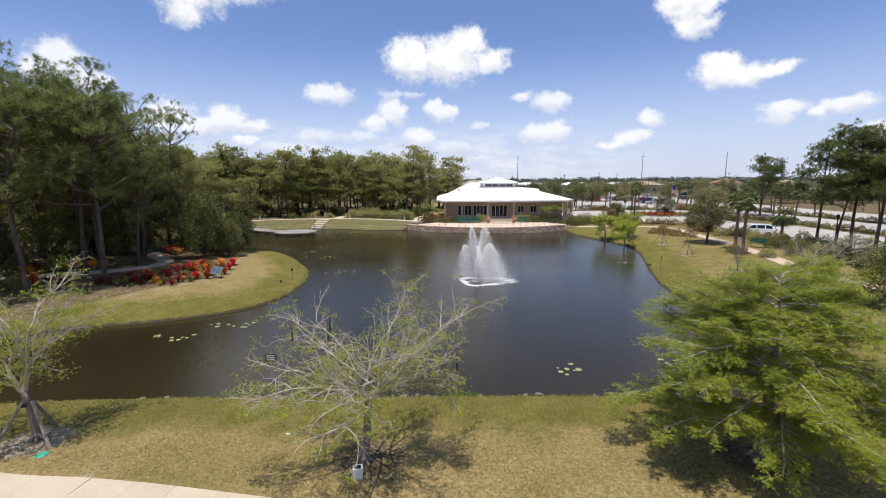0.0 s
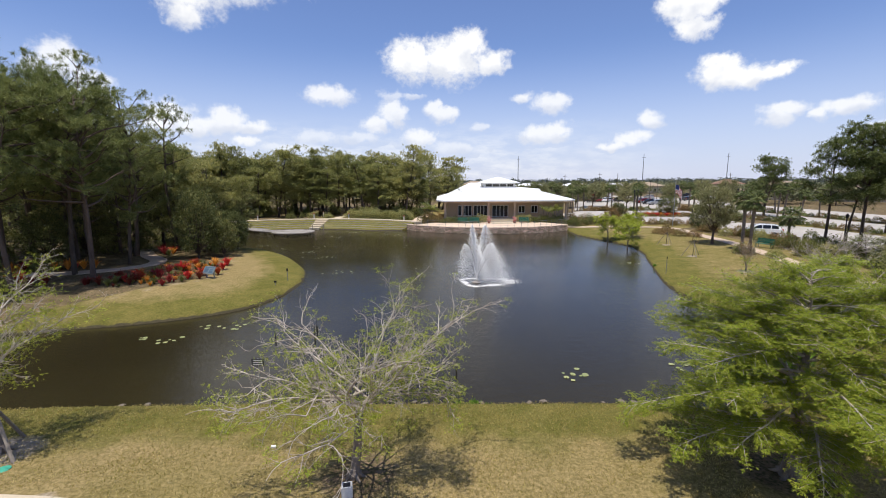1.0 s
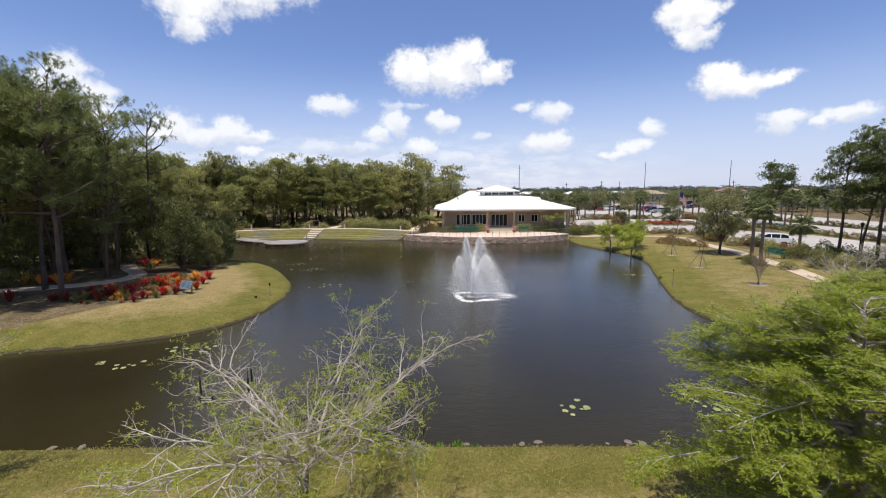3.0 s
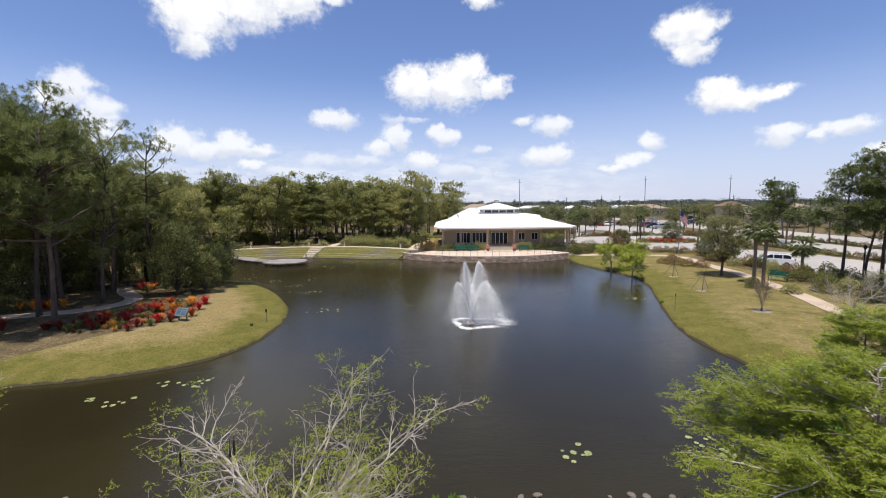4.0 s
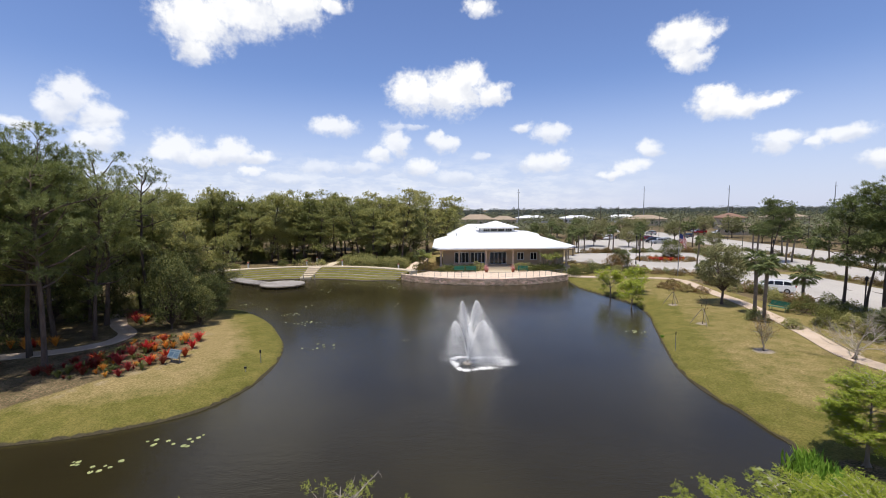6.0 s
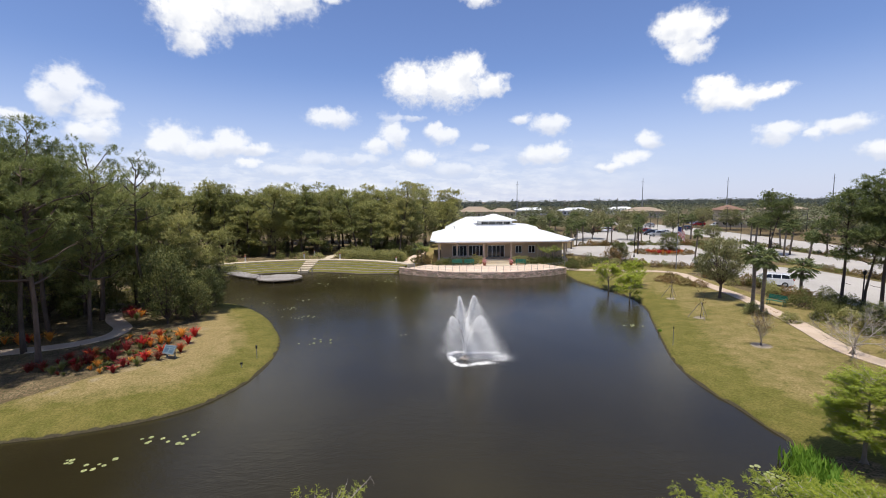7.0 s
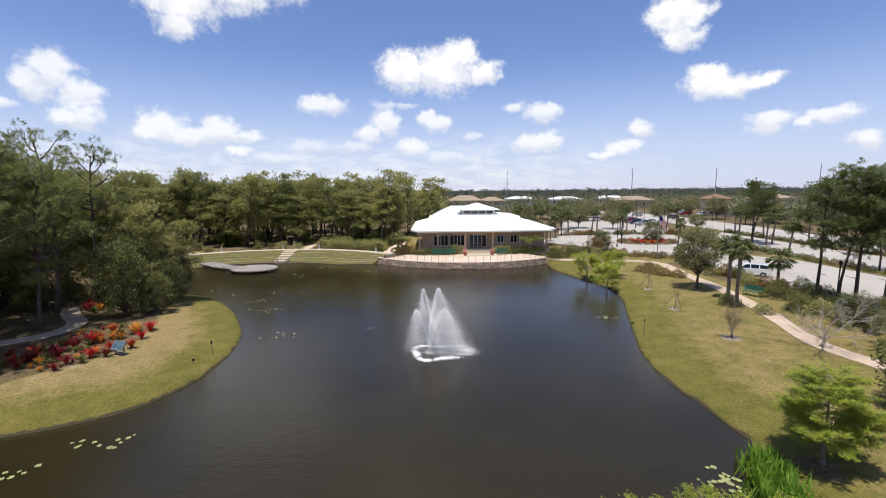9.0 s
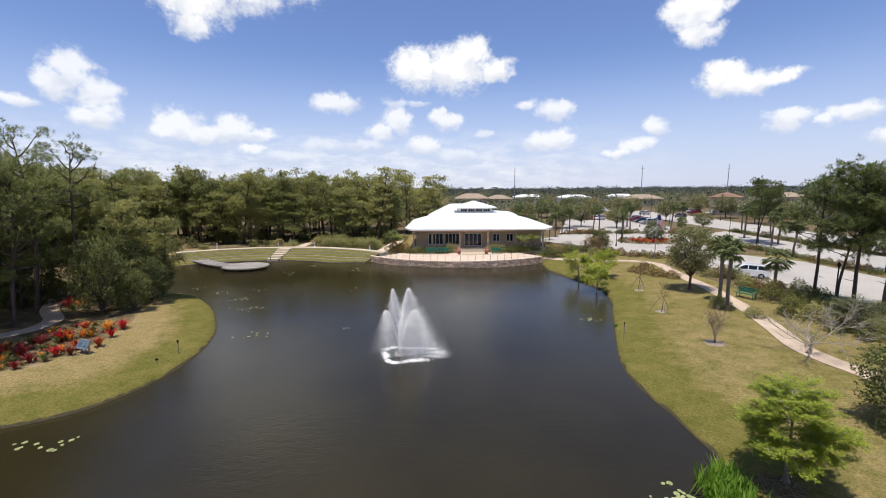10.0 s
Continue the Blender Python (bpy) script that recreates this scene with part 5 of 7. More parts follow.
thin = cypress(48, "small bright green cypress on the far lawn", 1.5, 7, 1.2, 2, BRIGHT_L, 0.26, 0.02, 6, (0.0, 0.0), 0.7, 0.07, 1.0, forks=2)
for x, y, s, q in [(22.9, 58.2, 1.25, 40), (23.2, 52.8, 1.3, 150), (26.0, 58.0, 1.1, 250)]:
    put(thin, x, y, s, q)
away(thin)


def broadleaf(seed, h, w, material, label, name="oak_tree", clumps=34, n=70, leaf=0.17, lw=0.06, trunk=0.3, r=0.14):
    rng, rs = random.Random(seed), np.random.RandomState(seed)
    g = Geo()
    spine = limb(rng, (0, 0, -0.2), (0.02, 0.02, 1), h * trunk + 0.2, 4, 0.04)
    g.tube(spine, [r * 1.5, r, r * 0.9, r * 0.85, r * 0.8], 8)
    pts, outs = [], []
    for i in range(clumps):
        q, rel = i * 2.4 + rng.uniform(-0.4, 0.4), (i + 0.5) / clumps
        rad = w / 2 * math.sqrt(max(0.05, math.sin(math.pi * (0.12 + 0.8 * rel)))) * rng.uniform(0.6, 1.0)
        goal = Vector((math.cos(q) * rad, math.sin(q) * rad, h * (trunk + 0.05 + (0.95 - trunk) * rel)))
        a = spine[-1 - i % 2]
        mid = a.lerp(goal, 0.5) + Vector((rng.gauss(0, 0.15), rng.gauss(0, 0.15), 0.1 * h * rng.random()))
        g.tube([a, mid, goal], [r * 0.35, r * 0.2, r * 0.06], 5, False)
        c = clump(rs, goal, w * 0.085 * rng.uniform(0.7, 1.2), n, 0.55)
        pts.append(c)
        o = c - np.array(a)
        outs.append(o / (np.linalg.norm(o, axis=1)[:, None] + 1e-6))
    me = leaf_mesh("crown", rs, np.concatenate(pts), leaf, lw, 2, material, up=0.1, out=np.concatenate(outs), lean=0.6)
    return tree_root(name, label, "tree", g, BARK, me)


oak = broadleaf(51, 6.4, 4.2, OAK_L, "grey-green live oak beside the path", clumps=54, n=105)
at(oak, 31.9, 50.0)


def palm(seed, h, label, fronds=40, size=0.92, r=0.15):
    rng, rs = random.Random(seed), np.random.RandomState(seed)
    t = thing("palm_tree", label, "palm")
    g = Geo()
    spine = limb(rng, (0, 0, -0.2), (rng.uniform(-0.06, 0.06), rng.uniform(-0.06, 0.06), 1), h, 6, 0.02)
    g.tube(spine, [r * 1.2, r, r * 0.95, r * 0.92, r * 0.92, r * 1.05, r * 1.2], 8)
    part("trunk", g, PALMBARK, t, "", True)
    top = np.array(spine[-1])
    for i in range(fronds):
        q, e = i * 2.4, rng.uniform(-0.95, 1.25)
        d = np.array([math.cos(q) * math.cos(e), math.sin(q) * math.cos(e), math.sin(e)])
        hub = top + d * size * rng.uniform(0.7, 1.0)
        fr = Geo().tube([Vector(top), Vector(hub)], [0.02, 0.012], 4, False)
        side = np.cross(d, [0, 0, 1.0])
        side /= np.linalg.norm(side) + 1e-6
        for j in range(15):
            a = (j - 7) / 7 * 1.5
            w = d * math.cos(a) + side * math.sin(a)
            w = w + np.array([0, 0, -0.25 - 0.15 * abs(a)])
            w /= np.linalg.norm(w)
            ln = size * rng.uniform(0.65, 0.85)
            nrm = np.cross(w, d) if abs(a) > 0.1 else side
            nrm = nrm / (np.linalg.norm(nrm) + 1e-6) * 0.04
            fr.add([Vector(q) for q in (hub, hub + w * ln * 0.5 + nrm, hub + w * ln + np.array([0, 0, -0.12 * size]), hub + w * ln * 0.5 - nrm)], [(0, 1, 2, 3)])
        part("frond", fr, PALM_L, t)
    return t


def feather_palm(seed, h, label, fronds=13, size=1.5):
    """Clumping palm with arching feathered fronds on short ringed stems."""
    rng = random.Random(seed)
    t = thing("palm_tree", label, "palm")
    for stem in range(3):
        q0 = stem * 2.1 + rng.uniform(-0.3, 0.3)
        line = limb(rng, (math.cos(q0) * 0.12, math.sin(q0) * 0.12, -0.15), (math.cos(q0) * 0.16, math.sin(q0) * 0.16, 1), h * rng.uniform(0.75, 1.0), 5, 0.03)
        part("stem", Geo().tube(line, taper(0.07, 0.05, 6), 6), PALMBARK, t, "", True)
        for i in range(fronds // 2):
            q, e = i * 2.4 + stem, rng.uniform(0.3, 1.3)
            d = Vector((math.cos(q) * math.cos(e), math.sin(q) * math.cos(e), math.sin(e)))
            rib = [line[-1]]
            for k in range(7):
                d = (d + Vector((0, 0, -0.16))).normalized()
                rib.append(rib[-1] + d * size / 7)
            fr = Geo().tube(rib, taper(0.014, 0.004, 8), 4, False)
            for k in range(1, 8):
                for side in (-1, 1):
                    for off in (0.0, 0.5):
                        a = rib[k - 1].lerp(rib[k], off)
                        way = (rib[k] - rib[k - 1]).normalized()
                        out = (way.cross(Vector((0, 0, 1))).normalized() * side + way * 0.6 + Vector((0, 0, 0.12))).normalized()
                        ln = size * 0.3 * math.sin(math.pi * min(1.0, 0.25 + k / 9.5))
                        fr.add([a, a + out * ln * 0.5 + way * 0.035, a + out * ln - Vector((0, 0, 0.06)), a + out * ln * 0.5 - way * 0.035], [(0, 1, 2, 3)])
            part("frond", fr, YOUNGPALM_L, t)
    return t


clumped = feather_palm(65, 2.3, "bright green clumping palm beside the porch")
for x, y, s, q in [(18.9, 77.0, 1.1, 10), (20.7, 76.8, 1.15, 130), (-1.8, 78.2, 1.2, 60)]:
    put(clumped, x, y, s, q, z=DECK_Z - 0.05)
away(clumped)
palms = [palm(61, 5.0, "cabbage palm with a shaggy fan-leaved head", 44, 0.72), palm(62, 5.2, "slender cabbage palm with a fan-leaved head", 44, 0.72), palm(63, 3.0, "short cabbage palm beside the car park")]
rng = random.Random(13)
for x, y, k, s in [(32.0, 45.2, 0, 1.12), (31.2, 42.8, 1, 1.08), (41.1, 50.4, 2, 1.1), (-2.9, 80.2, 2, 1.0),
                   (24.5, 96, 1, 0.9), (27.5, 93, 0, 0.85), (22.5, 103, 0, 1.0), (29, 108, 1, 1.1), (34, 113, 0, 1.1), (24, 112, 1, 1.2), (30, 98, 0, 1.0), (33, 104, 1, 1.0), (52, 112, 1, 1.1), (40, 128, 0, 1.3), (33, 130, 1, 1.2), (36.5, 110, 0, 1.1), (40, 104, 1, 1.1), (44, 111, 0, 1.1), (48, 107, 1, 1.0), (67.8, 94, 0, 1.2), (64.9, 82.7, 0, 1.1), (67.2, 84.2, 1, 1.15),
                   (46.5, 79.5, 1, 0.95), (42, 92, 1, 1.0), (62, 112, 1, 1.2), (68, 118, 0, 1.2), (55, 121, 0, 1.2), (58.5, 70, 1, 1.0), (74, 95, 1, 1.1), (74, 104, 0, 1.1), (74.2, 84, 1, 1.0)]:
    put(palms[k], x, y, s, rng.uniform(0, 360))
for p in palms:
    away(p)

street_tree = broadleaf(53, 5.0, 5.2, OAK_L, "rounded green street tree beside the car park", "street_tree", 34, 70, 0.24, 0.09, 0.3, 0.12)
for x, y, s in [(27, 103, 0.7), (37, 118, 1.2), (20, 116, 0.8), (28, 124, 1.2), (43, 122, 1.2), (51, 118, 1.0), (70, 112, 0.8), (66, 156, 1.3), (58, 158, 1.3), (50, 158, 1.3),
                   (42, 157, 1.3), (94, 128, 1.3), (100, 150, 1.4), (75, 140, 1.2), (72, 158, 1.3), (100, 166, 1.4), (105, 132, 1.2), (112, 122, 1.3), (118, 108, 1.3)]:
    put(street_tree, x, y, s, rng.uniform(0, 360))
away(street_tree)

# pines of the car park
lot_pines = [pine(71, 11.6, 0.45, 24, 2.3, 11, sprays=(3, 4), puff=0.42, width=0.016, count=40, r=0.15, snags=3), pine(72, 10.8, 0.5, 21, 2.3, 11, crook=0.05, sprays=(3, 4), puff=0.42, width=0.016, count=40, r=0.15, snags=3)]
for i, (x, y, s) in enumerate([(40.9, 45.4, 0.95), (41.4, 43.6, 0.85), (41.0, 41.6, 1.02), (41.5, 39.6, 1.05), (66.2, 88.0, 0.98), (64.8, 86.0, 0.9), (42.6, 36.6, 1.0), (41.6, 33, 1.1), (44.3, 34.5, 1.0), (60.4, 58, 0.8), (74, 70, 0.9), (43.4, 40.5, 0.9)]):
    put(lot_pines[i % 2], x, y, s, rng.uniform(0, 360))
for p in lot_pines:
    away(p)


HOUSES = [(22, 262), (40, 275), (137, 203), (118, 160), (136, 142), (120, 250), (95, 300), (135, 320), (68, 330), (210, 260)]


def far_woods():
    """Distant trees and roofs of foliage up to the horizon, too many to count."""
    rs, rng = np.random.RandomState(81), random.Random(81)
    pts = []
    for i in range(3300):
        y = 128 + 1500 * rng.random() ** 2.0
        x = rng.uniform(-0.75, 1.15) * y + rng.uniform(-20, 20)
        if 60 < x < 100 and y < 215 or 30 < x < 66 and y < 152 or x < 2 and y < 140 or (rng.random() < 0.55 and y < 330) or (HOUSES and any(abs(x - a) < 16 and -6 < y - q < 22 for a, q in HOUSES)):
            continue
        h, w = rng.uniform(2.6, 6.0) * (1 + min(y, 900) / 900) * (rng.uniform(0.8, 1.35) if y > 430 else 1.0), rng.uniform(3, 6) * (1 + min(y, 900) / 600)
        n = 64 if y < 260 else 44
        p = np.clip(rs.normal(size=(n, 3)), -1.25, 1.25)
        p = p * np.array([w * 0.32, w * 0.32, h * 0.22]) + np.array([x, y, 1 + h * 0.58])
        pts.append(np.c_[p, np.full(n, 0.62 if y < 260 else 0.95 if y < 430 else 1.4)])
    # beyond 430 m the leaf colour itself carries the haze
    for name, label, material, near, far in (("far_woods", "distant green treetops beyond the car park", FAR_L, 0, 430), ("horizon_woods", "dark blue-green treetops along the horizon, haze tinted into the leaves", HORIZON_L, 430, 9999)):
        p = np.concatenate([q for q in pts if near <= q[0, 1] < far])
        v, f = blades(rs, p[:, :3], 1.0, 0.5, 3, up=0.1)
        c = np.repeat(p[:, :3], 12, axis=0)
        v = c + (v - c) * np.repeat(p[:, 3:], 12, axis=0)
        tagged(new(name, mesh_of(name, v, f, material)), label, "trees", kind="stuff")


far_woods()

# ---- dock ----


def make_dock():
    dock = thing("dock", "weathered grey plank dock ending in a rounded platform", "dock")
    line = smooth_line([(-38.2, 78.6), (-36.4, 76.4), (-33.8, 74.4), (-31.2, 72.2), (-28.6, 70.3), (-25.6, 68.9)], 14)
    done, run, rows = 0.0, 0.0, []
    for a, b in zip(line, line[1:]):
        run += math.dist(a, b)
        if run >= done:
            rows.append((Vector((*a, 0)), (Vector((*b, 0)) - Vector((*a, 0))).normalized(), run))
            done += 0.2
    for p, d, s in rows:
        z = max(0.45, 1.34 - s * 0.2)
        m = Matrix.Translation((p.x, p.y, z)) @ Matrix.Rotation(math.atan2(d.y, d.x), 4, "Z")
        part("plank", Geo().box(-0.094, 0.094, -1.15, 1.15, -0.04, 0.0, m), DECK, dock)
    for side in (-1.1, 1.1):
        g = Geo()
        pts = [p + d.cross(Vector((0, 0, 1))) * side + Vector((0, 0, max(0.45, 1.34 - s * 0.2) - 0.14)) for p, d, s in rows]
        part("stringer", g.tube(pts, [0.09] * len(pts), 4), PILE, dock)
    cx, cy, rx, ry = -23.4, 68.5, 3.3, 2.8
    k = 0
    y = -ry + 0.1
    while y < ry:
        w = rx * math.sqrt(max(0, 1 - (y / ry) ** 2))
        if w > 0.4:
            part("plank", Geo().box(cx - w, cx + w, cy + y, cy + y + 0.19, 0.41, 0.454), DECK, dock)
        y += 0.2
    rim = [(cx + rx * math.cos(q), cy + ry * math.sin(q), 0.33) for q in (2 * math.pi * i / 32 for i in range(33))]
    part("rim_beam", Geo().tube(rim, [0.1] * 33, 4), PILE, dock)
    for x, y in [(-26.0, 67.3), (-23.4, 66.0), (-20.9, 67.6), (-21.2, 70.0), (-23.6, 71.0), (-28.0, 69.1), (-30.8, 71.2), (-33.2, 73.4), (-29.3, 71.6)]:
        part("pile", Geo().lathe([(0.11, -2.0), (0.11, 0.36)], (x, y, 0), 8), PILE, dock)


make_dock()
for x, y in [(-34.7, 81.9), (-24.9, 85.0), (-6.6, 78.2), (-24.4, 90.0), (-18.0, 84.7)]:
    b = thing("bollard", "white post with a terracotta cap beside the walk", "bollard", (x, y, 1.0))
    part("shaft", Geo().lathe([(0.17, 0.0), (0.17, 0.1), (0.13, 0.14), (0.13, 0.95), (0.16, 1.0)], sides=12), WHITE, b)
    part("cap", Geo().lathe([(0.2, 1.0), (0.2, 1.06), (0.09, 1.2), (0.02, 1.24)], sides=12), TERRACOTTA, b, "terracotta cap")
for x, y in [(-20.3, 74.6), (-22.1, 74.4)]:
    p = thing("mooring_post", "short pale timber post standing in the water", "post", (x, y, -0.6))
    part("shaft", Geo().lathe([(0.09, 0), (0.09, 1.5), (0.05, 1.55)], sides=8), STAKEWOOD, p)

# ---- fountain ----


def make_fountain():
    rs = np.random.RandomState(91)
    f = thing("fountain", "floating pond fountain with white leaning jets and drifting mist", "fountain", (3.15, 35.0, 0))
    part("float", Geo().lathe([(0.36, -0.1), (0.4, 0.02), (0.32, 0.07), (0.14, 0.1), (0.08, 0.24)], sides=18), STAKEWOOD, f, "brown float with a nozzle")
    # direction of the jet, its speed, amount of water
    jets = [(-0.045, 0.0, 9.45, 8000), (0.075, 0.03, 9.45, 8000), (-0.16, 0.05, 7.7, 5600), (0.18, -0.02, 7.9, 6000), (0.03, -0.14, 7.2, 2200), (0.04, 0.16, 7.4, 2200)]

    def drops(p, size, longer):
        """Soft specks of spray at the points p, drawn out upwards."""
        n = len(p)
        # specks turned mostly upwards, chosen to look brighter in the sun
        nrm = rs.normal(size=(n, 3)) * 0.6 + np.array([0, -0.35, 0.9])
        nrm /= np.linalg.norm(nrm, axis=1)[:, None] + 1e-6
        a = np.cross(nrm, rs.normal(size=(n, 3)) * 0.5 + np.array([1.0, 0, 0]))
        a /= np.linalg.norm(a, axis=1)[:, None] + 1e-6
        q = np.cross(nrm, a)
        v = np.stack([p - a * size * longer, p + q * size, p + a * size * longer, p - q * size], 1).reshape(-1, 3)
        v[:, 2] = np.maximum(v[:, 2], 0.01)
        return v

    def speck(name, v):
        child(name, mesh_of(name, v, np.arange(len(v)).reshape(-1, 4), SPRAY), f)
    for jx, jy, speed, n in jets:
        d = np.array([jx, jy, 1.0])
        d /= np.linalg.norm(d)
        top = speed / 9.81
        loose = rs.uniform(0, 1, (n, 1)) ** 1.2
        v0 = (d + rs.normal(size=(n, 3)) * (0.003 + 0.03 * loose)) * speed * (1.0 - 0.2 * loose)
        t = (rs.uniform(0, 1, n) ** 0.75 * top)[:, None]
        p = v0 * t + np.array([0, 0, -4.9]) * t * t + np.array([0, 0, 0.2])
        rise = drops(p, rs.uniform(0.005, 0.011, (n, 1)), 3.0)
        # water falling back from the height of the jet, spreading as it drops
        m = int(n * 3.4)
        t0 = top * (1.0 - 0.5 * rs.uniform(0, 1, (m, 1)) ** 1.4)
        start = d * speed * t0 + np.array([0, 0, -4.9]) * t0 * t0 + np.array([0, 0, 0.2])
        fall = rs.uniform(0, 1, (m, 1)) ** 0.75 * np.sqrt(np.maximum(start[:, 2:], 0.01) / 4.9)
        p = start + rs.normal(size=(m, 3)) * np.array([0.6, 0.6, 0.12]) * (fall * fall * 1.2 + 0.05) + np.array([1.0, 0.1, 0]) * fall * fall * rs.uniform(0, 1.5, (m, 1)) ** 1.4 + np.array([0, 0, -4.9]) * fall * fall
        p[:, :2] += d[:2] * speed * 0.6 * fall
        speck("jet", np.concatenate([rise, drops(p, rs.uniform(0.004, 0.009, (m, 1)), 1.8)]))
    # fine mist down wind
    n = 42000
    hgt = rs.uniform(0, 1, n) ** 1.2 * 3.2
    p = np.stack([0.35 + rs.normal(size=n) * 0.55 + 0.7 * (3.2 - hgt) * rs.uniform(0.0, 1.0, n) ** 1.3, rs.normal(size=n) * 0.45, hgt], 1)
    speck("mist", drops(p, rs.uniform(0.004, 0.009, (n, 1)), 1.3))
    # churned ring on the water, drawn out down wind
    n = 8000
    q = rs.uniform(0, 6.283, n)
    r = 1.45 + rs.normal(size=n) * 0.13 + 0.25 * np.sin(3 * q + 1) + np.where(np.cos(q) > 0, (0.9 + 0.35 * rs.normal(size=n)) * np.cos(q) ** 2, 0)
    keep = rs.uniform(size=n) < 0.5 + 0.5 * np.sin(q * 5 + 0.7) * np.sin(q * 11)
    c = np.stack([0.25 + r * np.cos(q), r * np.sin(q) * 0.9, rs.uniform(0.012, 0.05, n)], 1)[keep]
    n = len(c)
    a = rs.uniform(0, 6.283, n)
    u, w2 = np.stack([np.cos(a), np.sin(a), 0 * a], 1), np.stack([-np.sin(a), np.cos(a), 0 * a], 1)
    l1, l2 = rs.uniform(0.02, 0.07, (n, 1)), rs.uniform(0.008, 0.028, (n, 1))
    speck("foam", np.stack([c - u * l1, c + w2 * l2, c + u * l1, c - w2 * l2], 1).reshape(-1, 3))


make_fountain()

# ---- water lilies and reeds ----


def lily_mesh(seed):
    rng = random.Random(seed)
    n = 14
    v = [Vector((0, 0, 0.012))] + [Vector((math.cos(q) * (0.2 + 0.015 * rng.random()), math.sin(q) * 0.2, 0.012 + 0.012 * rng.random())) for q in (0.25 + i * (6.283 - 0.5) / (n - 1) for i in range(n))]
    low = [p - Vector((0, 0, 0.008)) for p in v]
    f = [(0, i, i + 1) for i in range(1, n)] + [(n + 1, n + 2 + i, n + 1 + i) for i in range(1, n)] + [(i, n + 1 + i, n + 2 + i, i + 1) for i in range(1, n)]
    return mesh_of("lily_pad", v + low, f, LILY_L)


pads = [lily_mesh(i) for i in range(3)]
rng = random.Random(95)
CLUSTERS = [(-11.6, 24.4, 9, 0.9), (-13.2, 24.2, 4, 0.5), (-14.3, 22.1, 8, 0.6), (-15.9, 22.4, 4, 0.4), (-9.2, 39.2, 9, 1.1), (-12.8, 46.8, 14, 1.2), (-15.9, 50.7, 10, 0.9), (-19.2, 53.7, 7, 0.9), (-15.2, 55.0, 6, 0.8),
            (-23.1, 55.5, 6, 0.9), (19.4, 42.8, 8, 0.8), (-1.7, 40.7, 2, 0.3), (-15.5, 64.3, 7, 1.0), (-6.9, 67.1, 9, 1.3), (-4.4, 55, 3, 0.8), (6.0, 17.7, 11, 0.5), (15.3, 20.7, 26, 0.7), (-13.5, 70.5, 8, 1.5), (12.4, 17.2, 18, 1.2), (11.2, 18.6, 8, 0.8)]
for x, y, n, r in CLUSTERS:
    for _ in range(n):
        px, py, s = x + rng.gauss(0, r * 0.6), y + rng.gauss(0, r * 0.5), rng.uniform(0.28, 0.65)
        ob = new("lily_pad", rng.choice(pads))
        ob.matrix_basis = pose(px, py, rng.uniform(0.0, 0.012), rng.uniform(-3, 3), rng.uniform(-3, 3), rng.uniform(0, 360)) @ Matrix.Diagonal((s, s, 1, 1))
        tagged(ob, "pale green lily pad floating on the pond", "lily pad", "floating lily pads")


def reeds(seed, n, h, w, label, material):
    rs = np.random.RandomState(seed)
    v, f, k = [], [], 0
    for i in range(n):
        x, y = rs.normal(size=2) * w
        q, tilt, ln, wd = rs.uniform(0, 6.28), rs.uniform(0.05, 0.5), h * rs.uniform(0.55, 1.1), rs.uniform(0.04, 0.085)
        d, s = np.array([math.cos(q) * tilt, math.sin(q) * tilt, 1]), np.array([-math.sin(q), math.cos(q), 0]) * wd
        b = np.array([x, y, -0.15])
        mid, tip = b + d * ln * 0.55, b + d * ln + np.array([math.cos(q), math.sin(q), 0]) * ln * 0.15 * tilt
        v += [b - s * 0.4, b + s * 0.4, mid + s, tip, mid - s]
        f += [(k, k + 1, k + 2, k + 4), (k + 4, k + 2, k + 3)]
        k += 5
    t = thing("reed_clump", label, "reeds")
    child("foliage", mesh_of("foliage", [Vector(p) for p in v], f, material), t)
    return t


reed = reeds(97, 170, 1.1, 0.4, "bright green broad-leaved reeds at the water's edge", REED_L)
for x, y, s in [(16.7, 20.9, 0.7), (17.2, 21.4, 0.75), (17.7, 21.9, 0.65), (16.6, 20.1, 0.8), (17.4, 20.6, 0.8), (16.0, 19.2, 0.8), (16.9, 19.6, 0.8), (15.6, 18.2, 0.7), (16.4, 18.6, 0.75)]:
    put(reed, x, y, s, rng.uniform(0, 360), z=0.05)
away(reed)
tuft = reeds(98, 40, 0.5, 0.16, "low weeds on the bank", REED_L)
for x, y in [(0.9, 15.3), (1.5, 15.2), (2.0, 15.35), (-3.0, 15.3), (20.6, 40.5)]:
    put(tuft, x, y, rng.uniform(0.35, 0.6), rng.uniform(0, 360))
away(tuft)


def stone(seed):
    rng = random.Random(seed)
    g = Geo().lathe([(0.02, -0.4), (0.8, -0.25), (1.0, 0.1), (0.75, 0.42), (0.2, 0.55)], sides=7)
    g.v = [p * rng.uniform(0.8, 1.15) for p in g.v]
    return g.mesh("stone", MORTAR)


stones = [stone(i) for i in range(3)]
for i in range(30):
    x = rng.choice((rng.uniform(-14, 14), rng.uniform(-10, 10)))
    ob = new("stone", rng.choice(stones))
    s = rng.uniform(0.05, 0.13)
    ob.matrix_basis = pose(x, 15.42 + rng.uniform(-0.12, 0.2) - 0.02 * max(0, abs(x) - 8), 0.02, 0, 0, rng.uniform(0, 360)) @ Matrix.Diagonal((s * 1.4, s, s, 1))
    tagged(ob, "small brown stone at the waterline", "stone", "stones along the bank")

# ---- bed on the spit ----


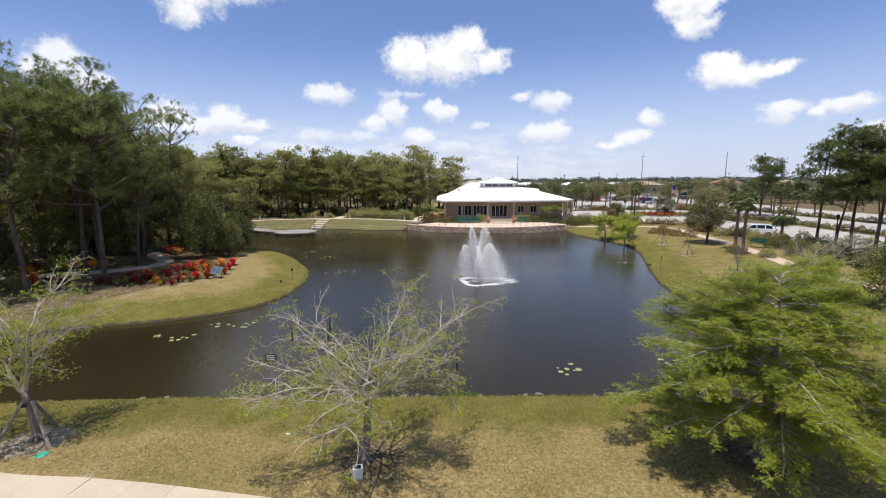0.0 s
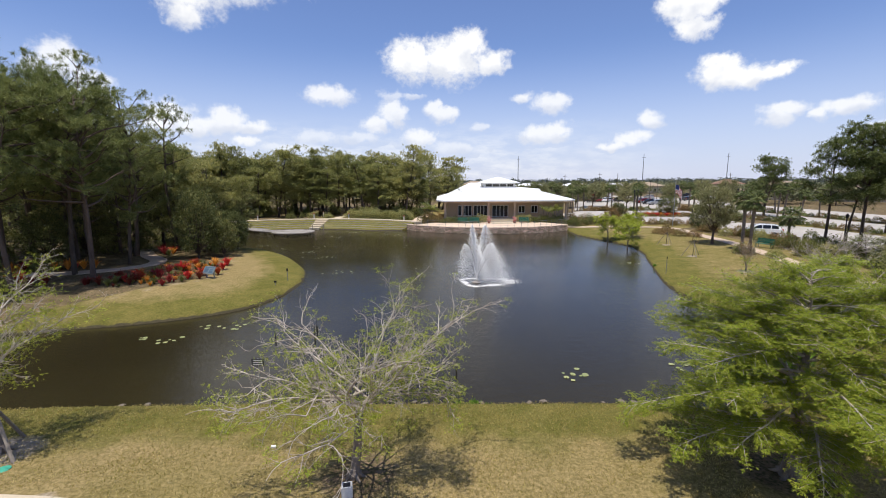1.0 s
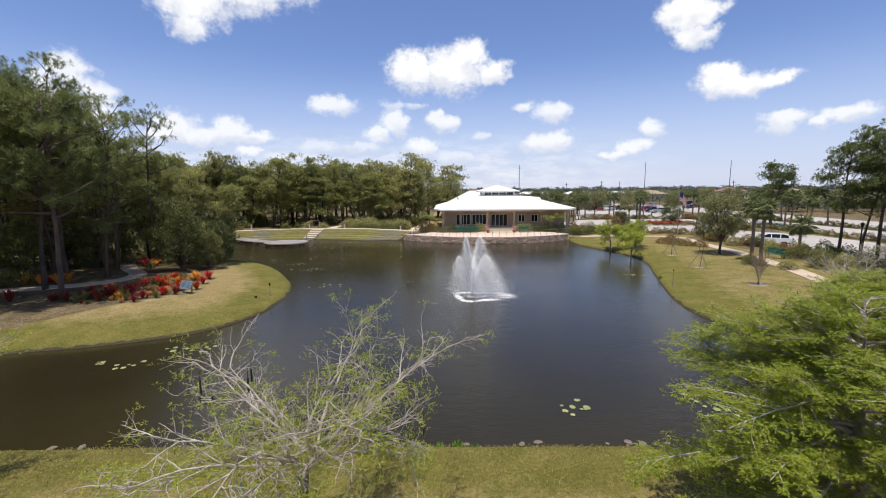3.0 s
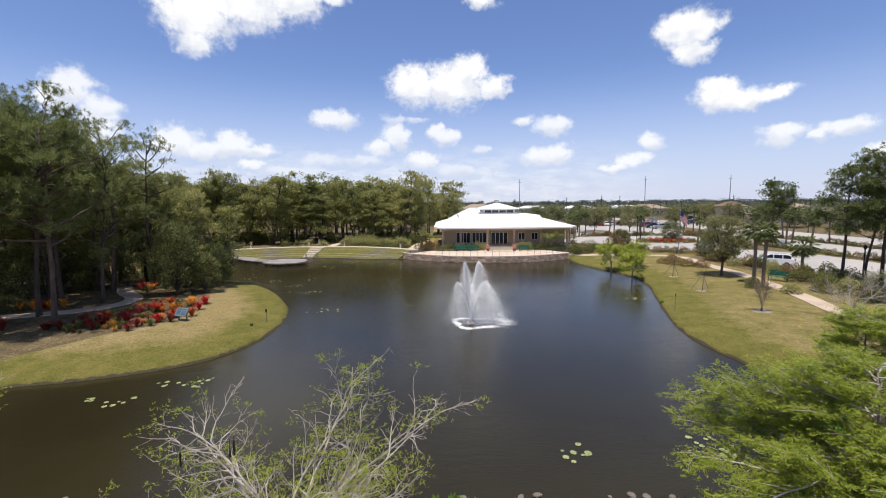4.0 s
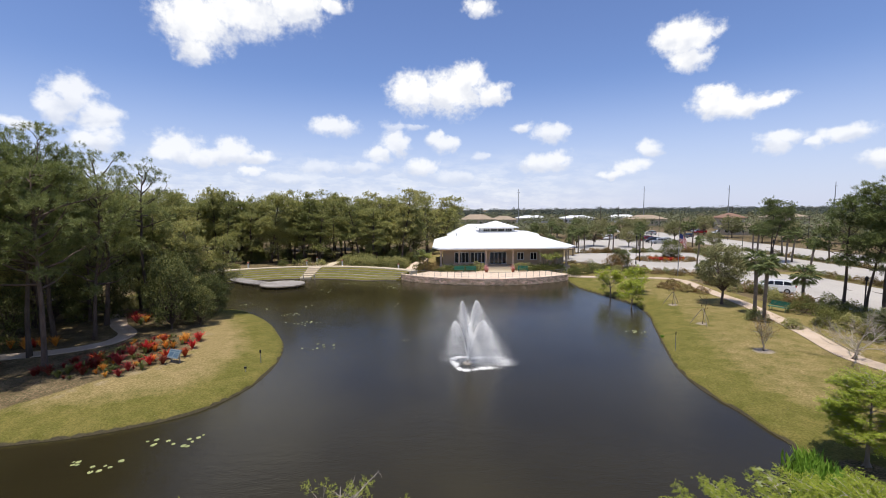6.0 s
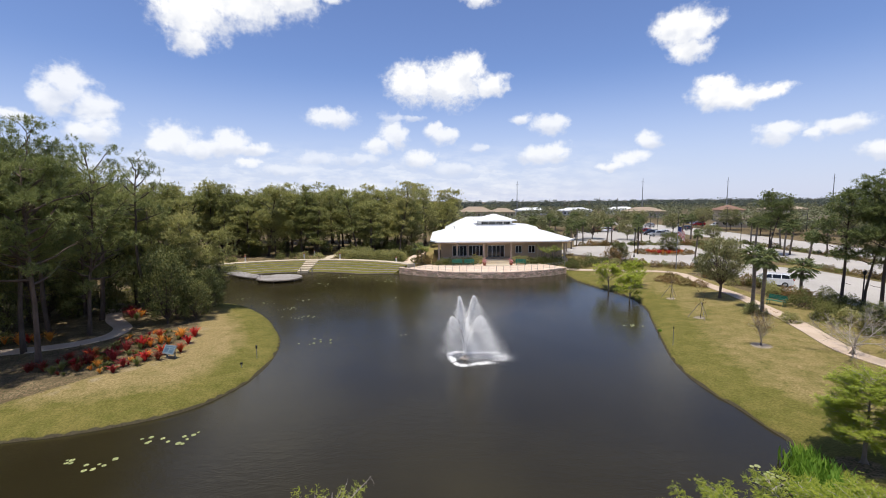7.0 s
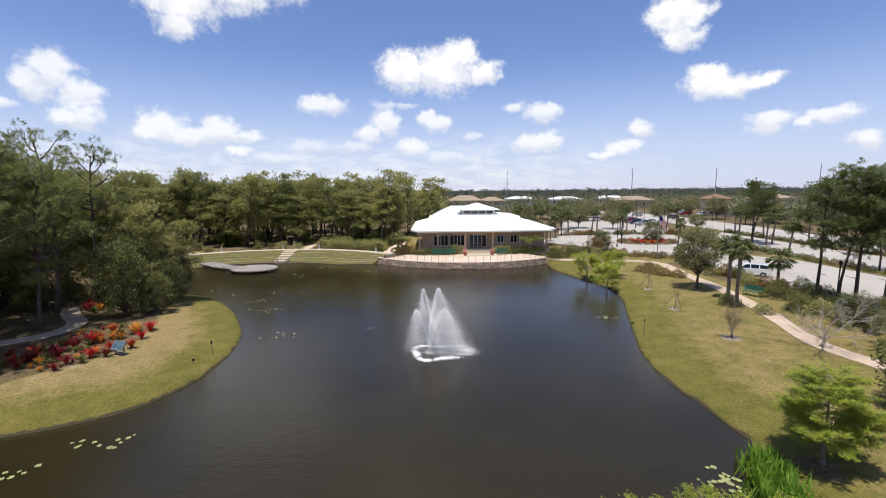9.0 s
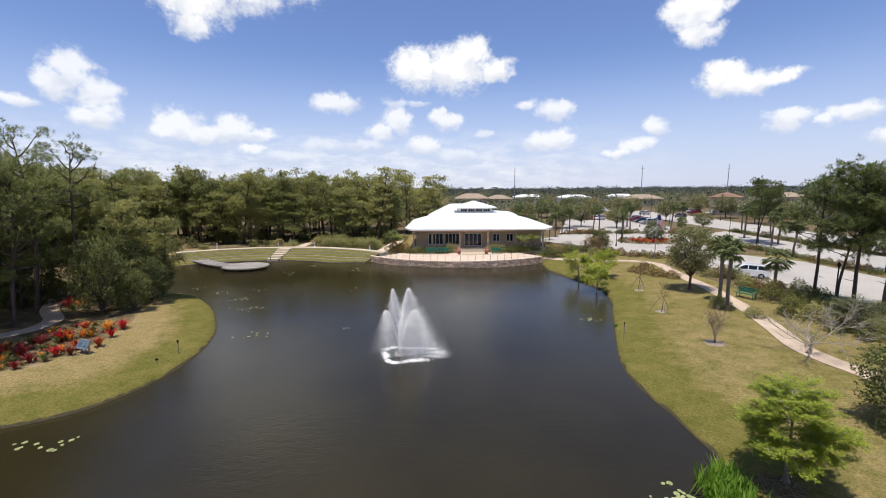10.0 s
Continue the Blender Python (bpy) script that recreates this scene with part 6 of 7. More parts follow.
def bromeliad(seed, material, label, n=44, h=0.7):
    rs = np.random.RandomState(seed)
    v, f, k = [np.array([0, 0, -0.03])], [], 1
    for i in range(n):
        q, tilt, ln = i * 2.4 + rs.uniform(-0.3, 0.3), rs.uniform(0.08, 0.85), h * rs.uniform(0.6, 1.15)
        o, s = np.array([math.cos(q), math.sin(q), 0]), np.array([-math.sin(q), math.cos(q), 0]) * 0.034
        p = [np.array([0, 0, -0.03]), o * tilt * ln * 0.45 + np.array([0, 0, ln * 0.55]), o * tilt * ln * 1.0 + np.array([0, 0, ln * (0.85 - 0.25 * tilt)])]
        v += [p[0] + s * 0.5, p[1] + s, p[1] - s, p[2]]
        f += [(0, k, k + 1, k + 2), (k + 2, k + 1, k + 3)]
        k += 4
    t = thing("bromeliad", label, "bromeliad", group="bromeliads in the bed")
    child("rosette", mesh_of("rosette", [Vector(p) for p in v], f, material), t)
    return t


broms = [bromeliad(101, RED_L, "bright red bromeliad rosette"), bromeliad(102, ORANGE_L, "orange-yellow bromeliad with arching leaves"), bromeliad(103, DARKRED_L, "dark red bromeliad rosette"), bromeliad(104, SHRUB_L, "green bromeliad with arching leaves")]


def bed_edge(y):
    return float(np.interp(y, [20, 26.5, 29.3, 31.4, 33, 35.6, 40, 44, 54], [-25, -23.5, -21.2, -19.4, -18.5, -18.4, -19.6, -21.5, -25]))


rng = random.Random(105)
for x, y, k, q in [(-21.3, 35.4, 0, 1.5), (-19.3, 32.8, 0, 1.2), (-18.9, 34.0, 0, 1.4), (-17.9, 34.6, 0, 1.35), (-18.4, 36.4, 0, 1.3), (-18.9, 38.2, 0, 1.5), (-21.5, 37.8, 0, 1.4), (-19.2, 38.6, 0, 1.2), (-21.0, 35.9, 0, 1.2),
                   (-22.6, 32.5, 0, 1.1), (-21.7, 34.4, 2, 1.4), (-21.4, 32.7, 2, 1.4), (-23.2, 31.6, 0, 1.1), (-24.2, 32.4, 2, 1.3), (-22.2, 33.4, 2, 1.3), (-23.4, 33.3, 0, 1.2),
                   (-19.7, 37.7, 1, 1.3), (-20.0, 38.2, 1, 1.2), (-20.4, 36.3, 1, 1.1), (-19.9, 36.4, 1, 1.0), (-19.5, 33.5, 1, 0.9), (-21.6, 36.3, 1, 1.2), (-20.8, 35.6, 1, 0.9),
                   (-18.5, 33.0, 2, 1.1), (-19.2, 31.9, 3, 1.1), (-20.0, 31.7, 2, 1.2), (-20.8, 31.2, 3, 1.1), (-19.9, 30.7, 2, 1.0), (-21.6, 31.6, 1, 0.9), (-22.4, 30.9, 2, 1.1), (-23.6, 30.4, 3, 1.2), (-24.6, 30.9, 2, 1.2)]:
    put(broms[k], x, y, q * rng.uniform(0.9, 1.1), rng.uniform(0, 360))
for i in range(34):   # low dark plants behind the bright ones
    y = rng.uniform(30.6, 36.5)
    put(broms[2 if rng.random() < 0.45 else 3], bed_edge(y) - rng.uniform(2.6, 6.0), y, rng.uniform(0.7, 1.15), rng.uniform(0, 360))
for i in range(80):   # small plants among the bright ones
    y = rng.uniform(30.2, 39.5)
    put(broms[rng.choice((2, 3, 3, 1))], bed_edge(y) - rng.uniform(0.5, 5.0), y, rng.uniform(0.4, 0.75), rng.uniform(0, 360))
for x, y, k in [(-30.2, 36.4, 1), (-30.8, 37.1, 1), (-31.4, 36.2, 1), (-32.0, 37.0, 1), (-31, 36.6, 0), (-32.6, 36.3, 1), (-29.6, 36.9, 1), (-28.6, 44.6, 1), (-27.9, 45.2, 0), (-29.2, 45.2, 2), (-28.2, 44.0, 2), (-27.6, 44.4, 1), (-27.4, 43.4, 3), (-34, 34.6, 1), (-35, 35.0, 1), (-34.5, 35.6, 2), (-29.8, 31.2, 2), (-31, 31.6, 0), (-32, 31.8, 0), (-28.6, 31.0, 2)]:
    put(broms[k], x, y, rng.uniform(1.2, 1.7), rng.uniform(0, 360))
for i in range(60):   # flower bed in the drop-off drive
    q, r = rng.uniform(0, 6.28), math.sqrt(rng.random())
    put(broms[0 if rng.random() < 0.8 else 1], 45.8 + 3.4 * r * math.cos(q), 89 + 2.2 * r * math.sin(q), rng.uniform(1.0, 1.5), 0)
for p in broms:
    away(p)

panel = thing("garden_sign", "tilted pale information panel on two posts", "sign", (-17.9, 33.4, height(-17.9, 33.4)), -18)
for x in (-0.38, 0.38):
    part("post", Geo().box(x - 0.04, x + 0.04, 0.02, 0.1, -0.3, 0.62), GREYMETAL, panel)
board = part("board", Geo().box(-0.52, 0.52, -0.03, 0.03, -0.33, 0.33, pose(0, -0.02, 0.62, -35, 0, 0)), GREYMETAL, panel)
part("sheet", Geo().box(-0.48, 0.48, -0.036, -0.032, -0.29, 0.29, pose(0, -0.02, 0.62, -35, 0, 0)), surface("pale_print", (0.17, 0.22, 0.25), (0.12, 0.17, 0.2), 2, 20, 0.4, 0), board)
ink = surface("sign_ink", (0.05, 0.09, 0.14), (0.08, 0.13, 0.18), 4, 30, 0.5, 0)
for x0, x1, z0, z1 in [(-0.4, -0.05, -0.2, 0.12), (0.05, 0.4, -0.22, -0.02), (0.05, 0.4, 0.03, 0.1), (-0.4, 0.4, 0.17, 0.24)]:
    part("print_bar", Geo().box(x0, x1, -0.04, -0.037, z0, z1, pose(0, -0.02, 0.62, -35, 0, 0)), ink, board)


def small_sign(x, y, h, w, t, label, turn=0.0):
    s = thing("post_sign", label, "sign", (x, y, height(x, y)), turn)
    part("post", Geo().lathe([(0.022, -0.3), (0.022, h)], sides=6), GREYMETAL, s)
    plate = part("plate", Geo().box(-w, w, -0.03, -0.018, h - 2 * t, h), DARKMETAL, s, "dark metal plate")
    if w > 0.15:
        for i in range(3):
            part("text_bar", Geo().box(-w * 0.75, w * 0.75, -0.034, -0.031, h - 0.07 - i * 0.08, h - 0.04 - i * 0.08), WHITE, plate)


small_sign(-6.3, 15.05, 1.75, 0.22, 0.14, "dark sign plate on a thin post at the shore")
small_sign(-12.2, 34.4, 1.0, 0.06, 0.12, "thin stake with a small dark plate on the bank", 20)
small_sign(-12.5, 32.6, 0.35, 0.09, 0.07, "low dark marker on the bank", 20)
small_sign(19.6, 36.6, 1.5, 0.03, 0.1, "thin leaning stake on the bank", -20)

# ---- foreground lawn ----
light = thing("ground_light", "white box uplight on the lawn below the tree", "light", (-2.0, 9.75, height(-2.0, 9.75)), 12)
part("housing", Geo().box(-0.13, 0.13, -0.11, 0.11, -0.1, 0.3), WHITE, light)
part("lens", Geo().box(-0.085, 0.085, -0.07, 0.07, 0.302, 0.31), DARKMETAL, light, "dark lamp glass")
lid = thing("valve_lid", "green oval valve box lid in the grass", "lid", (-11.4, 10.9, height(-11.4, 10.9)))
part("cover", Geo().lathe([(0.17, -0.05), (0.17, 0.02), (0.15, 0.03)], sides=14), surface("green_plastic", (0.05, 0.33, 0.22), (0.07, 0.38, 0.26), 3, 30, 0.5, 0.1), lid)
mark = thing("lawn_marker", "small white marker flag lying on the lawn", "marker", (-4.6, 11.9, height(-4.6, 11.9)))
part("tag", Geo().box(-0.07, 0.07, -0.04, 0.04, 0.0, 0.06), WHITE, mark)
for i, (dx, dy) in enumerate([(1.0, -0.55), (-0.75, -0.6), (-0.2, 1.0)]):
    x, y = -12.4 + dx, 11.75 + dy
    p = thing("tree_prop", "weathered timber prop leaning on the young trunk", "prop", (x, y, height(x, y)), group="timber props")
    part("pole", Geo().tube([(0, 0, -0.08), (-dx * 0.84, -dy * 0.84 + 0.05, 1.28)], [0.05, 0.045], 6), STAKEWOOD, p)
strap = thing("tree_strap", "black strap tied round the propped trunk", "strap", (-12.58, 11.82, height(-12.4, 11.75) + 1.2))
part("band", Geo().lathe([(0.17, -0.05), (0.18, 0.0), (0.17, 0.06)], sides=12), DARKMETAL, strap)
base = Vector((-2.0, 10.5, height(-2.0, 10.5) - 0.02))
for goal in (Vector((-4.3, 10.7, 4.6)), Vector((-3.0, 10.8, 4.6)), Vector((-2.7, 11.0, 5.0)), Vector((0.7, 10.6, 4.0))):
    tip = min(TIPS[41], key=lambda p: (p + base - goal).length) + base
    p = thing("hanging_weight", "dark tube hung from a branch to bend it", "weight", tip - Vector((0, 0, 0.5)))
    part("tube", Geo().lathe([(0.01, 0.0), (0.02, 0.03), (0.02, 0.28), (0.01, 0.31)], sides=8), DARKMETAL, p)
    part("cord", Geo().tube([(0, 0, 0.3), (0, 0.0, 0.51)], [0.006, 0.006], 4), DARKMETAL, p)

# ---- terrace furniture ----


def bench(x, y, z, turn=0.0):
    b = thing("bench", "green slatted park bench on the terrace", "bench", (x, y, z), turn, group="green benches")
    for i in range(4):
        part("seat_slat", Geo().box(-0.85, 0.85, -0.28 + i * 0.125, -0.18 + i * 0.125, 0.42, 0.455), GREENPAINT, b)
    for i in range(4):
        part("back_slat", Geo().box(-0.85, 0.85, 0.24 + i * 0.03, 0.27 + i * 0.03, 0.52 + i * 0.12, 0.62 + i * 0.12), GREENPAINT, b)
    for sx in (-0.72, 0.72):
        part("leg_frame", Geo().tube([(sx, -0.25, -0.02), (sx, -0.24, 0.42), (sx, 0.22, 0.41), (sx, 0.36, 1.0)], [0.03] * 4, 6).tube([(sx, 0.22, 0.41), (sx, 0.3, -0.02)], [0.03] * 2, 6), GREENPAINT, b)
        part("armrest", Geo().box(sx - 0.03, sx + 0.03, -0.28, 0.28, 0.63, 0.67), GREENPAINT, b)


bench(4.0, 75.5, DECK_Z), bench(6.0, 75.4, DECK_Z), bench(14.7, 75.2, DECK_Z)
bench(35.3, 46.4, height(35.3, 46.4) + 0.02, -65)
for x in (8.55, 13.0):
    p = thing("flower_pot", "terracotta pot full of pink flowers", "flower pot", (x, 75.0, DECK_Z), group="pots beside the entrance walk")
    part("pot", Geo().lathe([(0.2, 0.0), (0.3, 0.38), (0.34, 0.4), (0.34, 0.46), (0.28, 0.46)], sides=14), TERRACOTTA, p)
    rs = np.random.RandomState(int(x * 10))
    child("foliage", leaf_mesh("foliage", rs, clump(rs, (0, 0, 0.75), 0.2, 110, 0.9), 0.14, 0.05, 3, PINK_L), p)


def railing():
    r = tagged(new("railing"), "low cable railing with slim posts along the terrace", "railing", kind="structure")
    angles = [-128 + i * 74 / 24 for i in range(25)]
    for a in angles:
        x, y = WALL_C[0] + (WALL_R - 0.25) * math.cos(radians(a)), WALL_C[1] + (WALL_R - 0.25) * math.sin(radians(a))
        part("post", Geo().box(x - 0.025, x + 0.025, y - 0.025, y + 0.025, DECK_Z, DECK_Z + 0.95), GREYMETAL, r)
    for z in (0.3, 0.6, 0.92):
        part("cable", Geo().tube([(*p, DECK_Z + z) for p in arc(WALL_C, WALL_R - 0.25, -128, -54, 48)], [0.008 if z < 0.9 else 0.016] * 49, 4), GREYMETAL, r)


railing()

# ---- hedges and shrubs ----
hedge = [shrub("hedge_shrub", 111, 1.9, 0.85, SHRUB_L, "clipped green hedge shrub", 700, 0.1, 0.036), shrub("hedge_shrub", 112, 2.1, 1.0, BROWN_L, "bronze-brown hedge shrub beside the path", 700, 0.1, 0.036),
         shrub("shrub", 113, 2.4, 1.5, SHRUB_L, "rounded green shrub in the planting", 850, 0.11, 0.04), shrub("shrub", 114, 1.9, 1.2, PALE_L, "pale green shrub in the planting", 600, 0.12, 0.042),
         shrub("shrub", 115, 3.0, 2.4, BROWN_L, "large bronze-leaved shrub beside the lawn", 1000, 0.13, 0.05)]
rng = random.Random(117)
for x in np.arange(1.6, 8.2, 1.15):
    put(hedge[0 if rng.random() < 0.6 else 3], x, 76.9 + rng.uniform(-0.3, 0.3), rng.uniform(1.1, 1.4), rng.uniform(0, 360), z=DECK_Z - 0.03)
for x in np.arange(14.4, 22, 1.15):
    put(hedge[0 if rng.random() < 0.7 else 3], x, 76.8 + 0.02 * (x - 14) + rng.uniform(-0.3, 0.3), rng.uniform(1.1, 1.4), rng.uniform(0, 360), z=DECK_Z - 0.03)
for x, y, k, s in [(-2.0, 77.5, 4, 0.95), (-0.4, 77.2, 4, 0.8), (-1.2, 78.8, 2, 1.0), (0.6, 76.2, 2, 0.7), (-3.0, 79.4, 2, 1.0), (-6.6, 81, 2, 1.0), (-8.5, 83, 3, 1.1), (-10, 83.6, 2, 1.2),
                   (22.6, 73.4, 2, 1.1), (24.4, 74.0, 2, 1.0), (23.5, 75.8, 0, 1.2), (26, 74.5, 2, 0.9), (25.5, 77, 4, 0.7), (27.5, 76.5, 0, 1.1), (24, 79, 4, 0.8), (29.5, 77.5, 0, 1.2), (28, 80, 2, 1.0), (31.2, 78.5, 4, 1.1), (33.0, 80.0, 4, 1.2), (30, 74, 3, 1.0), (31.5, 73, 0, 1.1)]:
    put(hedge[k], x, y, s, rng.uniform(0, 360))
for i in range(46):   # planting between the path and the car park
    y = rng.uniform(27, 63)
    edge = float(np.interp(y, [27, 33, 38, 42, 46, 51, 55, 63], [32.0, 32.2, 33.4, 34.9, 35.6, 36.6, 37.0, 37.5]))
    x = rng.uniform(edge + 0.5, 39.9 if y > 49 else 41.6)
    k = 1 if y > 46 and rng.random() < 0.7 else rng.choice((0, 2, 2, 3))
    put(hedge[k], x, y, rng.uniform(0.75, 1.25), rng.uniform(0, 360))
for x, y, k, s in [(31.2, 58.6, 1, 0.9), (32.3, 57.2, 1, 0.95), (33.3, 56.0, 1, 0.9), (30.6, 60.2, 1, 0.8), (32.5, 61.5, 1, 1.0), (37.5, 70, 1, 1.0), (39, 70.4, 1, 1.0), (35.6, 71.6, 1, 1.0), (34, 73.2, 1, 1.1), (33.0, 74.6, 1, 1.1), (37.2, 72.2, 0, 1.0), (40.6, 69.2, 1, 1.0),
                   (30.6, 43.6, 3, 0.7), (31.2, 42.8, 3, 0.6), (31.6, 44.6, 2, 0.6), (31.9, 40.2, 3, 0.7), (32.2, 41.2, 3, 0.6)]:
    put(hedge[k], x, y, s, rng.uniform(0, 360))
for i in range(34):   # hedge in the median of the car park
    put(hedge[0 if rng.random() < 0.7 else 1], 58.7 + rng.uniform(-0.5, 0.5), 24 + i * 1.75, rng.uniform(0.85, 1.15), rng.uniform(0, 360))
for i in range(36):
    put(hedge[1 if rng.random() < 0.6 else 0], 73.7 + rng.uniform(-0.5, 0.5), 40 + i * 1.9, rng.uniform(0.85, 1.15), rng.uniform(0, 360))
for i in range(20):   # islands round the drop-off drive
    q = i / 20 * 6.283
    put(hedge[1], 45.8 + 5.2 * math.cos(q), 89 + 3.6 * math.sin(q), 0.7, rng.uniform(0, 360))
for i in range(26):
    put(hedge[rng.choice((0, 1))], rng.uniform(34, 66), 104.2 + rng.uniform(-0.7, 0.7), rng.uniform(0.9, 1.3), rng.uniform(0, 360))
for i in range(24):
    put(hedge[rng.choice((0, 1, 2))], 53 + 0.28 * i + rng.uniform(-0.5, 0.5), 76.5 + i * 1.05, rng.uniform(0.9, 1.2), rng.uniform(0, 360))
for u in hedge:
    away(u)

bush = broadleaf(121, 4.4, 4.4, DARK_L, "dense dark broadleaf tree, leafy to the ground", "bushy_tree", 46, 110, 0.15, 0.055, 0.1, 0.1)
for x, y, s, q in [(-23.7, 42.2, 0.9, 1.45), (-21.9, 43.6, 0.62, 0.85), (-25.0, 45.6, 0.85, 1.5), (-22.4, 46.6, 0.7, 1.0), (-23.9, 49.6, 0.8, 1.15), (-27.2, 48.2, 0.85, 1.4), (-33, 46.2, 1.0, 1.3), (-37, 45, 1.1, 1.4), (-36, 39.5, 0.8, 1.0), (-40, 37, 0.9, 1.1), (-39, 32.5, 0.8, 1.0), (-43, 48, 1.2, 1.5), (-33, 54, 0.9, 1.1),
                   (33.2, 80.2, 0.7, 0.7), (27.0, 23.8, 0.85, 0.85), (47.2, 89.6, 0.9, 0.9), (40, 66.4, 0.6, 0.6)]:
    put(bush, x, y, s, rng.uniform(0, 360), sz=q)
away(bush)
bare = cypress(123, "leafless grey tree with crooked branches beside the path", 0.7, 7, 2.1, 1, BUD_L, 0.2, 0.015, 4, (0.1, 0.0), 0.06, 0.11, 0.55, forks=3)
at(bare, 29.6, 32.3)
twig = cypress(125, "upright multi-stemmed shrub with sparse leaves in a mulch ring", 0.15, 10, 1.25, 1, BROWN_L, 0.11, 0.014, 5, (0, 0), 0.7, 0.045, 3.4, forks=2)
tagged(at(twig, 25.1, 34.7), category="shrub")
twig.scale = (0.9, 0.9, 1.25)


def sapling(x, y, h):
    s = thing("sapling", "thin staked sapling with few leaves", "sapling", (x, y, height(x, y)))
    rng, rs = random.Random(int(x * 7)), np.random.RandomState(int(x * 7))
    g = Geo().tube(limb(rng, (0, 0, -0.1), (0, 0, 1), h, 5, 0.04), taper(0.03, 0.008, 6), 5)
    tips = []
    for i in range(12):
        q = i * 2.4
        br = limb(rng, (0, 0, h * (0.4 + 0.05 * i)), (math.cos(q), math.sin(q), 0.7), 0.5, 3, 0.2)
        g.tube(br, [0.012, 0.01, 0.007, 0.004], 4, False)
        tips.append(br[-1])
    part("stem", g, BARK, s)
    child("foliage", leaf_mesh("foliage", rs, np.array(tips), 0.16, 0.03, 9, BROWN_L), s)
    for i in range(3):
        q = i * 2.09 + 0.4
        p = thing("support_stake", "thin wooden stake propping a sapling", "stake", (x + math.cos(q) * 1.0, y + math.sin(q) * 1.0, height(x, y)), group="sapling stakes")
        part("pole", Geo().tube([(0, 0, -0.06), (-math.cos(q) * 0.95, -math.sin(q) * 0.95, 1.5)], [0.028, 0.024], 5), STAKEWOOD, p)


sapling(25.5, 42.9, 2.6), sapling(27.2, 51.3, 3.0)

# ---- flag, lamps, vehicles ----
flag = thing("flagpole", "tall pole with a limp striped flag", "flagpole", (37.4, 69.0, LAND))
part("pole", Geo().lathe([(0.07, -0.1), (0.055, 3.5), (0.035, 6.8)], sides=8), GREYMETAL, flag)
part("finial", Geo().lathe([(0.02, 6.8), (0.09, 6.88), (0.02, 6.98)], sides=8), GREYMETAL, flag)
FLAGRED = surface("flag_red", (0.45, 0.035, 0.045), (0.38, 0.03, 0.04), 3, 20, 0.85, 0.1)
FLAGBLUE = surface("flag_blue", (0.03, 0.045, 0.17), (0.025, 0.04, 0.14), 3, 20, 0.85, 0.1)
cloth = child("flag_cloth", None, flag, "red and white striped flag with a blue corner")


def cloth_strip(x0, x1, z0, z1, n=8):
    g, v = Geo(), []
    for i in range(n + 1):
        x = x0 + (x1 - x0) * i / n
        sag = -0.42 * x * x
        y = 0.13 * math.sin(x * 7.0)
        for dy in (-0.006, 0.006):
            v += [Vector((0.06 + x * 0.6, y + dy, z0 + sag)), Vector((0.06 + x * 0.6, y + dy, z1 + sag))]
    f = []
    for i in range(n):
        k = 4 * i
        f += [(k, k + 4, k + 5, k + 1), (k + 2, k + 3, k + 7, k + 6), (k + 1, k + 5, k + 7, k + 3), (k, k + 2, k + 6, k + 4)]
    return g.add(v, f)


for i in range(13):
    z1 = 6.6 - i * 0.105
    part("stripe", cloth_strip(0.75 if i < 7 else 0.0, 1.7, z1 - 0.103, z1), FLAGRED if i % 2 == 0 else WHITE, cloth)
part("canton", cloth_strip(0.0, 0.745, 6.6 - 7 * 0.105, 6.6), FLAGBLUE, cloth)


def street_lamp(x, y, h, lantern=True):
    s = thing("street_lamp", "black lamp post with a lantern head", "street lamp", (x, y, LAND))
    part("pole", Geo().lathe([(0.12, -0.1), (0.12, 0.5), (0.06, 0.6), (0.05, h)], sides=8), DARKMETAL, s)
    if lantern:
        part("lantern", Geo().lathe([(0.06, h), (0.13, h + 0.1), (0.16, h + 0.34), (0.08, h + 0.42), (0.02, h + 0.5)], sides=8), DARKMETAL, s)
    else:
        part("arm", Geo().box(-0.5, 0.5, -0.05, 0.05, h, h + 0.1), DARKMETAL, s)


for x, y, h in [(42.1, 44.5, 3.3), (39.8, 87.2, 5.0), (37.2, 83.0, 5.0), (66, 96, 5.0), (58.8, 78, 4.4)]:
    street_lamp(x, y, h)
for x, y, h in [(58, 120, 7), (70, 128, 8), (75, 150, 8), (48, 135, 7), (92, 140, 8), (92, 110, 8)]:
    street_lamp(x, y, h, False)


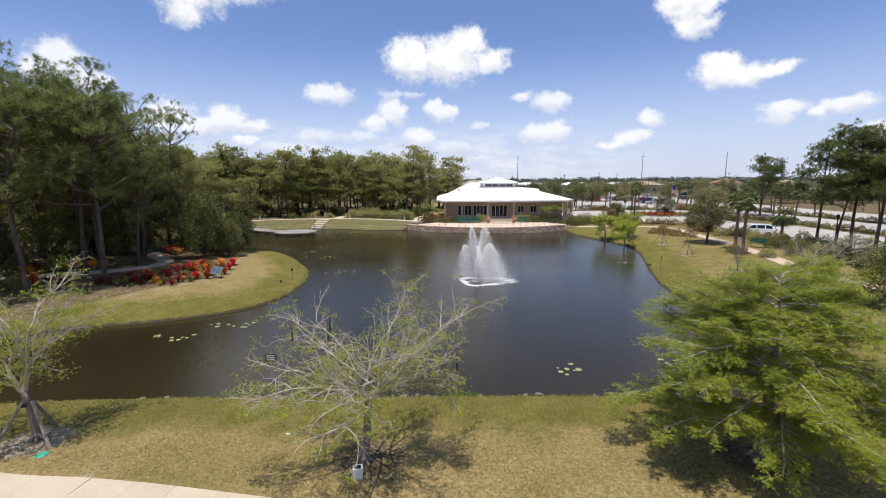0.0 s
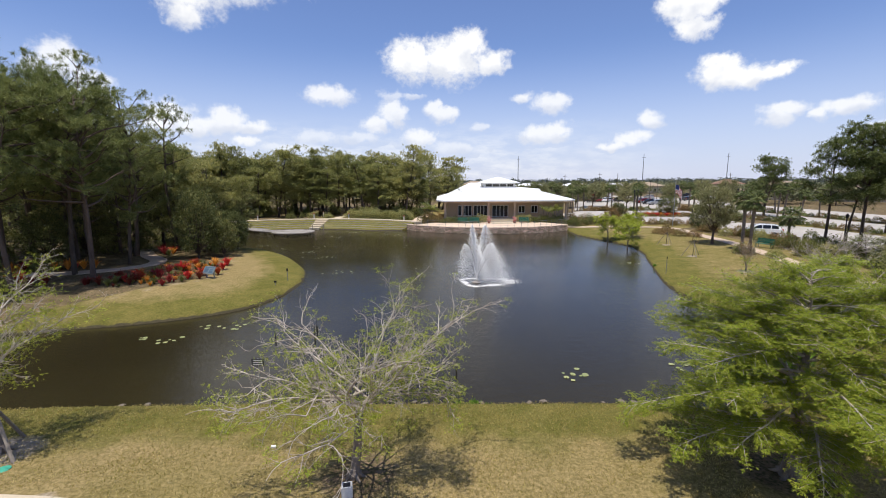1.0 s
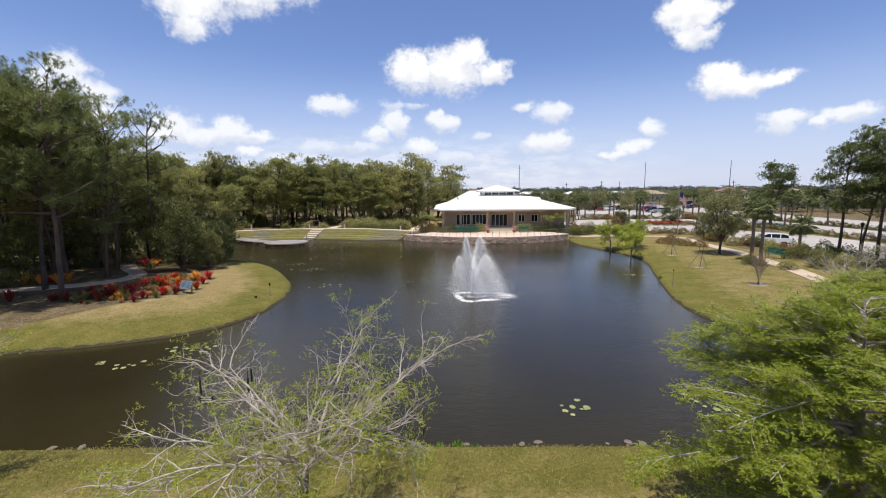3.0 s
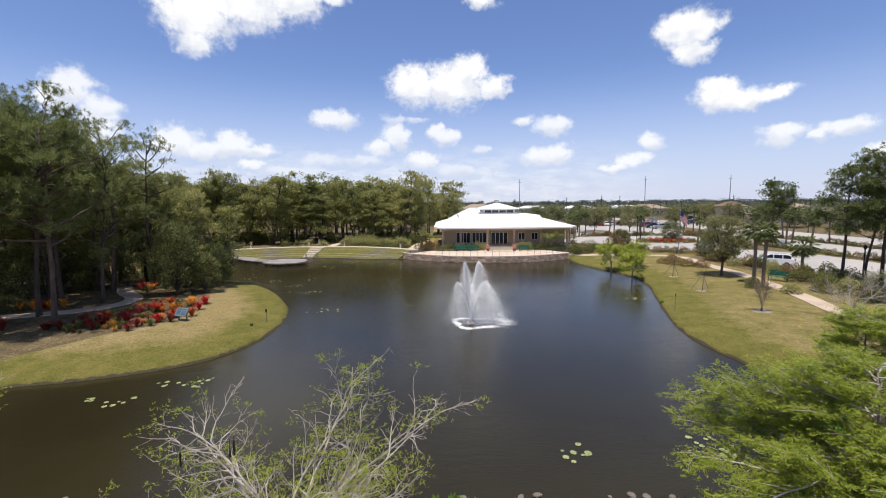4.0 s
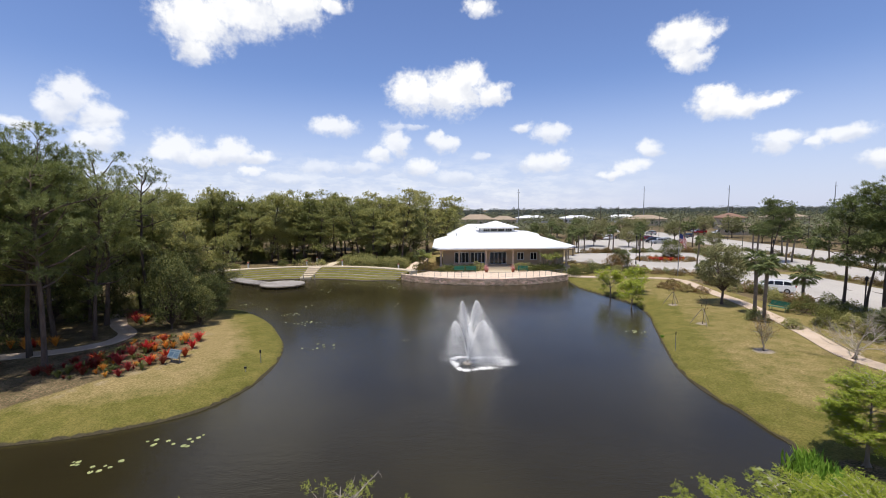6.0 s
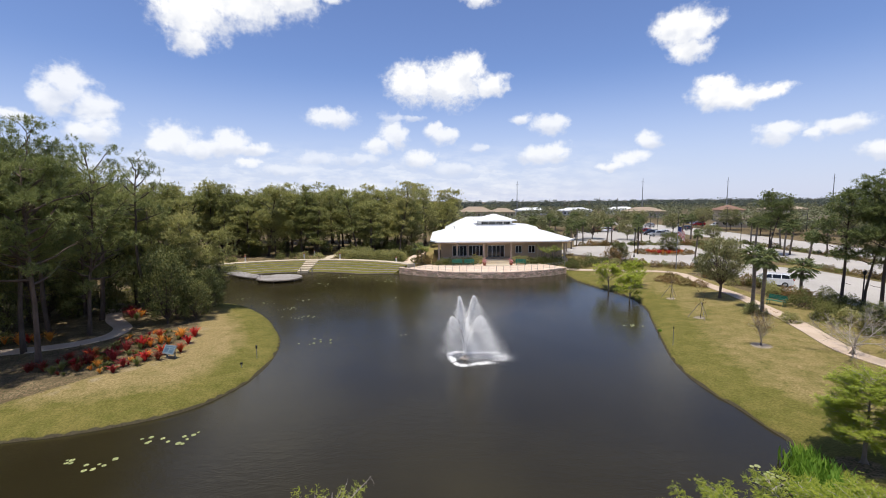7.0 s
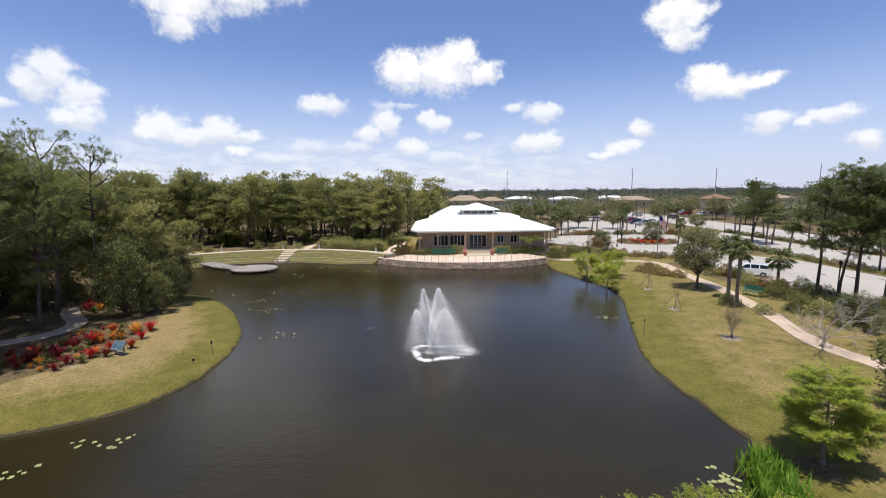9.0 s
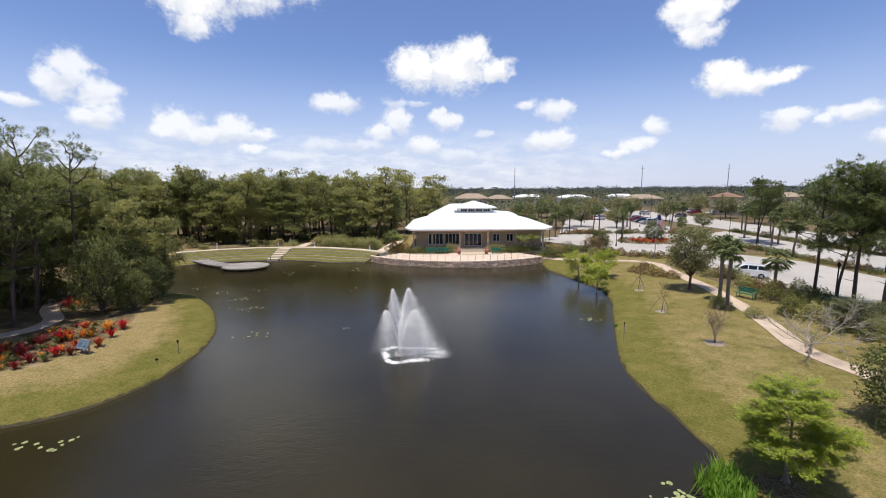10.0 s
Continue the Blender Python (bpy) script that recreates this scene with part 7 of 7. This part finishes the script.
def car(paint, label):
    c = thing("car", label, "car")
    prof = [(-2.3, 0.45), (-2.33, 0.85), (-2.2, 1.05), (-1.95, 1.55), (-1.4, 1.68), (0.2, 1.68), (0.75, 1.5), (1.25, 1.05), (2.1, 0.92), (2.32, 0.7), (2.3, 0.38), (1.9, 0.3), (-1.9, 0.3)]

    def half(z):
        return 0.92 if z < 1.05 else 0.92 - 0.28 * (z - 1.05) / 0.63
    g, k = Geo(), len(prof)
    v = [Vector((-half(z), x, z)) for x, z in prof] + [Vector((half(z), x, z)) for x, z in prof]
    g.add(v, [tuple(range(k)), tuple(range(2 * k - 1, k - 1, -1))] + [(i, k + i, k + (i + 1) % k, (i + 1) % k) for i in range(k)])
    body = part("body", g, paint, c)
    for side in (-1, 1):
        for pts in ([(-1.9, 1.12), (-1.75, 1.5), (-1.35, 1.58), (-1.05, 1.58), (-1.05, 1.12)], [(-0.97, 1.12), (-0.97, 1.58), (-0.1, 1.58), (-0.1, 1.12)], [(-0.02, 1.12), (-0.02, 1.58), (0.25, 1.58), (0.62, 1.42), (0.95, 1.12)]):
            w = Geo()
            outer = [Vector((side * (half(z) + 0.012), x, z)) for x, z in pts]
            inner = [Vector((side * (half(z) - 0.03), x, z)) for x, z in pts]
            n = len(pts)
            w.add(outer + inner, [tuple(range(n)), tuple(range(2 * n - 1, n - 1, -1))] + [(i, n + i, n + (i + 1) % n, (i + 1) % n) for i in range(n)])
            part("side_window", w, GLASS, body)
        for y in (-1.42, 1.45):
            wheel = part("wheel", Geo().tube([(side * 0.74, y, 0.34), (side * 0.95, y, 0.34)], [0.34, 0.34], 16), TYRE, c)
            part("rim", Geo().tube([(side * 0.9, y, 0.34), (side * 0.96, y, 0.34)], [0.2, 0.2], 10), GREYMETAL, wheel)
        part("headlight", Geo().box(side * 0.78 - 0.13, side * 0.78 + 0.13, 2.2, 2.34, 0.68, 0.82), WHITE, body)
        part("tail_light", Geo().box(side * 0.82 - 0.08, side * 0.82 + 0.08, -2.36, -2.22, 0.9, 1.15), FLAGRED, body)
        part("mirror", Geo().box(side * 1.02 - 0.09, side * 1.02 + 0.09, 0.85, 0.97, 1.05, 1.2), paint, body)
    part("windscreen", Geo().add([Vector((-0.8, 1.25, 1.09)), Vector((0.8, 1.25, 1.09)), Vector((0.66, 0.77, 1.52)), Vector((-0.66, 0.77, 1.52))], [(0, 1, 2, 3)]), GLASS, body)
    part("rear_window", Geo().add([Vector((0.78, -2.2, 1.12)), Vector((-0.78, -2.2, 1.12)), Vector((-0.68, -2.0, 1.5)), Vector((0.68, -2.0, 1.5))], [(0, 1, 2, 3)]), GLASS, body)
    return c


suv = car(CARPAINT, "white family car parked beside the hedge")
suv.matrix_basis = pose(42.0, 56.0, 1.03, 0, 0, 58) @ Matrix.Scale(0.94, 4)
cars = [car(surface("silver_car_paint", (0.45, 0.46, 0.47), (0.42, 0.43, 0.44), 1, 10, 0.3, 0.0, metal=0.4, coat=0.5), "silver car standing in the far car park"),
        car(surface("dark_car_paint", (0.03, 0.032, 0.04), (0.035, 0.035, 0.04), 1, 10, 0.25, 0.0, coat=0.6), "dark car standing in the far car park"),
        car(surface("red_car_paint", (0.25, 0.02, 0.02), (0.22, 0.02, 0.02), 1, 10, 0.25, 0.0, coat=0.6), "dark red car standing in the far car park")]
rng = random.Random(131)
for i, (x, y, q) in enumerate([(82, 170, 5), (86, 152, 0), (80, 190, 3), (64, 128, 90), (64.5, 133, 90), (65, 138, 90), (66, 143, 90), (50, 146, 0), (53, 147, 0), (57, 147, 0), (61, 148, 0), (104, 175, 90), (106, 180, 90), (107, 190, 90), (72, 205, 60), (66, 210, 60), (60, 214, 60)]):
    c = put(cars[i % 3], x, y, 1.0, q, z=1.05 if y < 152 else 1.04)
for i, (x, y, q) in enumerate([(68, 133, 90), (55, 147, 0), (108, 170, 90), (63, 206, 60), (75, 196, 60)]):
    tagged(put(suv, x, y, 0.94, q, z=1.05), "white car standing in the far car park")
for c in cars:
    away(c)

# ---- distance ----


def house(x, y, w, d, h, roof, wall, rise, label, windows=4, turn=0.0):
    b = thing("house", label, "building", (x, y, LAND - 0.05), turn)
    part("wall", Geo().box(-w / 2, w / 2, 0, d, 0, h), wall, b)
    k = min(w, d) * 0.42
    part("roof", roof_between([(-w / 2 - 0.8, -0.8), (w / 2 + 0.8, -0.8), (w / 2 + 0.8, d + 0.8), (-w / 2 - 0.8, d + 0.8)], h + 0.25, [(-w / 2 + k, d / 2 - 0.1), (w / 2 - k, d / 2 - 0.1), (w / 2 - k, d / 2 + 0.1), (-w / 2 + k, d / 2 + 0.1)], h + rise), roof, b)
    for i in range(windows):
        cx = -w / 2 + (i + 0.5) * w / windows
        win = part("window", Geo().box(cx - 0.75, cx + 0.75, -0.06, -0.004, h * 0.35, h * 0.72), WHITE, b)
        part("pane", Geo().box(cx - 0.65, cx + 0.65, -0.075, -0.062, h * 0.37, h * 0.7), GLASS, win)


TANROOF = surface("tan_shingles", (0.36, 0.28, 0.2), (0.3, 0.23, 0.16), 0.5, 12, 0.9, 0.3)
REDROOF = surface("clay_tiles", (0.27, 0.155, 0.105), (0.21, 0.125, 0.085), 0.5, 12, 0.9, 0.3)
BROWNROOF = surface("brown_shingles", (0.19, 0.135, 0.1), (0.15, 0.11, 0.08), 0.5, 12, 0.9, 0.3)
CREAM = surface("cream_render", (0.58, 0.5, 0.38), (0.52, 0.44, 0.33), 0.5, 20, 0.9, 0.2)
house(22, 262, 20, 14, 4.2, TANROOF, CREAM, 3.2, "tan-roofed house beyond the trees", 6)
house(40, 275, 15, 12, 3.6, TANROOF, CREAM, 2.6, "tan-roofed house beyond the trees", 4)
house(137, 203, 9, 9, 5.4, REDROOF, CREAM, 2.4, "cream house with a clay tile roof", 3)
house(118, 160, 26, 10, 2.9, BROWNROOF, CREAM, 1.6, "long low house with a brown roof", 7, -28)
house(138, 140, 24, 14, 3.2, BROWNROOF, CREAM, 2.6, "brown-roofed house behind the car park", 6, -28)
house(120, 250, 20, 14, 3.8, TANROOF, CREAM, 2.6, "large beige house with a tan roof", 8)
house(95, 300, 20, 12, 3.6, ROOF, WHITE, 2.0, "low white commercial building", 8)
house(135, 320, 20, 12, 3.6, ROOF, WHITE, 2.0, "low white commercial building", 8)
house(68, 320, 22, 12, 3.6, ROOF, WHITE, 2.0, "low white commercial building", 8)
house(210, 260, 20, 14, 4.0, TANROOF, CREAM, 2.8, "large house with a tan roof", 7)
for x, y, h in [(53.0, 299.6, 24), (128.1, 276.0, 24), (167.2, 254.1, 23), (203.3, 226.1, 23), (95, 260, 12), (118, 290, 12), (77, 270, 11), (150, 225, 11)]:
    m = thing("mast", "tall thin grey mast on the horizon" if h > 15 else "timber power pole in the distance", "mast", (x, y, LAND))
    part("pole", Geo().lathe([(0.35 if h > 15 else 0.18, -0.2), (0.14, h)], sides=6), GREYMETAL if h > 15 else PILE, m)
    part("cross_arm", Geo().box(-1.0, 1.0, -0.06, 0.06, h * 0.9, h * 0.9 + 0.15), PILE, m)

# ---- grass blades of the near lawn ----


def lawn_blades():
    rs = np.random.RandomState(141)
    n = 85000
    x, y = rs.uniform(-19, 17, n), 7.2 + 8.0 * rs.uniform(0, 1, n)
    dist = shore_distance(x, y)
    patch = np.sin(x * 1.3 + 2 * np.sin(y * 0.9)) * np.cos(y * 1.7 + np.sin(x * 0.8))
    path = np.interp(x, [-18, -12.2, -9, -6.6, -4, 0, 6, 14, 22], [11.2, 9.35, 8.9, 8.55, 8.15, 7.6, 6.9, 7.4, 10])
    bare = np.minimum(np.hypot(x + 1.9, y - 10.6) / 1.1, np.hypot(x - 8.95, y - 10.2) / 1.2)
    keep = (dist > 0.25) & (np.abs(y - path) > 0.95) & (bare > 1.0) & (rs.uniform(size=n) < 0.55 + 0.45 * patch + 0.3 * (dist < 2.5))
    x, y, dist = x[keep], y[keep], dist[keep]
    p = np.stack([x, y, ground_z(x, y, dist) - 0.005], 1)
    v, f = blades(rs, p, 0.075, 0.008, 2, up=1.3, level=0.0)
    tagged(new("grass", mesh_of("grass", v, f, GRASS_L)), "short dry-green grass blades of the mown lawn", "grass", kind="stuff")


lawn_blades()
